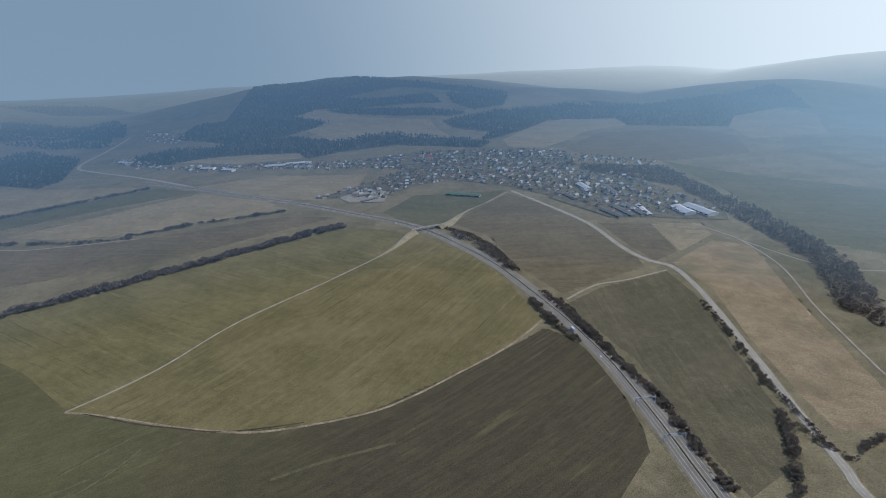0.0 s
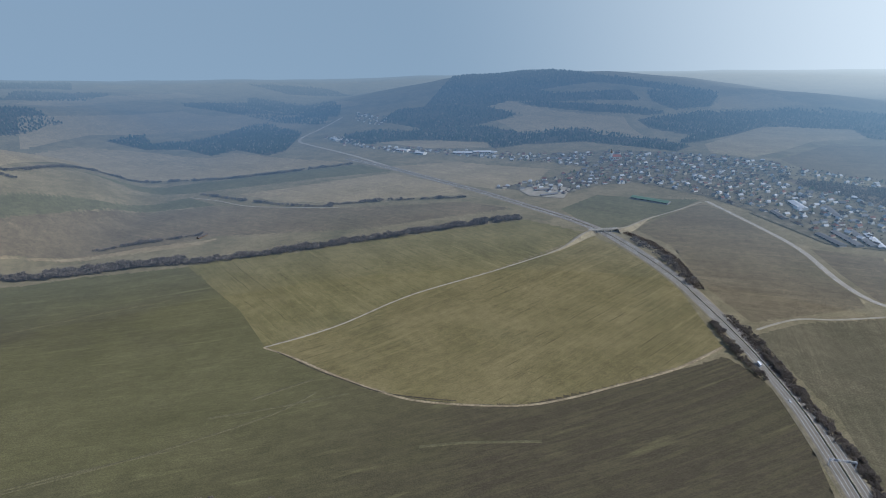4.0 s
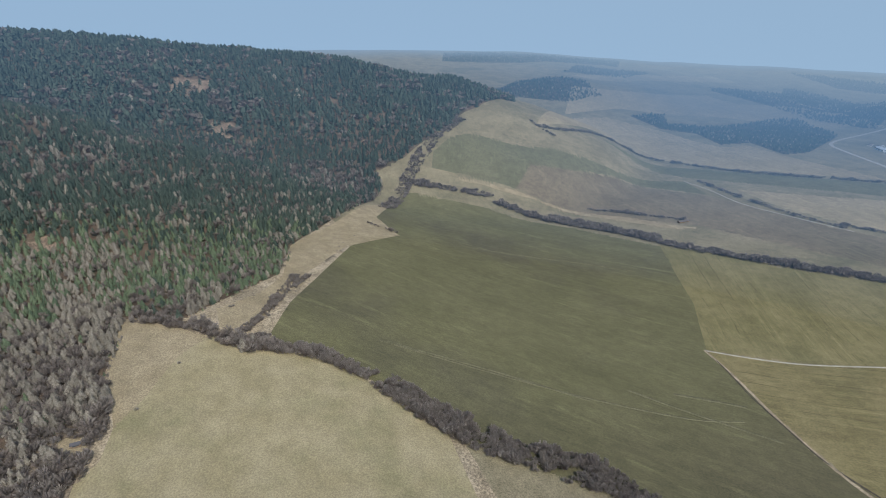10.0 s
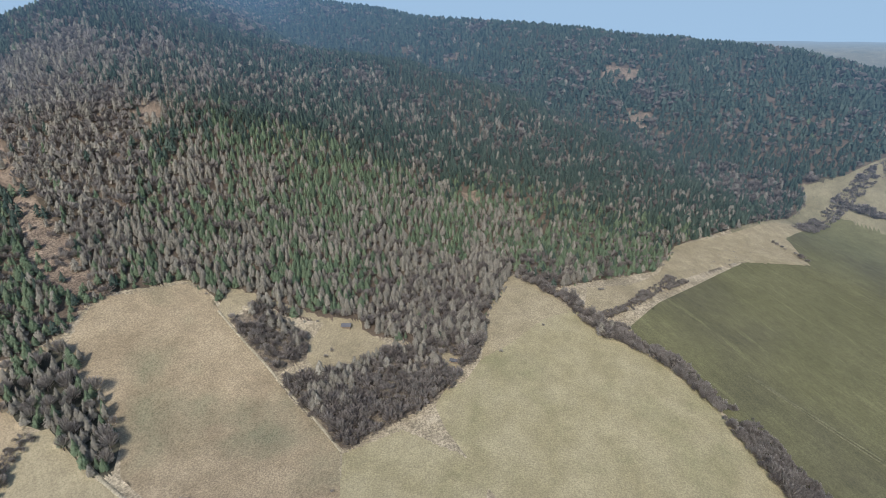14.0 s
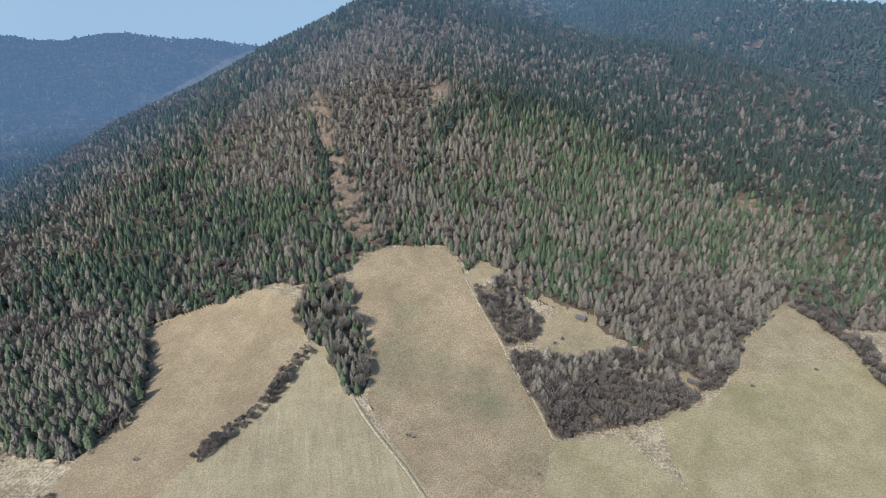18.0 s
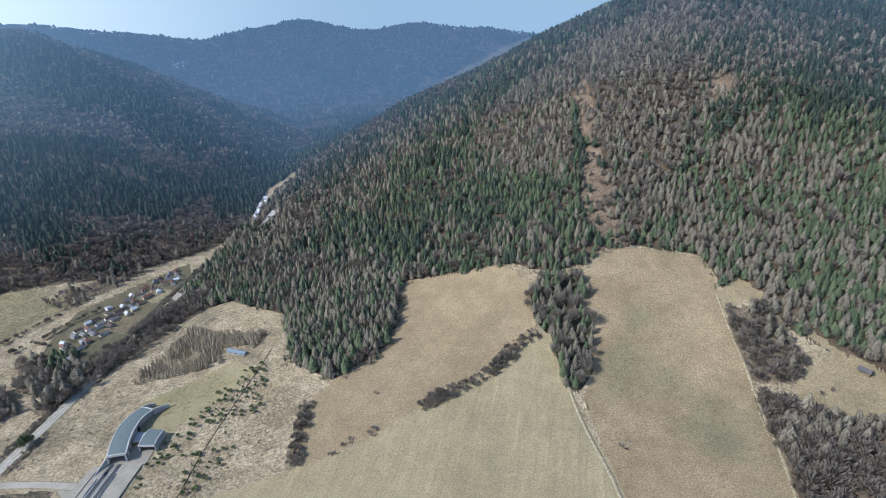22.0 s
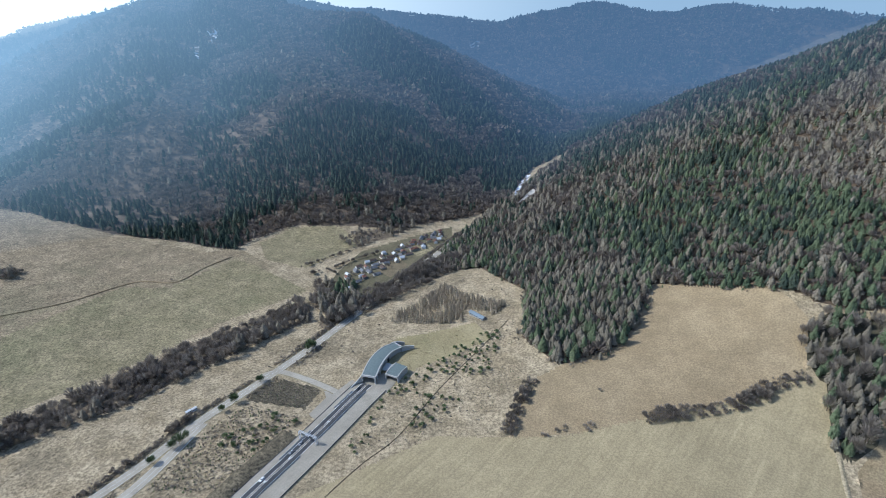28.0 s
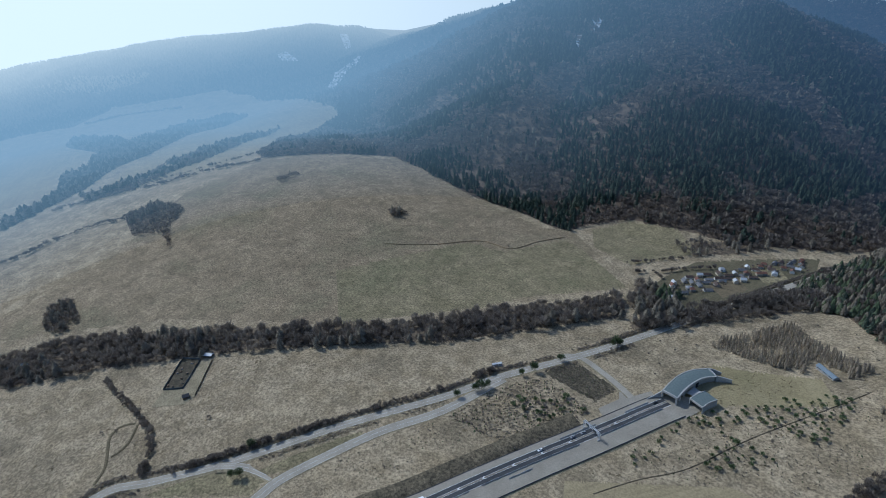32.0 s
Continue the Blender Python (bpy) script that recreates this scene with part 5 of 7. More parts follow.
def scatter(poly, gap, rng, jitter=0.45):
    """Jittered plan positions inside an outline, about gap metres apart (gap may grow with distance)."""
    xs, ys = [p[0] for p in poly], [p[1] for p in poly]
    gx, gy = np.meshgrid(np.arange(min(xs), max(xs), gap), np.arange(min(ys), max(ys), gap))
    px = (gx + rng.uniform(-jitter, jitter, gx.shape) * gap).ravel()
    py = (gy + rng.uniform(-jitter, jitter, gx.shape) * gap).ravel()
    keep = inside(px, py, poly)
    return np.stack([px[keep], py[keep]], 1)


def along(line, gap, width, rng):
    """Plan positions beside a line, in a belt of that width."""
    out = []
    for (x0, y0), (x1, y1) in zip(line, line[1:]):
        n = max(1, int(math.hypot(x1 - x0, y1 - y0) * width / gap / gap))
        s = rng.uniform(0, 1, n)
        o = rng.uniform(-0.5, 0.5, n) * width
        l = math.hypot(x1 - x0, y1 - y0) + 1e-6
        out.append(np.stack([x0 + (x1 - x0) * s - (y1 - y0) / l * o, y0 + (y1 - y0) * s + (x1 - x0) / l * o], 1))
    return np.concatenate(out)


def bearing(p):
    return np.degrees(np.arctan2(-p[:, 0], p[:, 1])) % 360


WOOD = {name: (kind, poly) for name, kind, poly in PLAN["wood"]}
rng = np.random.RandomState(5)
sown = {}


def sow(kind, lod, pts, tall):
    tall = np.broadcast_to(tall, len(pts))
    keep = np.ones(len(pts), bool)
    for name, _, poly in PLAN["clearing"]:
        keep &= ~inside(pts[:, 0], pts[:, 1], poly) | (rng.uniform(0, 1, len(pts)) < (0.3 if name.startswith("cut") else 0.25 if name.startswith("snow") else 0))
    pts, tall = pts[keep], tall[keep]
    far = np.hypot(pts[:, 0], pts[:, 1]) > 900
    if far.any():
        sown.setdefault((kind, lod, True), []).append(np.column_stack([pts[far], tall[far]]))
    pts, tall = pts[~far], tall[~far]
    if not len(pts):
        return
    sown.setdefault((kind, lod, False), []).append(np.column_stack([pts, np.broadcast_to(tall, len(pts))]))


# stands of one look within the forest, metres
STANDS = {
    "grey_larch": [(-300, -862), (-445, -928), (-608, -913), (-800, -840), (-870, -728), (-682, -612), (-551, -601), (-458, -557), (-395, -500), (-330, -486), (-343, -601), (-301, -662), (-281, -764)],
    "mixed_belt": [(-355, -478), (-471, -548), (-576, -580), (-727, -534), (-767, -420), (-850, -289), (-805, -162), (-691, -127), (-500, -130), (-430, -240), (-410, -385)],
    "dark_foot": [(55, -1073), (-59, -1232), (-207, -868), (-275, -750), (-257, -579), (-207, -537), (-115, -565), (-36, -616), (35, -653), (65, -635)],
    "spruce_gully": [(-410, -720), (-425, -700), (-385, -598), (-357, -601), (-372, -650)],
    "larch_point": [(-110, -546), (-70, -452), (-12, -422), (24, -466), (24, -557), (-40, -590)],
}
PLANTATIONS = [
    [(471, -959), (464, -1063), (403, -1167), (328, -1216), (205, -1095), (140, -1041), (195, -923), (302, -938), (388, -910)],
    [(763, -1218), (660, -1245), (584, -1152), (602, -1016), (703, -983), (767, -1119)],
    [(879, -700), (826, -768), (729, -769), (563, -718), (453, -670), (440, -639), (627, -638), (767, -609)],
    [(155, -1071), (101, -1227), (-5, -1426), (-31, -1040), (47, -942), (107, -949)],
    [(642, -1489), (549, -1603), (368, -1515), (218, -1421), (107, -1303), (177, -1145), (315, -1273), (470, -1339)],
    [(813, -1344), (850, -1196), (843, -985), (918, -943), (1170, -1073), (1222, -1249), (1045, -1343), (980, -1423)],
    [(735, -969), (636, -984), (552, -890), (671, -900)],
]


def sow_forest():
    # the wooded mountain: grey larch up the gully, a paler mixed belt above the meadows, old dark spruce over the shoulder
    poly = WOOD["forest_main"][1]
    for near, far, gap, lod in ((0, 700, 6.2, 0), (700, 1050, 7.0, 1), (1050, 1400, 8.6, 1), (1400, 2700, 12.0, 2)):
        p = scatter(poly, gap, rng, 0.5)
        r = np.hypot(p[:, 0], p[:, 1])
        p, r = p[(r >= near) & (r < far)], r[(r >= near) & (r < far)]
        az = bearing(p)
        x, y = p.T
        n1, n2, n3 = wavy(x, y, 60, 21), wavy(x, y, 170, 22), wavy(x, y, 26, 23)
        stands = {name: inside(x + 14 * n3, y + 14 * n1, q) for name, q in STANDS.items()}
        shoulder = smooth(1050, 1350, r) * smooth(132, 122, az)
        brown = 0.34 + 0.34 * n1 + 0.2 * n2 + 0.2 * n3
        brown = np.where(stands["grey_larch"], 0.86 + 0.12 * n1, brown)
        brown = np.where(stands["mixed_belt"], 0.44 + 0.38 * n1 + 0.22 * n3, brown)
        brown = np.where(stands["dark_foot"], 0.33 + 0.34 * n1 + 0.25 * n2, brown)
        brown = np.where(stands["spruce_gully"], 0.05, brown)
        brown = np.where(stands["larch_point"], 0.72 + 0.2 * n1, brown)
        crown = smooth(720, 900, r) * smooth(144, 138, az)
        brown = brown * (1 - 0.45 * crown)
        brown = brown * (1 - shoulder) + shoulder * (0.04 + 0.22 * (n2 > 0.25) * (n1 > 0) + 0.3 * smooth(125, 160, az))
        bare = 0.05 + 0.12 * np.maximum(n2, 0) + 0.4 * smooth(22, 4, np.abs(az - 106)) * smooth(720, 620, r) + 0.25 * smooth(0.45, 0.8, n1 * n2 * 3)
        dice = rng.uniform(0, 1, len(p))
        gone = rng.uniform(0, 1, len(p)) < 0.03 + 0.3 * (n1 - n2 > 1.05) + 0.25 * (n3 + n2 < -1.2)
        tall = 13.6 * (gap / 7.2) ** 0.45 * (1 + 0.14 * n2 + 0.12 * n3)
        k_bare = (dice < bare) & ~gone
        k_brown = (dice >= bare) & (dice < bare + brown) & ~gone
        k_green = (dice >= bare + brown) & ~gone
        dim = k_bare & (rng.uniform(0, 1, len(p)) < 0.5 + 0.5 * smooth(700, 1000, r))
        sow("beech", lod, p[dim], tall[dim] * 0.8)
        k_bare &= ~dim
        sow("bare", lod, p[k_bare], tall[k_bare] * 0.72)
        dim = k_brown & (rng.uniform(0, 1, len(p)) < np.clip(0.25 + 0.25 * stands["grey_larch"] + 0.6 * smooth(1000, 1300, r), 0, 1) * (1 - 0.8 * (stands["mixed_belt"] | stands["larch_point"])))
        grey = dim & stands["grey_larch"]
        sow("bare", lod, p[grey], tall[grey])
        sow("beech", lod, p[dim & ~grey], tall[dim & ~grey])
        k_brown &= ~dim
        sow("larch", lod, p[k_brown], tall[k_brown])
        old = k_green & (rng.uniform(0, 1, len(p)) < np.clip(0.25 + 0.3 * n2 + 0.6 * smooth(750, 1050, r) + 0.35 * crown + 0.3 * stands["dark_foot"] + 0.6 * stands["spruce_gully"] - 0.35 * stands["mixed_belt"], 0, 1))
        sow("old_spruce", lod, p[old], tall[old] * 1.08)
        k_green &= ~old
        sow("spruce", lod, p[k_green], tall[k_green])
    # slopes across the valley: brown beech with dark plantations
    poly = WOOD["forest_valley"][1]
    for near, far, gap, lod in ((0, 1200, 7.6, 1), (1200, 1900, 10.0, 2), (1900, 3900, 19.0, 2)):
        p = scatter(poly, gap, rng, 0.5)
        r = np.hypot(p[:, 0], p[:, 1])
        p, r = p[(r >= near) & (r < far)], r[(r >= near) & (r < far)]
        x, y = p.T
        n1, n2, n3 = wavy(x, y, 120, 31), wavy(x, y, 330, 32), wavy(x, y, 40, 33)
        green = smooth(0.25, 0.75, n1 + 0.7 * n2 + 0.35 * n3 + 0.12) * (1 - 0.55 * smooth(2100, 2500, r))
        for q in PLANTATIONS:
            green = np.where(inside(x + 18 * n3, y + 18 * n3, q), 0.93, green)
        green = np.clip(green, 0.07, 0.95)
        dice = rng.uniform(0, 1, len(p))
        gone = rng.uniform(0, 1, len(p)) < 0.06 + 0.45 * (n1 - n2 < -0.85)
        tall = 14.5 * (gap / 8.2) ** 0.6 * (1 + 0.15 * n3)
        k = (dice < green) & ~gone
        sow("old_spruce", lod, p[k], tall[k])
        rest = (dice >= green) & ~gone
        k = rest & (rng.uniform(0, 1, len(p)) < 0.93)
        sow("beech", lod, p[k], tall[k] * 0.75)
        k = rest & ~k
        sow("larch", lod, p[k], tall[k] * 0.9)
    for name, (kind, poly) in WOOD.items():
        if name in ("forest_main", "forest_valley"):
            continue
        c = np.mean(poly, 0)
        r = math.hypot(*c)
        gap, lod, tall = (2.9, 1, 7.0) if name == "larch_plot" else (5.0, 0, 7.0) if name == "hamlet_trees" else (4.5, 1, 8) if "copse" in name else (6.5, 1, 8) if name == "river_wood" else (8, 2, 9) if name.startswith("strip_") and "bushes" not in name else (5.2, 0, 11) if r < 700 else (7.5, 1, 11) if r < 1100 else (9.5, 2, 7) if r < 2000 else (11.5, 2, 6.5) if r < 2600 else (16, 2, 7)
        p = scatter(poly, gap, rng, 0.6) + rng.normal(0, gap * 0.35, (1, 2))
        p = p[wavy(p[:, 0], p[:, 1], gap * 4, 43) > -0.72]
        tall = tall * (1 + 0.35 * wavy(p[:, 0], p[:, 1], gap * 5, 44))
        dice = np.maximum(rng.uniform(0, 1, len(p)) + 0.35 * wavy(p[:, 0], p[:, 1], 60, 41), 0.001)
        share = {"bare": (0, 0.04), "mixed": (0.35, 0.6), "larch": (0.0, 0.95), "spruce": (0.85, 0.95)}[kind]
        if kind == "mixed" and r > 2000:
            share = (0.75, 0.85)
        if name == "tongue":
            continue
        sow("old_spruce" if r > 1100 else "spruce", lod, p[dice < share[0]], tall[dice < share[0]] * 1.5)
        k = (dice >= share[0]) & (dice < share[1])
        sow("young_larch" if kind == "larch" else "larch", lod, p[k], tall[k] * (1.0 if kind == "larch" else 1.3))
        k = dice >= share[1]
        tall = tall * rng.uniform(0.6, 1.1, len(p))
        dark = rng.uniform(0, 1, len(p)) < (1.0 if r > 1100 else 0.5 if name.startswith("scrub") else 0.15)
        sow("beech", lod, p[k & dark], tall[k & dark])
        sow("bare", lod, p[k & ~dark], tall[k & ~dark])
    # shrubs and young growth along the forest's edge
    rim = WOOD["forest_main"][1]
    for a, b in zip(rim, rim[1:]):
        if math.hypot(*a) < 1250:
            p = along([a, b], 4.6, 11.0, rng)
            p = p[wavy(p[:, 0], p[:, 1], 22, 55) > -0.2]
            size = 3.4 * (1 + 0.6 * wavy(p[:, 0], p[:, 1], 12, 56))
            kind = rng.uniform(0, 1, len(p))
            sow("bare", 1, p[kind < 0.7], size[kind < 0.7])
            sow("larch", 1, p[(kind >= 0.7) & (kind < 0.85)], size[(kind >= 0.7) & (kind < 0.85)] * 1.6)
            sow("spruce", 1, p[kind >= 0.85], size[kind >= 0.85] * 1.4)
    for name, width, line in PLAN["hedge"]:
        r = np.hypot(*np.mean(line, 0))
        gap, lod = (2.7, 0) if r < 750 else (3.8, 1) if name.startswith("hedge_") else (5.0, 1)
        p = along(line, gap, float(width), rng)
        n = wavy(p[:, 0], p[:, 1], 25, 51)
        p = p[n > (-0.98 if name == "west_row" else -0.7)]
        tall = (7.6 if name == "hedge_near" else 5.2 if r < 750 else 9.0 if name.startswith("hedge_long") else 7.0) * (1 + 0.45 * wavy(p[:, 0], p[:, 1], 18, 52))
        dark = rng.uniform(0, 1, len(p)) < (0.15 if r < 750 else 0.6)
        sow("beech", lod, p[dark], tall[dark])
        sow("bare", lod, p[~dark], tall[~dark])
    names = {"old_spruce": ("old_spruce_forest", "old blue-green spruce forest on shaded slopes"), "spruce": ("spruce_forest", "dark green spruce forest on the slopes"), "larch": ("larch_forest", "leafless tan larch trees in the forest"),
             "bare": ("bare_woodland", "leafless grey-brown broadleaved trees and shrubs"), "pine": ("pine_trees", "young green pines"), "young_larch": ("young_larches", "dense plot of young tan larches"), "beech": ("beech_forest", "leafless dark brown beech forest on far slopes")}
    for (kind, lod, far), parts in sown.items():
        q = np.concatenate(parts)
        ob = planted(names[kind][0], kind, lod, far, q[:, :2], q[:, 2], rng, 1.0 if lod < 2 else 1.6)
        tagged(ob, names[kind][1], "forest", kind="stuff")


sow_forest()


# ---------------------------------------------------------------- houses


def plain_mat(name, c, vary=0.25, rough=0.8, patch=1.5, far=False):
    """Paint, plaster, tile or sheet, with a shade of its own for each object; far adds painted haze."""
    m, t, b = nodes_of(name, rough)
    info = t.nodes.new("ShaderNodeObjectInfo")
    lo, hi = tuple(v * (1 - vary) for v in c), tuple(min(1, v * (1 + vary)) for v in c)
    col = blend(t, info.outputs["Random"], lo, hi)
    col = blend(t, 1.0, col, blend(t, ramp(t, noise_node(t, patch, 3), 0.3, 0.7, 0, 1), (0.85, 0.85, 0.85), (1.12, 1.12, 1.12)), "MULTIPLY")
    t.links.new(col, b.inputs["Base Color"])
    if far:
        distant(m, t, b)
    return m


# house walls and roofs take on painted haze, as emission, with distance
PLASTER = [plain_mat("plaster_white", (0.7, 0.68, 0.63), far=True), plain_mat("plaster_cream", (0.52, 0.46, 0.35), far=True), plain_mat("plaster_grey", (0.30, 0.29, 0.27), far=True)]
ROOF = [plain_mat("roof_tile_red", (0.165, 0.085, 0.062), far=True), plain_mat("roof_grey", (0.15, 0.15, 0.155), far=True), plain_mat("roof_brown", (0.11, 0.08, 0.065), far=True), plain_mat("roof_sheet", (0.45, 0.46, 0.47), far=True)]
GLASS = plain_mat("window_glass", (0.05, 0.06, 0.07), 0.2, 0.15)
BRICK = plain_mat("chimney_brick", (0.26, 0.12, 0.08))


def part(name, bm, material, parent, label=""):
    me = bpy.data.meshes.new(name)
    bm.to_mesh(me)
    bm.free()
    me.materials.append(material)
    ob = new(name, me)
    ob.parent = parent
    return tagged(ob, label)


def box(bm, x0, x1, y0, y1, z0, z1):
    v = [bm.verts.new(c) for c in ((x0, y0, z0), (x1, y0, z0), (x1, y1, z0), (x0, y1, z0), (x0, y0, z1), (x1, y0, z1), (x1, y1, z1), (x0, y1, z1))]
    for f in ((3, 2, 1, 0), (4, 5, 6, 7), (0, 1, 5, 4), (1, 2, 6, 5), (2, 3, 7, 6), (3, 0, 4, 7)):
        bm.faces.new([v[i] for i in f])
    return bm


def house(l, w, h, roof_h, wall, tiles, label, chimney=True, windows=True, hip=0.0):
    top = new("house")
    tagged(top, label, "house", "village houses")
    bm = bmesh.new()
    v = [bm.verts.new(c) for c in ((-l, -w, -1), (l, -w, -1), (l, w, -1), (-l, w, -1), (-l, -w, h), (l, -w, h), (l, w, h), (-l, w, h), (-l * (1 - hip), 0, h + roof_h * 0.93), (l * (1 - hip), 0, h + roof_h * 0.93))]
    for f in ((0, 1, 5, 4), (1, 2, 6, 9, 5), (2, 3, 7, 6), (3, 0, 4, 8, 7)):
        bm.faces.new([v[i] for i in f])
    part("wall", bm, wall, top)
    bm = bmesh.new()
    o, t = 0.5, 0.22
    rx = l * (1 - hip) + (0 if hip else o)
    for s in (-1, 1):
        lo, up = h - 0.35, h + roof_h
        a = [bm.verts.new(c) for c in ((-l - o, s * (w + o), lo), (l + o, s * (w + o), lo), (rx, 0, up), (-rx, 0, up))]
        b = [bm.verts.new(c) for c in ((-l - o, s * (w + o), lo + t), (l + o, s * (w + o), lo + t), (rx, 0, up + t), (-rx, 0, up + t))]
        for f in ((a[0], a[1], a[2], a[3]), (b[3], b[2], b[1], b[0]), (a[0], b[0], b[1], a[1]), (a[1], b[1], b[2], a[2]), (a[3], b[3], b[0], a[0])):
            bm.faces.new(f)
    if hip:
        for s in (-1, 1):
            bm.faces.new([bm.verts.new(c) for c in ((s * (l + o), -w - o, h - 0.13), (s * (l + o), w + o, h - 0.13), (s * rx, 0, h + roof_h + t))])
    bmesh.ops.recalc_face_normals(bm, faces=bm.faces)
    roof = part("roof", bm, tiles, top)
    if chimney:
        part("chimney", box(bmesh.new(), l * 0.3, l * 0.3 + 0.7, 0.5, 1.2, h + roof_h * 0.4, h + roof_h + 0.9), BRICK, roof)
    if windows:
        for s in (-1, 1):
            for x in (-0.5, 0.5):
                part("window", box(bmesh.new(), x * l - 0.6, x * l + 0.6, s * w - 0.06, s * w + 0.06, h * 0.35, h * 0.35 + 1.3), GLASS, top)
    return top


def build_village():
    kinds = []
    for n, (l, w, h, rh, hip) in enumerate(((6, 4.5, 5.5, 3.6, 0), (7, 5, 4, 4.2, 0), (5.5, 5.5, 6, 3, 0.5), (8, 4.5, 3.5, 3.4, 0), (6, 5, 6.2, 3.2, 0.3), (9, 5, 3.2, 2.6, 0))):
        for k in range(2):
            wl, rf = PLASTER[(n + k) % 3], ROOF[(n * 2 + k * 3) % 4]
            words = {"plaster_white": "white", "plaster_cream": "cream", "plaster_grey": "grey"}[wl.name] + " plastered village house with a " + {"roof_tile_red": "red tiled", "roof_grey": "grey", "roof_brown": "brown tiled", "roof_sheet": "pale sheet metal"}[rf.name] + " roof"
            kinds.append(house(l, w, h, rh, wl, rf, words, chimney=k == 0, windows=True, hip=hip))
    used = [False] * len(kinds)
    rnd = random.Random(11)
    rng = np.random.RandomState(12)
    spots = []
    for name, _, poly in PLAN["area"]:
        if name.startswith("stuff"):
            continue
        gap = {"village_east": 41, "village_west": 40, "hamlet": 12.5}[name]
        p = scatter(poly, gap, rng, 0.38)
        street = wavy(p[:, 0], p[:, 1], 160, 61)
        for (x, y), s in zip(p, street):
            spots.append((x, y, 25 + 40 * s + rnd.choice((0, 90)) + rnd.uniform(-6, 6), 0.9 if name != "hamlet" else 0.55))
    for x, y, turn, size in spots:
        k = rnd.randrange(len(kinds))
        z = float(height(np.array([x]), np.array([y]))[0])
        m = pose(x, y, z, 0, 0, turn)
        if not used[k]:
            used[k] = True
            kinds[k].matrix_world = m
            ob = kinds[k]
        else:
            ob = copy_thing(kinds[k], m)
        ob.scale = (size,) * 3
    return spots


SPOTS = build_village()


# ---------------------------------------------------------------- pads, halls and the rest of the village


def ground_z(x, y):
    return float(height(np.array([float(x)]), np.array([float(y)]))[0])


def lay_pad(name, mat, poly, lift=0.25):
    """A flat-lying paved or worn area that follows the ground."""
    c = np.mean(poly, 0)
    span = np.hypot(*(np.array(poly) - c).T).max()
    step = max(3.0, span / 28)
    bm = bmesh.new()
    bm.faces.new([bm.verts.new((x, y, 0)) for x, y in poly])
    xs, ys = [p[0] for p in poly], [p[1] for p in poly]
    for lo, hi, n in ((min(xs), max(xs), (1, 0, 0)), (min(ys), max(ys), (0, 1, 0))):
        at = lo + step
        while at < hi:
            bmesh.ops.bisect_plane(bm, geom=bm.verts[:] + bm.edges[:] + bm.faces[:], plane_co=(at * n[0], at * n[1], 0), plane_no=n)
            at += step
    bmesh.ops.triangulate(bm, faces=bm.faces)
    level = height(np.array([v.co.x for v in bm.verts]), np.array([v.co.y for v in bm.verts])) + lift
    for v, z in zip(bm.verts, level):
        v.co.z = z
    for f in bm.faces:
        f.smooth = True
        if f.normal.z < 0:
            f.normal_flip()
    me = bpy.data.meshes.new(name)
    bm.to_mesh(me)
    bm.free()
    me.materials.append(MAT[mat])
    return new(name, me)


PAD_WORDS = {"apron_side": ("pavement", "pale concrete yard beside the tunnel road"), "apron_end": ("pavement", "pale concrete apron before the second tunnel tube"), "yard": ("ground_patch", "dark trampled yard inside a fence"), "yard_b": ("ground_patch", "worn grass yard beside a hut"),
             "pond": ("water", "small still pond by the trees"), "village_ground": ("ground_patch", "gardens and lanes between the village houses"),
             "works_yard": ("pavement", "pale gravel works yard"), "farm_yard": ("ground_patch", "bare yards among farm sheds")}
for name, mat, poly in PLAN["pad"]:
    lift = 0.4 if "apron" in name else 1.0 if "village" in name else 1.4 if "_yard" in name else 0.3
    ob = lay_pad(PAD_WORDS[name][0], mat, poly, lift)
    tagged(ob, PAD_WORDS[name][1], PAD_WORDS[name][0].replace("_", " "), kind="structure")

# white and grey sheet also emits painted haze where it lies far
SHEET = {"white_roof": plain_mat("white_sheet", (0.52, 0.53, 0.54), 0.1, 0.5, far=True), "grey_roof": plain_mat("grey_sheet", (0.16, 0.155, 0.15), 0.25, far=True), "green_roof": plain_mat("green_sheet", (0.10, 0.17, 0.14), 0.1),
         "blue_roof": plain_mat("blue_grey_sheet", (0.15, 0.19, 0.225), 0.05, 0.5), "dark_roof": plain_mat("dark_felt", (0.09, 0.085, 0.085), 0.15)}
TIMBER = plain_mat("weathered_timber", (0.16, 0.115, 0.075), 0.2)
DOOR = plain_mat("door_paint", (0.12, 0.13, 0.13), 0.3)


def hall(name, roof, a, b, w, h, rise, wall, label, category, bays=0):
    """A long low building between two plan points: walls, a gabled roof, doors and window bays."""
    (x0, y0), (x1, y1) = a, b
    l = max(math.hypot(x1 - x0, y1 - y0) / 2, w * 0.5)
    cx, cy = (x0 + x1) / 2, (y0 + y1) / 2
    top = new(name)
    top.matrix_world = pose(cx, cy, ground_z(cx, cy), 0, 0, math.degrees(math.atan2(y1 - y0, x1 - x0)))
    tagged(top, label, category)
    w /= 2
    bm = bmesh.new()
    v = [bm.verts.new(c) for c in ((-l, -w, -2), (l, -w, -2), (l, w, -2), (-l, w, -2), (-l, -w, h), (l, -w, h), (l, w, h), (-l, w, h), (-l, 0, h + rise * 0.95), (l, 0, h + rise * 0.95))]
    for f in ((0, 1, 5, 4), (1, 2, 6, 9, 5), (2, 3, 7, 6), (3, 0, 4, 8, 7)):
        bm.faces.new([v[i] for i in f])
    part("wall", bm, wall, top)
    o = min(0.8, w * 0.2)
    for s in (-1, 1):
        bm = bmesh.new()
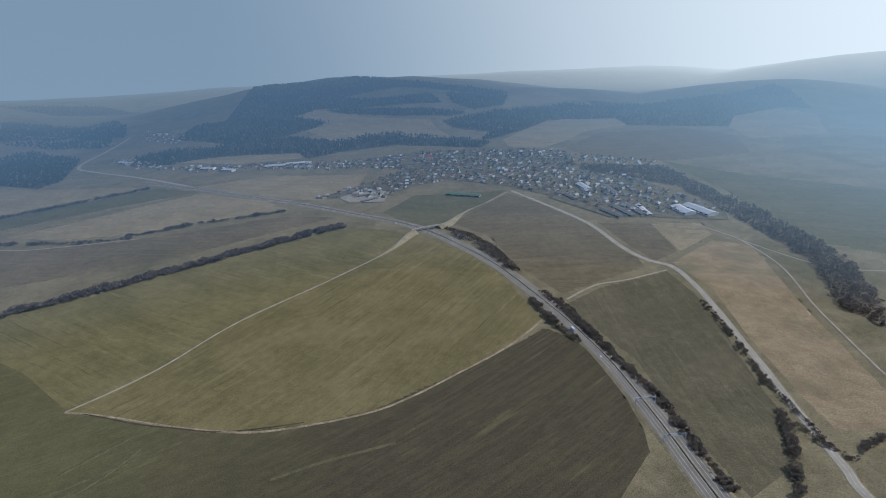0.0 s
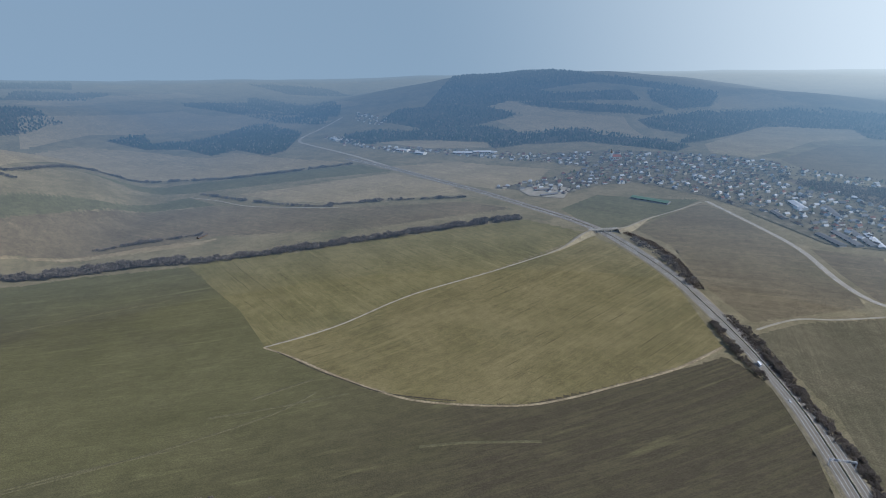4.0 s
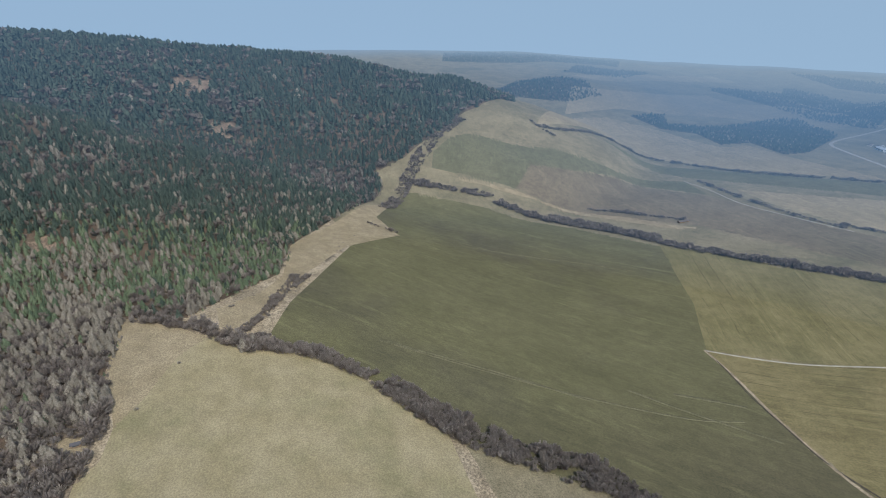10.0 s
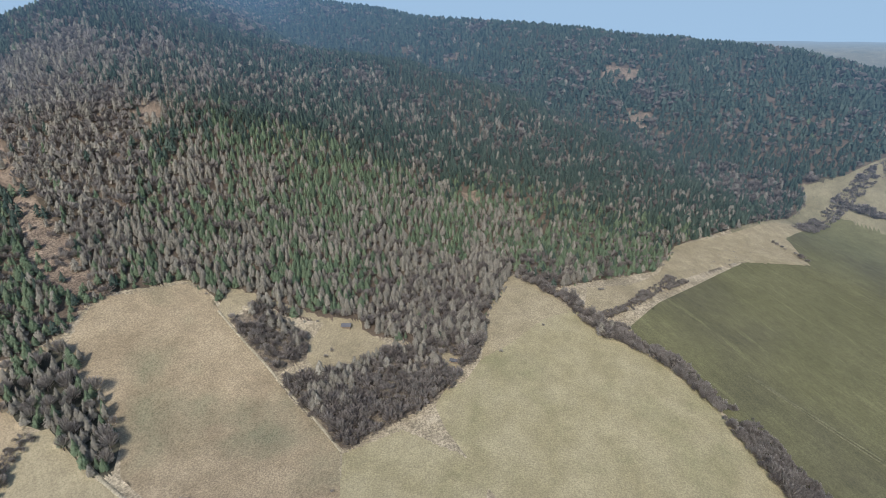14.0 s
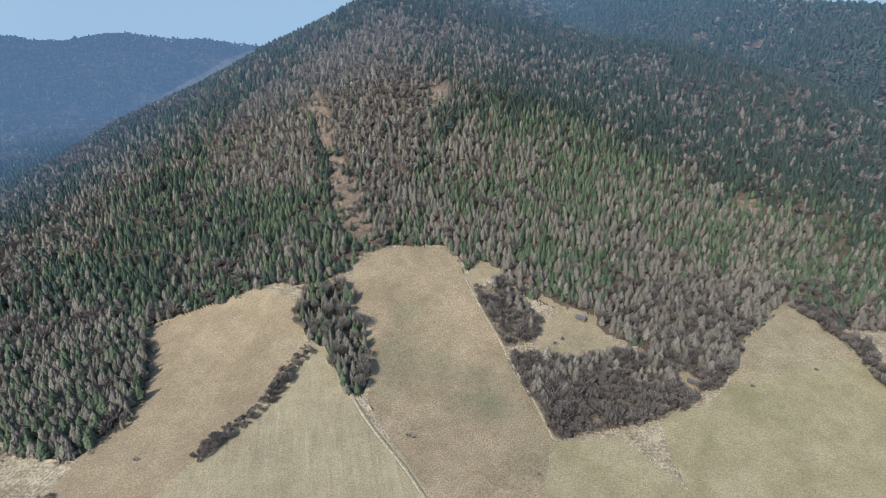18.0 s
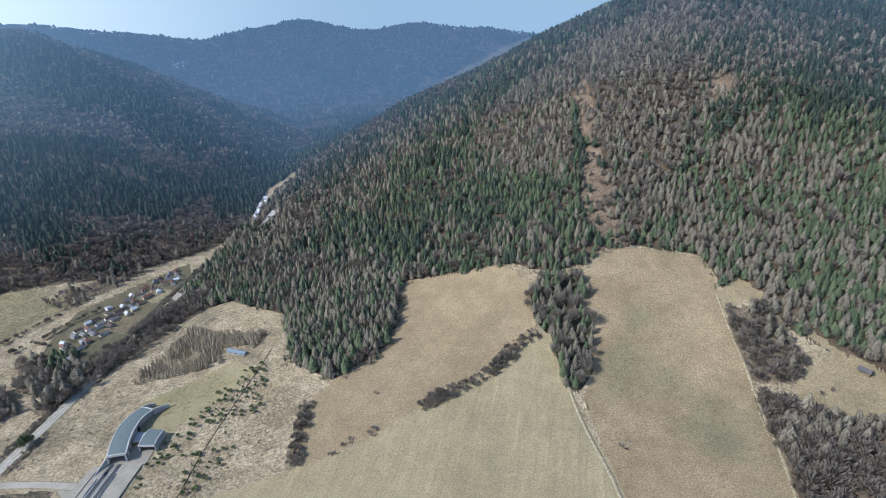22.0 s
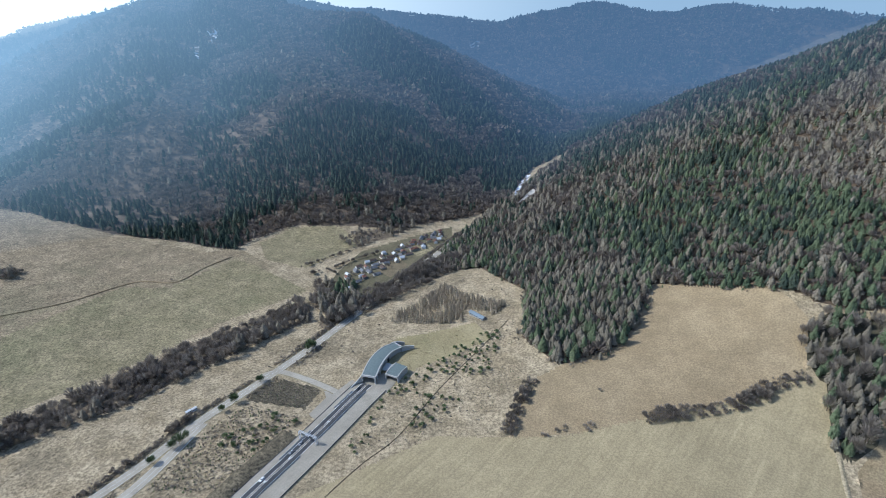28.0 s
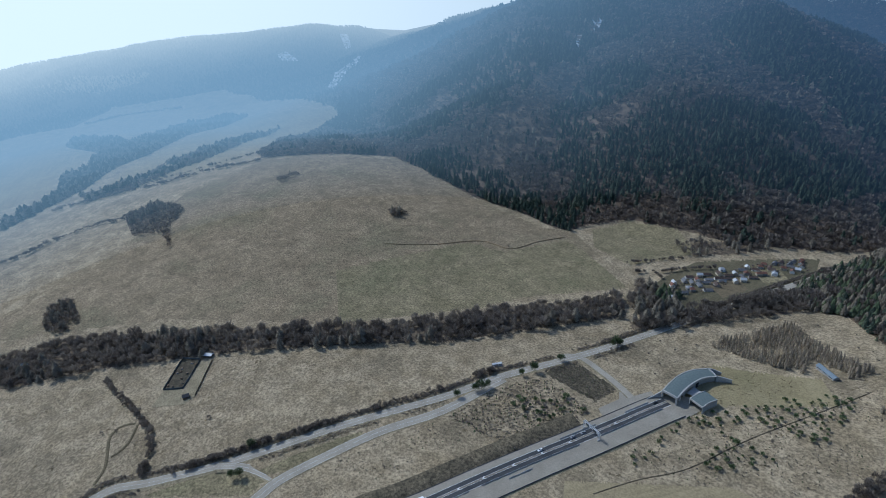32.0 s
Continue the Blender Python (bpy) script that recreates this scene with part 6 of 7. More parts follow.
        lo = [bm.verts.new(c) for c in ((-l - o, s * (w + o), h - rise * o / w), (l + o, s * (w + o), h - rise * o / w), (l + o, 0, h + rise), (-l - o, 0, h + rise))]
        up = [bm.verts.new(v.co + Vector((0, 0, 0.18))) for v in lo]
        for f in ((0, 1, 2, 3), (7, 6, 5, 4), (0, 4, 5, 1), (1, 5, 6, 2), (3, 7, 4, 0)):
            q = lo + up
            bm.faces.new([q[i] for i in f])
        bmesh.ops.recalc_face_normals(bm, faces=bm.faces)
        part("roof", bm, SHEET[roof], top)
    part("door", box(bmesh.new(), -l - 0.08, -l + 0.05, -w * 0.35, w * 0.35, 0, h * 0.8), DOOR, top)
    for k in range(bays):
        x = -l + 2 * l * (k + 0.5) / bays
        for s in (-1, 1):
            part("window", box(bmesh.new(), x - l / bays * 0.6, x + l / bays * 0.6, s * w - 0.07, s * w + 0.07, h * 0.5, h * 0.8), GLASS, top)
    return top


for name, roof, width, (a, b) in PLAN["hall"]:
    w = float(width)
    colour = {"white_roof": "white sheet metal", "grey_roof": "dark grey", "green_roof": "dull green", "blue_roof": "blue-grey metal", "dark_roof": "dark felt"}[roof]
    if "cabin" in name or "hut" in name or "ruin" in name:
        hall("cabin", roof, a, b, w, 2.5, w * 0.32, TIMBER, "weathered timber cabin with a " + colour + " roof", "cabin", 1)
    elif "caravan" in name:
        hall("caravan", roof, a, b, w, 2.2, 0.25, SHEET["white_roof"], "white caravan parked beside a hedge", "caravan", 2)
    elif "plot_shed" in name:
        hall("shed", roof, a, b, w, 2.4, 0.6, TIMBER, "small shed with a white metal roof", "shed", 1)
    elif "portal_shed" in name:
        hall("equipment_shed", roof, a, b, w, 2.6, 1.6, PLASTER[2], "low equipment shed with a blue-grey metal roof", "shed", 3)
    elif "green" in name:
        hall("greenhouse", roof, a, b, w, 4, 2.2, PLASTER[2], "long building with a dull green roof", "barn", 5)
    else:
        hall("hall" if w > 15 else "barn", roof, a, b, w, 6 if w > 15 else 4, w * 0.13, PLASTER[0] if w > 15 else PLASTER[2], ("large industrial hall" if w > 15 else "long farm barn") + " with a " + colour + " roof", "hall" if w > 15 else "barn", 6)


def build_church():
    (x, y), = PLAN["tower"][0][2]
    top = new("church")
    top.matrix_world = pose(x, y, ground_z(x, y), 0, 0, 20)
    tagged(top, "white village church with a red roof and steeple", "church")
    part("nave", box(bmesh.new(), -2, 26, -7, 7, -1, 10), PLASTER[0], top)
    bm = bmesh.new()
    v = [bm.verts.new(c) for c in ((-2.5, -7.6, 9.8), (26.6, -7.6, 9.8), (26.6, 7.6, 9.8), (-2.5, 7.6, 9.8), (-2.5, 0, 17), (22, 0, 17))]
    for f in ((0, 1, 5, 4), (2, 3, 4, 5), (1, 2, 5), (3, 0, 4), (3, 2, 1, 0)):
        bm.faces.new([v[i] for i in f])
    # the church tiles get the painted haze too
    part("roof", bm, plain_mat("church_tile", (0.26, 0.09, 0.055), 0.02, far=True), top)
    part("tower", box(bmesh.new(), -8, -2, -3, 3, -1, 22), PLASTER[0], top)
    bm = bmesh.new()
    bmesh.ops.create_cone(bm, segments=8, radius1=4.1, radius2=0.1, depth=12, cap_ends=True, matrix=Matrix.Translation((-5, 0, 28)))
    part("steeple", bm, plain_mat("copper_sheet", (0.16, 0.13, 0.11), 0.02), top)
    for k in range(4):
        for s in (-1, 1):
            part("window", box(bmesh.new(), 2 + k * 6, 3.6 + k * 6, s * 7 - 0.1, s * 7 + 0.1, 3, 8), GLASS, top)


build_church()


def more_houses():
    """The rest of the village, past the houses that stand as things of their own."""
    rng = np.random.RandomState(77)
    v, f, mi = [], [], []
    trees = []
    mats = [PLASTER[0], PLASTER[1], ROOF[0], ROOF[1], ROOF[2], ROOF[3]]
    for name, _, poly in PLAN["area"]:
        if name == "hamlet":
            hamlet = scatter(poly, 11, rng)
            continue
        for x, y in scatter(poly, 30, rng, 0.42):
            if min((x - s[0]) ** 2 + (y - s[1]) ** 2 for s in SPOTS) < 196:
                continue
            l, w, h, rise = rng.uniform(4, 6.5), rng.uniform(3.2, 4.6), rng.uniform(3, 5.5), rng.uniform(2.2, 3.6)
            a = radians(25 + rng.choice((0, 90)) + rng.uniform(-8, 8))
            c, s, z, n = math.cos(a), math.sin(a), ground_z(x, y), len(v)
            for px, py, pz in ((-l, -w, -1), (l, -w, -1), (l, w, -1), (-l, w, -1), (-l, -w, h), (l, -w, h), (l, w, h), (-l, w, h), (-l, 0, h + rise), (l, 0, h + rise)):
                v.append((x + px * c - py * s, y + px * s + py * c, z + pz))
            k, rf = rng.randint(0, 2), rng.randint(2, 6)
            for face, m in (((0, 1, 5, 4), k), ((2, 3, 7, 6), k), ((1, 2, 6, 5), k), ((3, 0, 4, 7), k), ((4, 5, 9, 8), rf), ((6, 7, 8, 9), rf), ((5, 6, 9), k), ((7, 4, 8), k)):
                f.append(tuple(n + i for i in face))
                mi.append(m)
        trees.append(scatter(poly, 20, rng))
    me = bpy.data.meshes.new("village_houses")
    me.from_pydata(v, [], f)
    for m in mats:
        me.materials.append(m)
    me.polygons.foreach_set("material_index", mi)
    tagged(new("village_houses", me), "many small plastered houses with red, brown and grey roofs", "houses", kind="stuff")
    p = np.concatenate(trees)
    tagged(planted("garden_trees", "bare", 1, True, p, 7.0, rng, 1.2), "leafless garden trees between the houses", "trees", kind="stuff")
    tagged(planted("garden_trees", "bare", 1, False, hamlet, 4.5, rng, 1.2), "leafless fruit trees between the hamlet houses", "trees", kind="stuff")
    p = p[rng.uniform(0, 1, len(p)) < 0.12]
    tagged(planted("garden_conifers", "spruce", 1, True, p + 5, 9.0, rng, 1.2), "dark green conifers between the houses", "trees", kind="stuff")


more_houses()

# ---------------------------------------------------------------- tunnel portal

CONCRETE = plain_mat("portal_concrete", (0.40, 0.39, 0.365), 0.05, 0.8)
ROOFING = plain_mat("portal_roof_sheet", (0.135, 0.165, 0.16), 0.05, 0.65)
# near-black colour that paints the unlit inside of the tubes
TUNNEL_DARK = plain_mat("tunnel_dark", (0.03, 0.03, 0.032), 0.05)
STEEL = plain_mat("galvanised_steel", (0.5, 0.52, 0.54), 0.05, 0.4)


def loft(left, right, z_left, z_right, thick, arch=0.0, across=6):
    """A shell between two plan lines of as many points, with a thickness and a slight arch."""
    n = len(left)
    bm = bmesh.new()
    rows = []
    for k in range(n):
        row = []
        for j in range(across + 1):
            s = j / across
            x, y = left[k][0] * (1 - s) + right[k][0] * s, left[k][1] * (1 - s) + right[k][1] * s
            z = z_left[k] * (1 - s) + z_right[k] * s + arch * 4 * s * (1 - s)
            row.append((bm.verts.new((x, y, z)), bm.verts.new((x, y, z - thick))))
        rows.append(row)
    for k in range(n - 1):
        for j in range(across):
            a, b, c, d = rows[k][j], rows[k][j + 1], rows[k + 1][j + 1], rows[k + 1][j]
            bm.faces.new((a[0], b[0], c[0], d[0]))
            bm.faces.new((d[1], c[1], b[1], a[1]))
    for k in range(n - 1):
        for j in (0, across):
            a, b = rows[k][j], rows[k + 1][j]
            bm.faces.new((a[0], b[0], b[1], a[1]))
    for k in (0, n - 1):
        for j in range(across):
            a, b = rows[k][j], rows[k][j + 1]
            bm.faces.new((a[0], b[0], b[1], a[1]))
    bmesh.ops.recalc_face_normals(bm, faces=bm.faces)
    return bm


def wall_under(line, z_top, thick, z_low):
    """An upright wall along a plan line, with its top at the heights given."""
    q = np.array(line)
    nrm = normals(q) * thick / 2
    bm = bmesh.new()
    rows = []
    for p, m, zt in zip(q, nrm, z_top):
        rows.append([bm.verts.new((*(p + m), z_low)), bm.verts.new((*(p + m), zt)), bm.verts.new((*(p - m), zt)), bm.verts.new((*(p - m), z_low))])
    for a, b in zip(rows, rows[1:]):
        for i in range(4):
            bm.faces.new((a[i], b[i], b[(i + 1) % 4], a[(i + 1) % 4]))
    for r in (rows[0], rows[-1]):
        bm.faces.new(r)
    bmesh.ops.recalc_face_normals(bm, faces=bm.faces)
    return bm


def spread_points(line, n):
    q = curve_points(line, 1.0)
    return [tuple(q[int(round(i * (len(q) - 1) / (n - 1)))]) for i in range(n)]


def build_portal():
    top = new("tunnel_portal")
    tagged(top, "curved grey concrete tunnel portal with a metal-sheeted canopy", "tunnel portal")
    n = 16
    left = spread_points([(161.5, -388), (162, -405), (160.5, -421), (156, -436), (149, -448)], n)
    right = spread_points([(148.2, -386.5), (148.6, -402), (147.5, -416), (144.5, -430), (138.5, -440)], n)
    s = np.linspace(0, 1, n)
    zl = 9.6 + 1.2 * np.sin(s * math.pi * 0.8) - 3.0 * s ** 3
    zr = 9.5 + 1.2 * np.sin(s * math.pi * 0.8) - 2.2 * s ** 3
    part("canopy", loft(left, right, zl, zr, 0.7, 0.5), ROOFING, top, "grey-green sheeted canopy")
    part("edge_beam", wall_under(right, zr + 0.45, 1.1, 8.2), CONCRETE, top)
    part("edge_beam", wall_under(left, zl + 0.35, 0.9, 8.4), CONCRETE, top)
    part("front_beam", wall_under([left[0], tuple((np.array(left[0]) + right[0]) / 2), right[0]], [10.2, 10.7, 10.1], 1.2, 8.6), CONCRETE, top)
    part("side_wall", wall_under([(x - 0.2, y) for x, y in left], zl - 0.8, 0.8, 0), CONCRETE, top)
    inner = [(x + 1.4, y) for x, y in right[4:]]
    part("side_wall", wall_under(inner, zr[4:] - 0.8, 0.8, 0), CONCRETE, top)
    for k in (0, 2, 4):
        x, y = right[k]
        part("column", box(bmesh.new(), x - 0.2, x + 1.1, y - 0.6, y + 0.6, 0.5, 9.0), CONCRETE, top)
    # a near-black slab across the tube stands in for the dark inside
    part("tunnel_mouth", box(bmesh.new(), 146.5, 160.4, -424, -421, 0.5, 9.6), TUNNEL_DARK, top, "near-black slab for the dark of the tunnel mouth")
    # the low roof of the second tube
    l2, r2 = spread_points([(141.2, -394.5), (139.5, -404), (136.6, -413)], 6), spread_points([(129, -390.5), (127.8, -399), (124.8, -408.3)], 6)
    z2 = [8.6, 8.9, 9.0, 9.0, 8.8, 8.5]
    part("second_canopy", loft(l2, r2, z2, z2, 0.6, 0.2), ROOFING, top, "small flat sheeted canopy")
    part("edge_beam", wall_under(l2, [z + 0.3 for z in z2], 0.7, 7.6), CONCRETE, top)
    part("edge_beam", wall_under(r2, [z + 0.3 for z in z2], 0.7, 7.6), CONCRETE, top)
    part("front_beam", wall_under([l2[0], r2[0]], [9.1, 9.1], 0.8, 7.6), CONCRETE, top)
    part("side_wall", wall_under(l2, [z - 0.6 for z in z2], 0.7, 0), CONCRETE, top)
    part("side_wall", wall_under(r2, [z - 0.6 for z in z2], 0.7, 0), CONCRETE, top)
    # the second tube's inner dark is a near-black slab as well
    part("tunnel_mouth", wall_under([l2[4], r2[4]], [8, 8], 1.0, 0.5), TUNNEL_DARK, top, "near-black slab for the dark of the second tube")
    part("wing_wall", wall_under(spread_points([(162.2, -388), (166.5, -383), (169, -377)], 5), [8.8, 6.5, 4.8, 3.6, 3.0], 0.8, 0), CONCRETE, top)
    part("wing_wall", wall_under(spread_points([(138.5, -440), (133, -444), (127.5, -446.5)], 5), [9.2, 8.6, 8.0, 7.4, 6.8], 0.9, 0), CONCRETE, top)
    part("wing_wall", wall_under(spread_points([(149, -448), (144, -451), (139, -452.5)], 5), [8.4, 8.0, 7.4, 6.8, 6.2], 0.9, 0), CONCRETE, top)
    part("end_wall", wall_under([(149, -448), (144, -444.5), (138.5, -440)], [8.4, 8.8, 9.0], 0.9, 0), CONCRETE, top)
    # gusset between the two tubes, and the service niche
    part("link_slab", loft([(148, -404), (147.3, -416)], [(140, -404), (137, -413)], [5.6, 5.8], [5.6, 5.6], 0.5), CONCRETE, top)


build_portal()


def road_frame(x, y):
    """The nearest place on the tunnel road: position, level and heading in degrees."""
    k = int(np.argmin(np.hypot(PORTAL_Q[:, 0] - x, PORTAL_Q[:, 1] - y)))
    d = PORTAL_Q[min(k + 1, len(PORTAL_Q) - 1)] - PORTAL_Q[max(k - 1, 0)]
    return PORTAL_Q[k], float(PORTAL_Z[k]), math.degrees(math.atan2(d[1], d[0]))


MOTOR_Q = curve_points(LINE["motorway"][1], 6)
MOTOR_Z = deck_level(MOTOR_Q, 31) + 0.9


def motor_frame(x, y):
    k = int(np.argmin(np.hypot(MOTOR_Q[:, 0] - x, MOTOR_Q[:, 1] - y)))
    d = MOTOR_Q[min(k + 1, len(MOTOR_Q) - 1)] - MOTOR_Q[max(k - 1, 0)]
    return MOTOR_Q[k], float(MOTOR_Z[k]), math.degrees(math.atan2(d[1], d[0]))


def gantry(x, y, z, turn, span, shift, label):
    top = new("sign_gantry")
    top.matrix_world = pose(x, y, z, 0, 0, turn)
    tagged(top, label, "sign gantry")
    a, b = shift - span / 2, shift + span / 2
    for yy in (a, b):
        for xx in (-0.7, 0.7):
            part("post", box(bmesh.new(), xx - 0.16, xx + 0.16, yy - 0.16, yy + 0.16, -0.5, 7.2), STEEL, top)
        part("foot", box(bmesh.new(), -1.2, 1.2, yy - 0.45, yy + 0.45, -0.5, 0.6), CONCRETE, top)
    for xx in (-0.7, 0.7):
        for zz in (5.9, 7.2):
            part("beam", box(bmesh.new(), xx - 0.13, xx + 0.13, a - 0.4, b + 0.4, zz - 0.13, zz + 0.13), STEEL, top)
    bm = bmesh.new()
    k = a
    while k < b - 1:
        for xx in (-0.7, 0.7):
            box(bm, xx - 0.06, xx + 0.06, k, k + 0.12, 5.9, 7.2)
        box(bm, -0.7, 0.7, k, k + 0.12, 7.14, 7.26)
        k += 1.6
    part("bracing", bm, STEEL, top)
    for k in (-0.25, 0.22):
        yy = shift + k * span
        part("sign_panel", box(bmesh.new(), -1.0, -0.85, yy - 1.6, yy + 1.6, 4.9, 7.3), DOOR, top, "dark sign panel")


for name, span, (p,) in PLAN["gantry"]:
    q, z, turn = (road_frame if "portal" in name else motor_frame)(*p)
    gantry(q[0], q[1], z, turn, float(span), -0.5 if "portal" in name else 0, "galvanised steel sign gantry across the " + ("tunnel road" if "portal" in name else "motorway"))


def barrier(x, y, z, turn, length):
    top = new("crash_barrier")
    top.matrix_world = pose(x, y, z, 0, 0, turn)
    tagged(top, "pale concrete crash barrier beside the dark lanes", "crash barrier", "barriers of the tunnel road")
    bm = bmesh.new()
    prof = ((-0.32, 0), (-0.3, 0.12), (-0.12, 0.4), (-0.09, 0.95), (0.09, 0.95), (0.12, 0.4), (0.3, 0.12), (0.32, 0))
    a, b = [bm.verts.new((-length / 2, u, w)) for u, w in prof], [bm.verts.new((length / 2, u, w)) for u, w in prof]
    for i in range(7):
        bm.faces.new((a[i], b[i], b[i + 1], a[i + 1]))
    bm.faces.new(a)
    bm.faces.new(b)
    bmesh.ops.recalc_face_normals(bm, faces=bm.faces)
    part("wall", bm, CONCRETE, top)
    for k in (-0.3, 0.3):
        part("reflector", box(bmesh.new(), k * length - 0.1, k * length + 0.1, -0.04, 0.04, 0.95, 1.12), STEEL, top)


for first, last, off in ((0.30, 0.64, -5.4), (0.66, 0.82, -5.4), (0.86, 0.99, -5.4), (0.80, 0.87, 6.2), (0.70, 0.74, -9.5), (0.93, 0.975, 6.0)):
    i, j = int(first * (len(PORTAL_Q) - 1)), int(last * (len(PORTAL_Q) - 1))
    nrm = normals(PORTAL_Q)
    for k in range(i, j, 2):
        p0, p1 = PORTAL_Q[k] + nrm[k] * off, PORTAL_Q[min(k + 2, j)] + nrm[min(k + 2, j)] * off
        barrier(*(p0 + p1) / 2, float(PORTAL_Z[k]) + 0.02, math.degrees(math.atan2(*(p1 - p0)[::-1])), float(np.hypot(*(p1 - p0))) - 0.15)


def chevron(x, y, z, turn):
    bm = bmesh.new()
    for s in (-1, 1):
        a = [bm.verts.new(c) for c in ((1.6, 0, 0), (0.2, 0, 0), (-1.6, s * 1.25, 0), (-0.3, s * 1.25, 0))]
        bm.faces.new(a)
    me = bpy.data.meshes.new("arrow_mark")
    bm.to_mesh(me)
    bm.free()
    me.materials.append(MAT["white_paint"])
    ob = new("arrow_mark", me)
    ob.matrix_world = pose(x, y, z + 0.1, 0, 0, turn)
    tagged(ob, "white painted arrow on the tunnel road", "road marking", "arrows on the tunnel road")


for p in PLAN["chevron"][0][2]:
    q, z, turn = road_frame(*p)
    chevron(q[0], q[1], z, turn + 180)

# ---------------------------------------------------------------- vehicles

TYRE = plain_mat("tyre_rubber", (0.02, 0.02, 0.02), 0.1)
SCREEN = plain_mat("car_glass", (0.03, 0.035, 0.04), 0.1, 0.1)
PAINT = {"white": plain_mat("white_car_paint", (0.8, 0.8, 0.8), 0.05, 0.3), "silver": plain_mat("silver_car_paint", (0.25, 0.26, 0.28), 0.1, 0.3), "dark": plain_mat("dark_car_paint", (0.03, 0.035, 0.045), 0.1, 0.3)}


def wheel(x, y, r, parent):
    bm = bmesh.new()
    bmesh.ops.create_cone(bm, segments=14, radius1=r, radius2=r, depth=0.24, cap_ends=True, matrix=Matrix.Translation((x, y, r)) @ Matrix.Rotation(math.pi / 2, 4, "X"))
    tyre = part("wheel", bm, TYRE, parent)
    bm = bmesh.new()
    bmesh.ops.create_cone(bm, segments=10, radius1=r * 0.6, radius2=r * 0.6, depth=0.28, cap_ends=True, matrix=Matrix.Translation((x, y, r)) @ Matrix.Rotation(math.pi / 2, 4, "X"))
    part("rim", bm, STEEL, tyre, "grey metal rim")


def car(colour, m):
    top = new("car")
    top.matrix_world = m
    tagged(top, colour + " passenger car driving on the road", "car")
    bm = bmesh.new()
    prof = ((-2.2, 0.35), (-2.25, 0.75), (-1.9, 0.95), (0.9, 0.92), (2.0, 0.78), (2.25, 0.55), (2.2, 0.32))
    a, b = [bm.verts.new((x, -0.88, z)) for x, z in prof], [bm.verts.new((x, 0.88, z)) for x, z in prof]
    for i in range(len(prof)):
        bm.faces.new((a[i], a[(i + 1) % len(prof)], b[(i + 1) % len(prof)], b[i]))
    bm.faces.new(a)
    bm.faces.new(b)
    bmesh.ops.recalc_face_normals(bm, faces=bm.faces)
    part("body", bm, PAINT[colour], top)
    bm = bmesh.new()
    v = [bm.verts.new(c) for c in ((-1.9, -0.82, 0.93), (1.0, -0.82, 0.91), (1.0, 0.82, 0.91), (-1.9, 0.82, 0.93), (-1.35, -0.66, 1.4), (0.15, -0.66, 1.42), (0.15, 0.66, 1.42), (-1.35, 0.66, 1.4))]
    for f in ((0, 1, 5, 4), (1, 2, 6, 5), (2, 3, 7, 6), (3, 0, 4, 7), (4, 5, 6, 7)):
        bm.faces.new([v[i] for i in f])
    part("windows", bm, SCREEN, top)
    part("roof", box(bmesh.new(), -1.35, 0.15, -0.66, 0.66, 1.4, 1.46), PAINT[colour], top)
    for x in (-1.35, 1.4):
        for y in (-0.8, 0.8):
            wheel(x, y, 0.32, top)


def truck(m):
    top = new("truck")
    top.matrix_world = m
    tagged(top, "white box truck driving on the motorway", "truck")
    part("cargo_box", box(bmesh.new(), -4.2, 2.0, -1.25, 1.25, 1.0, 3.5), PAINT["white"], top)
    part("chassis", box(bmesh.new(), -4.1, 4.0, -0.9, 0.9, 0.6, 1.0), TYRE, top)
    bm = bmesh.new()
    v = [bm.verts.new(c) for c in ((2.2, -1.2, 0.7), (4.3, -1.2, 0.7), (4.3, 1.2, 0.7), (2.2, 1.2, 0.7), (2.2, -1.15, 3.0), (3.7, -1.15, 3.0), (3.7, 1.15, 3.0), (2.2, 1.15, 3.0))]
    for f in ((3, 2, 1, 0), (0, 1, 5, 4), (1, 2, 6, 5), (2, 3, 7, 6), (3, 0, 4, 7), (4, 5, 6, 7)):
        bm.faces.new([v[i] for i in f])
    part("cab", bm, PAINT["white"], top)
    part("windscreen", box(bmesh.new(), 3.85, 4.15, -1.05, 1.05, 1.75, 2.6), SCREEN, top)
    for x in (-3.2, -2.1, 3.2):
        for y in (-1.05, 1.05):
            wheel(x, y, 0.5, top)


for kind, place in (("car", PLAN["car"]), ("truck", PLAN["truck"])):
    for colour, turn, spots in place:
        for x, y in spots:
            on_tunnel = y < -20
            q, z, head = (road_frame if on_tunnel else motor_frame)(x, y)
            d = np.array((x, y)) - q
            nrm = np.array((-math.sin(radians(head)), math.cos(radians(head))))
            side = float(d @ nrm)
            lane = (2.9 if side >= 0 else -2.9) if on_tunnel else (7.5 if side >= 0 else -7.5)
            p = q + nrm * lane
            m = pose(p[0], p[1], z + 0.03, 0, 0, head + (180 if lane > 0 else 0))
            if kind == "car":
                car(colour, m)
            else:
                truck(m)

# ---------------------------------------------------------------- bridge over the motorway


def build_bridge():
    q, z, head = motor_frame(*LINE["track_field"][1][7])
    path = curve_points(LINE["track_field"][1], 2)
    k = int(np.argmin(np.hypot(path[:, 0] - q[0], path[:, 1] - q[1])))
    d = path[k + 2] - path[k - 2]
    top = new("road_bridge")
    level = z + 6.2
    top.matrix_world = pose(path[k][0], path[k][1], level, 0, 0, math.degrees(math.atan2(d[1], d[0])))
    tagged(top, "concrete road bridge over the motorway with steel railings", "bridge")
    part("deck", box(bmesh.new(), -30, 30, -3.6, 3.6, -1.1, 0), CONCRETE, top)
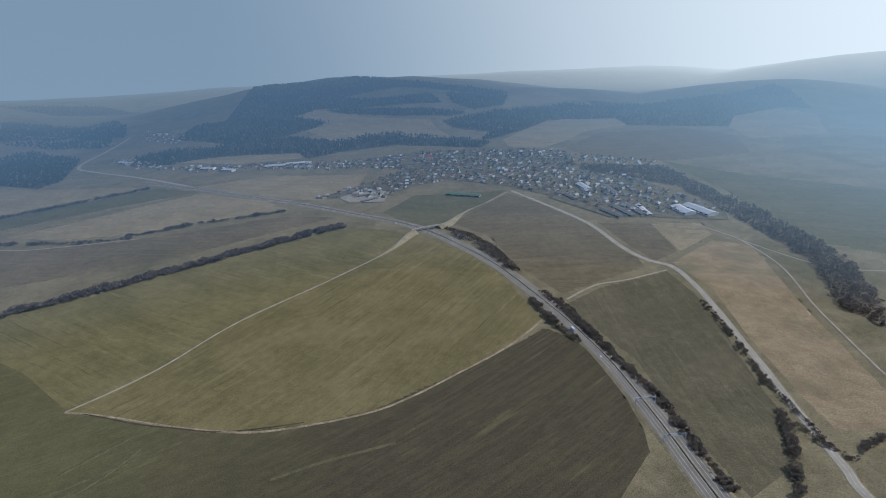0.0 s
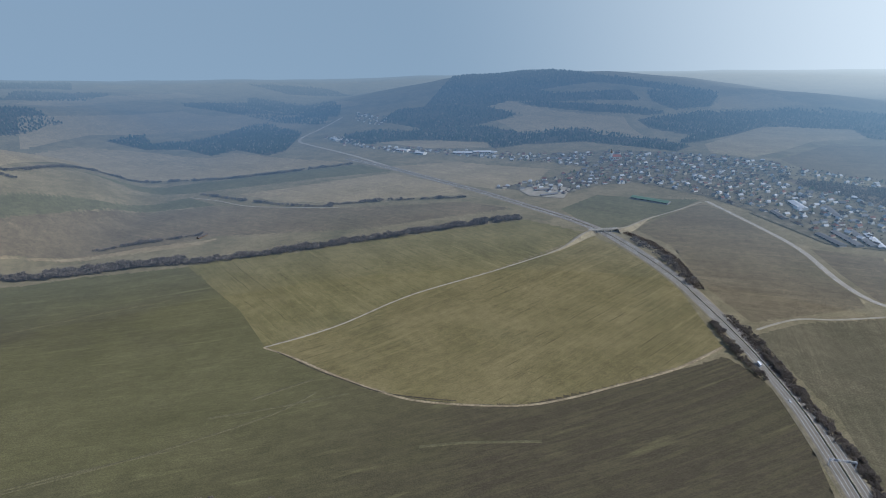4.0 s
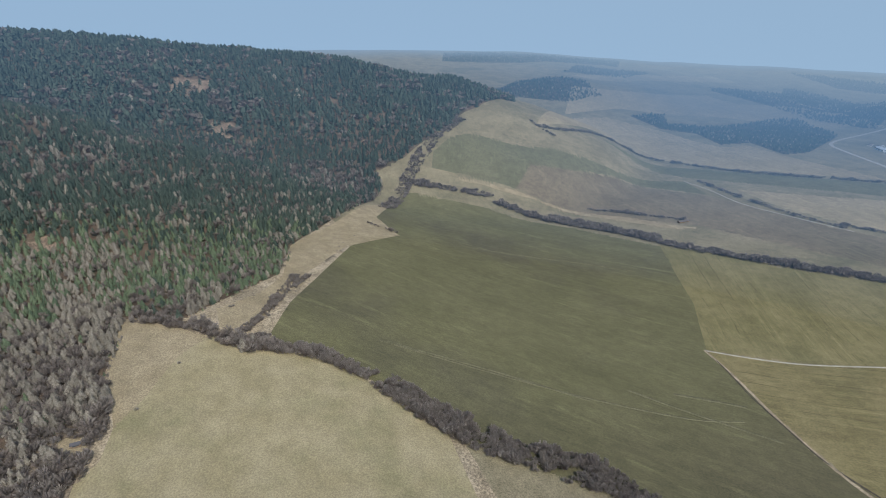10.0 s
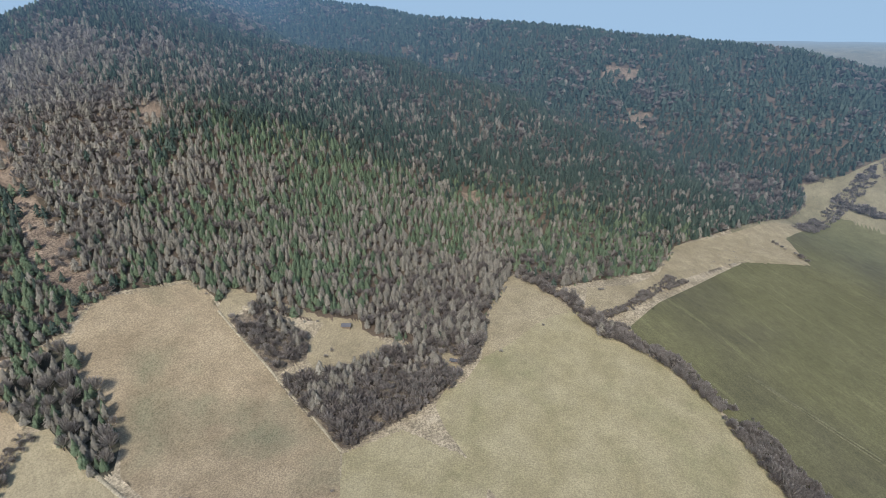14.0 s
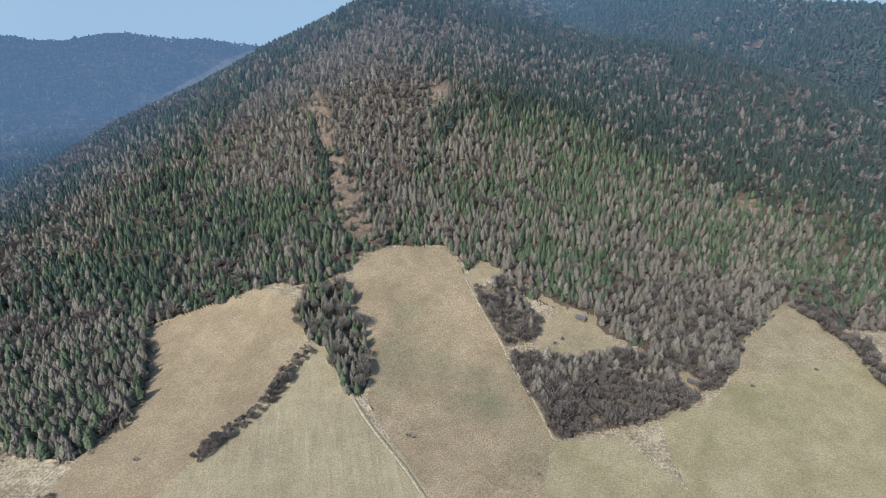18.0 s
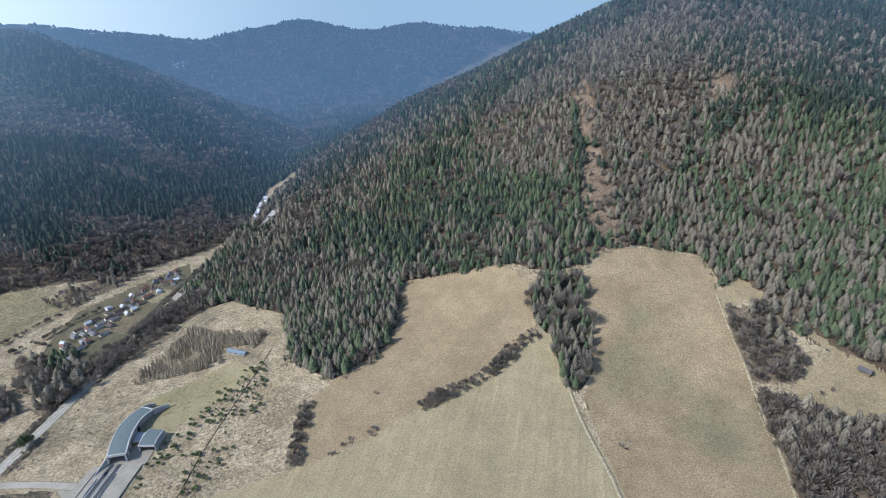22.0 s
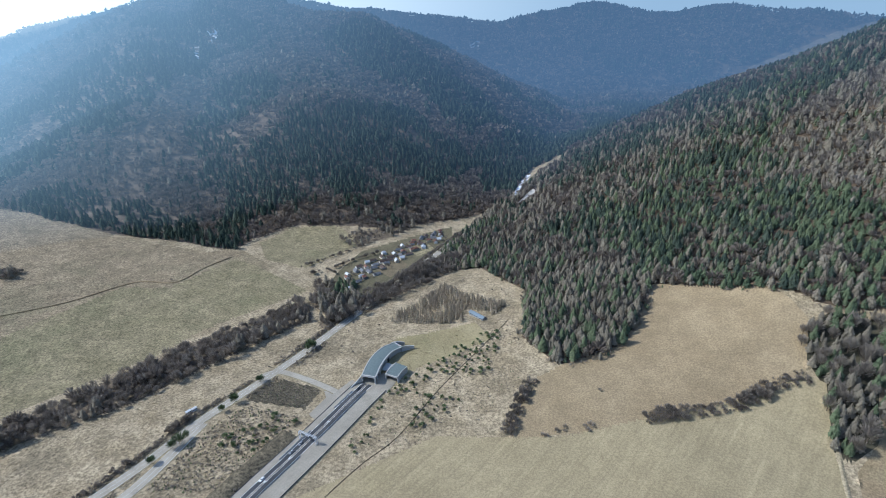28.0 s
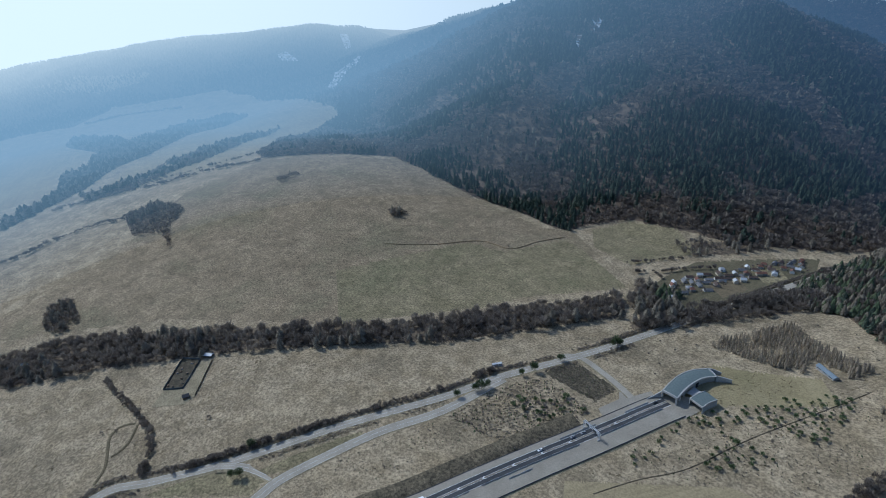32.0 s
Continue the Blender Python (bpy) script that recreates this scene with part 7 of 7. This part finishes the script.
    part("roadway", box(bmesh.new(), -30, 30, -2.7, 2.7, 0.01, 0.08), MAT["gravel_track"], top)
    for s in (-1, 1):
        part("parapet", box(bmesh.new(), -30, 30, s * 3.4 - 0.2, s * 3.4 + 0.2, 0, 0.35), CONCRETE, top)
        part("handrail", box(bmesh.new(), -30, 30, s * 3.4 - 0.06, s * 3.4 + 0.06, 1.05, 1.17), STEEL, top)
        for i in range(13):
            part("rail_post", box(bmesh.new(), -30 + i * 5 - 0.06, -30 + i * 5 + 0.06, s * 3.4 - 0.06, s * 3.4 + 0.06, 0.35, 1.1), STEEL, top)
        part("abutment", box(bmesh.new(), s * 30 - 1.5, s * 30 + 1.5, -3.8, 3.8, -9, 0), CONCRETE, top)
    for x in (-15, 0, 15):
        part("pier", box(bmesh.new(), x - 0.6, x + 0.6, -2.6, 2.6, -9, -1.1), CONCRETE, top)
    for s in (-1, 1):
        n = 26
        base = [path[min(max(k + s * (14 + 3 * i), 0), len(path) - 1)] for i in range(n)]
        pts = np.array(base)
        if s < 0:
            pts = pts[::-1]
        zz = np.array([ground_z(*p) + 0.4 for p in pts])
        t = np.linspace(1, 0, n) if s > 0 else np.linspace(0, 1, n)
        t = t * t * (3 - 2 * t)
        zz = zz * (1 - t) + (level + 0.02) * t
        drop = np.maximum(zz - np.array([ground_z(*p) for p in pts]), 0.3)
        nrm = normals(pts)
        v, f = [], []
        for p, m, za, dr in zip(pts, nrm, zz, drop):
            for o, u in ((-2.6 - dr * 1.6, -dr - 0.3), (-2.6, 0), (-1.6, 0.03), (1.6, 0.03), (2.6, 0), (2.6 + dr * 1.6, -dr - 0.3)):
                v.append((p[0] + m[0] * o, p[1] + m[1] * o, za + u))
        mi = []
        for i in range(n - 1):
            for j in range(5):
                f.append((i * 6 + j, (i + 1) * 6 + j, (i + 1) * 6 + j + 1, i * 6 + j + 1))
                mi.append(1 if j == 2 else 0)
        me = bpy.data.meshes.new("embankment")
        me.from_pydata(v, [], f)
        me.materials.append(MAT["verge_grass"])
        me.materials.append(MAT["gravel_track"])
        me.polygons.foreach_set("material_index", mi)
        tagged(new("embankment", me), "grassed ramp that carries the track up to the bridge", "embankment", kind="structure")


build_bridge()

# ---------------------------------------------------------------- fenced plot


def fence(line, h, gap, mat, label):
    top = new("fence")
    tagged(top, label, "fence")
    q = np.array(line, float)
    for (x0, y0), (x1, y1) in zip(q, q[1:]):
        n = max(1, int(math.hypot(x1 - x0, y1 - y0) / gap))
        for i in range(n):
            xa, ya, xb, yb = x0 + (x1 - x0) * i / n, y0 + (y1 - y0) * i / n, x0 + (x1 - x0) * (i + 1) / n, y0 + (y1 - y0) * (i + 1) / n
            z = ground_z((xa + xb) / 2, (ya + yb) / 2)
            l = math.hypot(xb - xa, yb - ya)
            bm = box(bmesh.new(), 0.05, l - 0.05, -0.04, 0.04, 0.1, h)
            bmesh.ops.transform(bm, matrix=pose(xa, ya, z, 0, 0, math.degrees(math.atan2(yb - ya, xb - xa))), verts=bm.verts)
            part("panel", bm, mat, top)
            part("post", box(bmesh.new(), xa - 0.08, xa + 0.08, ya - 0.08, ya + 0.08, z - 0.3, z + h + 0.15), mat, top)


yard = {name: poly for name, _, poly in PLAN["pad"]}["yard"]
fence(yard + yard[:1], 2.0, 3.0, DOOR, "dark board fence round a yard")
yard_b = {name: poly for name, _, poly in PLAN["pad"]}["yard_b"]
fence(yard_b[3:5], 1.6, 3.0, TIMBER, "weathered timber fence beside a yard")
for k, (x, y) in enumerate(scatter(yard, 9, np.random.RandomState(3))):
    bm = box(bmesh.new(), -1.0, 1.0, -0.7, 0.7, 0, 1.1)
    bmesh.ops.bevel(bm, geom=bm.edges[:], offset=0.08, segments=1)
    ob = new("crate")
    ob.matrix_world = pose(x, y, ground_z(x, y) + 0.3, 0, 0, k * 37)
    tagged(ob, "weathered storage crate in the fenced yard", "crate", "crates in the yard")
    part("body", bm, (TIMBER, SHEET["white_roof"], DOOR)[k % 3], ob)
    part("lid", box(bmesh.new(), -1.05, 1.05, -0.75, 0.75, 1.1, 1.2), TIMBER, ob)

# ---------------------------------------------------------------- single trees and bushes

BARK = plain_mat("bark", (0.10, 0.075, 0.055), 0.2)


def tree_mesh(name, kind, seed, tiers=11, sides=9, width=0.2, twigs=130):
    if kind in ("pine", "sapling"):
        v, f = broadleaf(twigs, width, seed, 0.1)
        mid = v.reshape(-1, 3, 3).mean(1, keepdims=True)
        v = ((v.reshape(-1, 3, 3) - mid) * np.array((1.5, 1.5, 1.0)) + mid).reshape(-1, 3)
    else:
        v, f = broadleaf(twigs, width, seed, 0.05) if kind == "bare" else conifer(tiers, sides, width, seed)
    me = mesh_from(name, v, f, [LEAF[kind]], smooth_faces=False)
    rr = np.random.RandomState(seed)
    me.attributes.new("tint", "FLOAT", "POINT").data.foreach_set("value", np.full(len(v), rr.uniform(0.15, 0.9), np.float32))
    return me


def tree(name, kind, seed, label, category, group, width=0.2, trunk=0.018, twigs=130, tiers=11):
    """A tree of height 1 with a tapered trunk and its crown."""
    top = new(name)
    tagged(top, label, category, group)
    bm = bmesh.new()
    bmesh.ops.create_cone(bm, segments=7, radius1=trunk, radius2=trunk * 0.25, depth=0.75, cap_ends=True, matrix=Matrix.Translation((0, 0, 0.36)))
    part("trunk", bm, BARK, top)
    ob = new("crown", tree_mesh("crown", kind, seed, width=width, twigs=twigs, tiers=tiers))
    ob.parent = top
    return top


PROTO = {
    "spruce": [tree("spruce_tree", "spruce", 100 + k, "tall green spruce at the edge of a meadow", "tree", "spruces at the meadow edge", w) for k, w in enumerate((0.27, 0.31, 0.35))],
    "larch": [tree("larch_tree", "larch", 110 + k, "leafless tan larch at the edge of a meadow", "tree", "larches at the meadow edge", w) for k, w in enumerate((0.25, 0.29, 0.33))],
    "pine": [tree("pine_tree", "pine", 120 + k, "dark green pine beside the road", "tree", "pines by the road", w, twigs=220) for k, w in enumerate((0.36, 0.44))],
    "young": [tree("young_pine", "sapling", 130 + k, "young green pine in dry grass near the tunnel", "tree", "young pines near the tunnel", w, twigs=110) for k, w in enumerate((0.42, 0.5, 0.58))],
    "bush": [tree("bush", "bare", 140 + k, "leafless grey-brown bush in dry grass", "bush", "bushes on the meadows", w, 0.03, 90) for k, w in enumerate((0.55, 0.65, 0.75))],
    "bare": [tree("bare_tree", "bare", 150 + k, "leafless grey-brown tree among conifers", "tree", "bare trees at the meadow edge", w, 0.025, 300) for k, w in enumerate((0.34, 0.42))],
}
planted_once = set()
tr = random.Random(21)


def stand(kind, x, y, h):
    k = tr.randrange(len(PROTO[kind]))
    m = pose(x, y, ground_z(x, y) - 0.05, 0, 0, tr.uniform(0, 360))
    if (kind, k) in planted_once:
        ob = copy_thing(PROTO[kind][k], m)
    else:
        ob = PROTO[kind][k]
        ob.matrix_world = m
        planted_once.add((kind, k))
    w = h * tr.uniform(0.85, 1.15)
    ob.scale = (w, w, h)


rs = np.random.RandomState(9)
for name, h, spots in PLAN["point"]:
    kind = {"pine": "pine", "bush": "bush"}[name]
    for x, y in spots:
        stand(kind, x, y, float(h) * tr.uniform(0.8, 1.2))
for name, kind, poly in PLAN["zone"]:
    if kind == "pine":
        for x, y in scatter(poly, 7.4, rs):
            if wavy(np.array([x]), np.array([y]), 30, 71)[0] > -0.15:
                stand("young", x, y, tr.uniform(2.0, 4.6))
    elif kind == "bush":
        for x, y in scatter(poly, 19, rs):
            stand("bush", x, y, tr.uniform(1.0, 2.2))
edge = [(x, y) for x, y in scatter(WOOD["tongue"][1], 7.0, rs)]
for x, y in edge:
    stand(tr.choice(("spruce", "larch", "larch", "larch", "bare", "bare")), x, y, tr.uniform(10, 17))
for x, y in scatter({n: p for n, _, p in PLAN["zone"]}["tree_spur"], 9.0, rs):
    stand(tr.choice(("spruce", "spruce", "larch", "larch")), x, y, tr.uniform(13, 19))


def off_roads(p, gap):
    """The points that keep clear of the carriageways round the junction."""
    for name in ("old_road", "slip_road", "service_road"):
        q = curve_points(LINE[name][1], 3)
        p = p[np.hypot(*(p[:, None] - q[None]).transpose(2, 0, 1)).min(1) > gap]
    return p


def sow_tufts():
    """Rank grass tussocks and low scrub on the unmown ground."""
    rr = np.random.RandomState(33)
    outline = {n: p for n, _, p in PLAN["zone"]}["rough_grass"]
    p = scatter(outline, 4.3, rr, 0.5)
    n = wavy(p[:, 0], p[:, 1], 38, 81) + 0.6 * wavy(p[:, 0], p[:, 1], 11, 82)
    p = p[n > 0.1]
    clear = np.hypot(*(p[:, None] - PORTAL_Q[None]).transpose(2, 0, 1)).min(1) > 24
    p = off_roads(p[clear], 7)
    tagged(planted("grass_tussocks", "straw", 2, False, p, 0.8, rr, 1.5), "rank dry grass tussocks and low scrub", "grass", kind="stuff")
    for name, gap, tall in (("verge_mid", 3.6, 2.0), ("verge_dark", 2.6, 1.4)):
        poly = {n: q for n, _, q in PLAN["field"]}[name]
        q = off_roads(scatter(poly, gap, rr, 0.5), 7.5)
        tagged(planted("scrub", "bare", 1, False, q, tall, rr, 1.6), "low leafless scrub between the roads", "scrub", kind="stuff")
        q = q[rr.uniform(0, 1, len(q)) < 0.45] + 1.5
        tagged(planted("scrub", "pine", 1, False, q, tall, rr, 1.3), "low green scrub between the roads", "scrub", kind="stuff")
    # knee-high shrubs on the banks beside the roads
    for name in ("bank_scrub", "slope_scrub"):
        q = scatter({n: z for n, _, z in PLAN["zone"]}[name], 4.2, rr, 0.5)
        q = off_roads(q[wavy(q[:, 0], q[:, 1], 16, 95) > -0.15], 7)
        pick = rr.uniform(0, 1, len(q))
        tagged(planted("scrub", "bare", 1, False, q[pick < 0.6], 1.5, rr, 1.3), "low leafless shrubs in dry grass on a bank", "scrub", kind="stuff")
        tagged(planted("scrub", "pine", 1, False, q[pick > 0.72], 1.3, rr, 1.5), "low green shrubs in dry grass on a bank", "scrub", kind="stuff")
    # low hedges along both sides of the old road
    q = curve_points(LINE["old_road"][1], 1.1)
    q = q[(q[:, 1] < 60)]
    nrm = normals(q)
    for off, cut, tall in ((8.5, -0.7, 2.6), (9.5, -0.3, 3.0), (-8.0, -0.3, 2.4)):
        p = q + nrm * (off + rr.uniform(-2.2, 2.2, len(q)))[:, None]
        for other in ("slip_road", "junction_road", "service_road"):
            lane = curve_points(LINE[other][1], 4)
            p = p[np.hypot(*(p[:, None] - lane[None]).transpose(2, 0, 1)).min(1) > 8.5]
        p = p[wavy(p[:, 0], p[:, 1], 30, 91 + int(off)) > cut]
        tagged(planted("roadside_hedge", "bare", 1, False, p, tall, rr, 1.5), "low leafless hedge along the old road", "hedge", kind="stuff")

    for name in ("bank_dark", "bank_dark_b"):
        w, line = LINE[name]
        p = along(line, 2.4, w, rr)
        tagged(planted("bank_scrub", "beech", 1, False, p, 2.6, rr, 1.4), "low dark leafless scrub on the motorway bank", "scrub", kind="stuff")


sow_tufts()
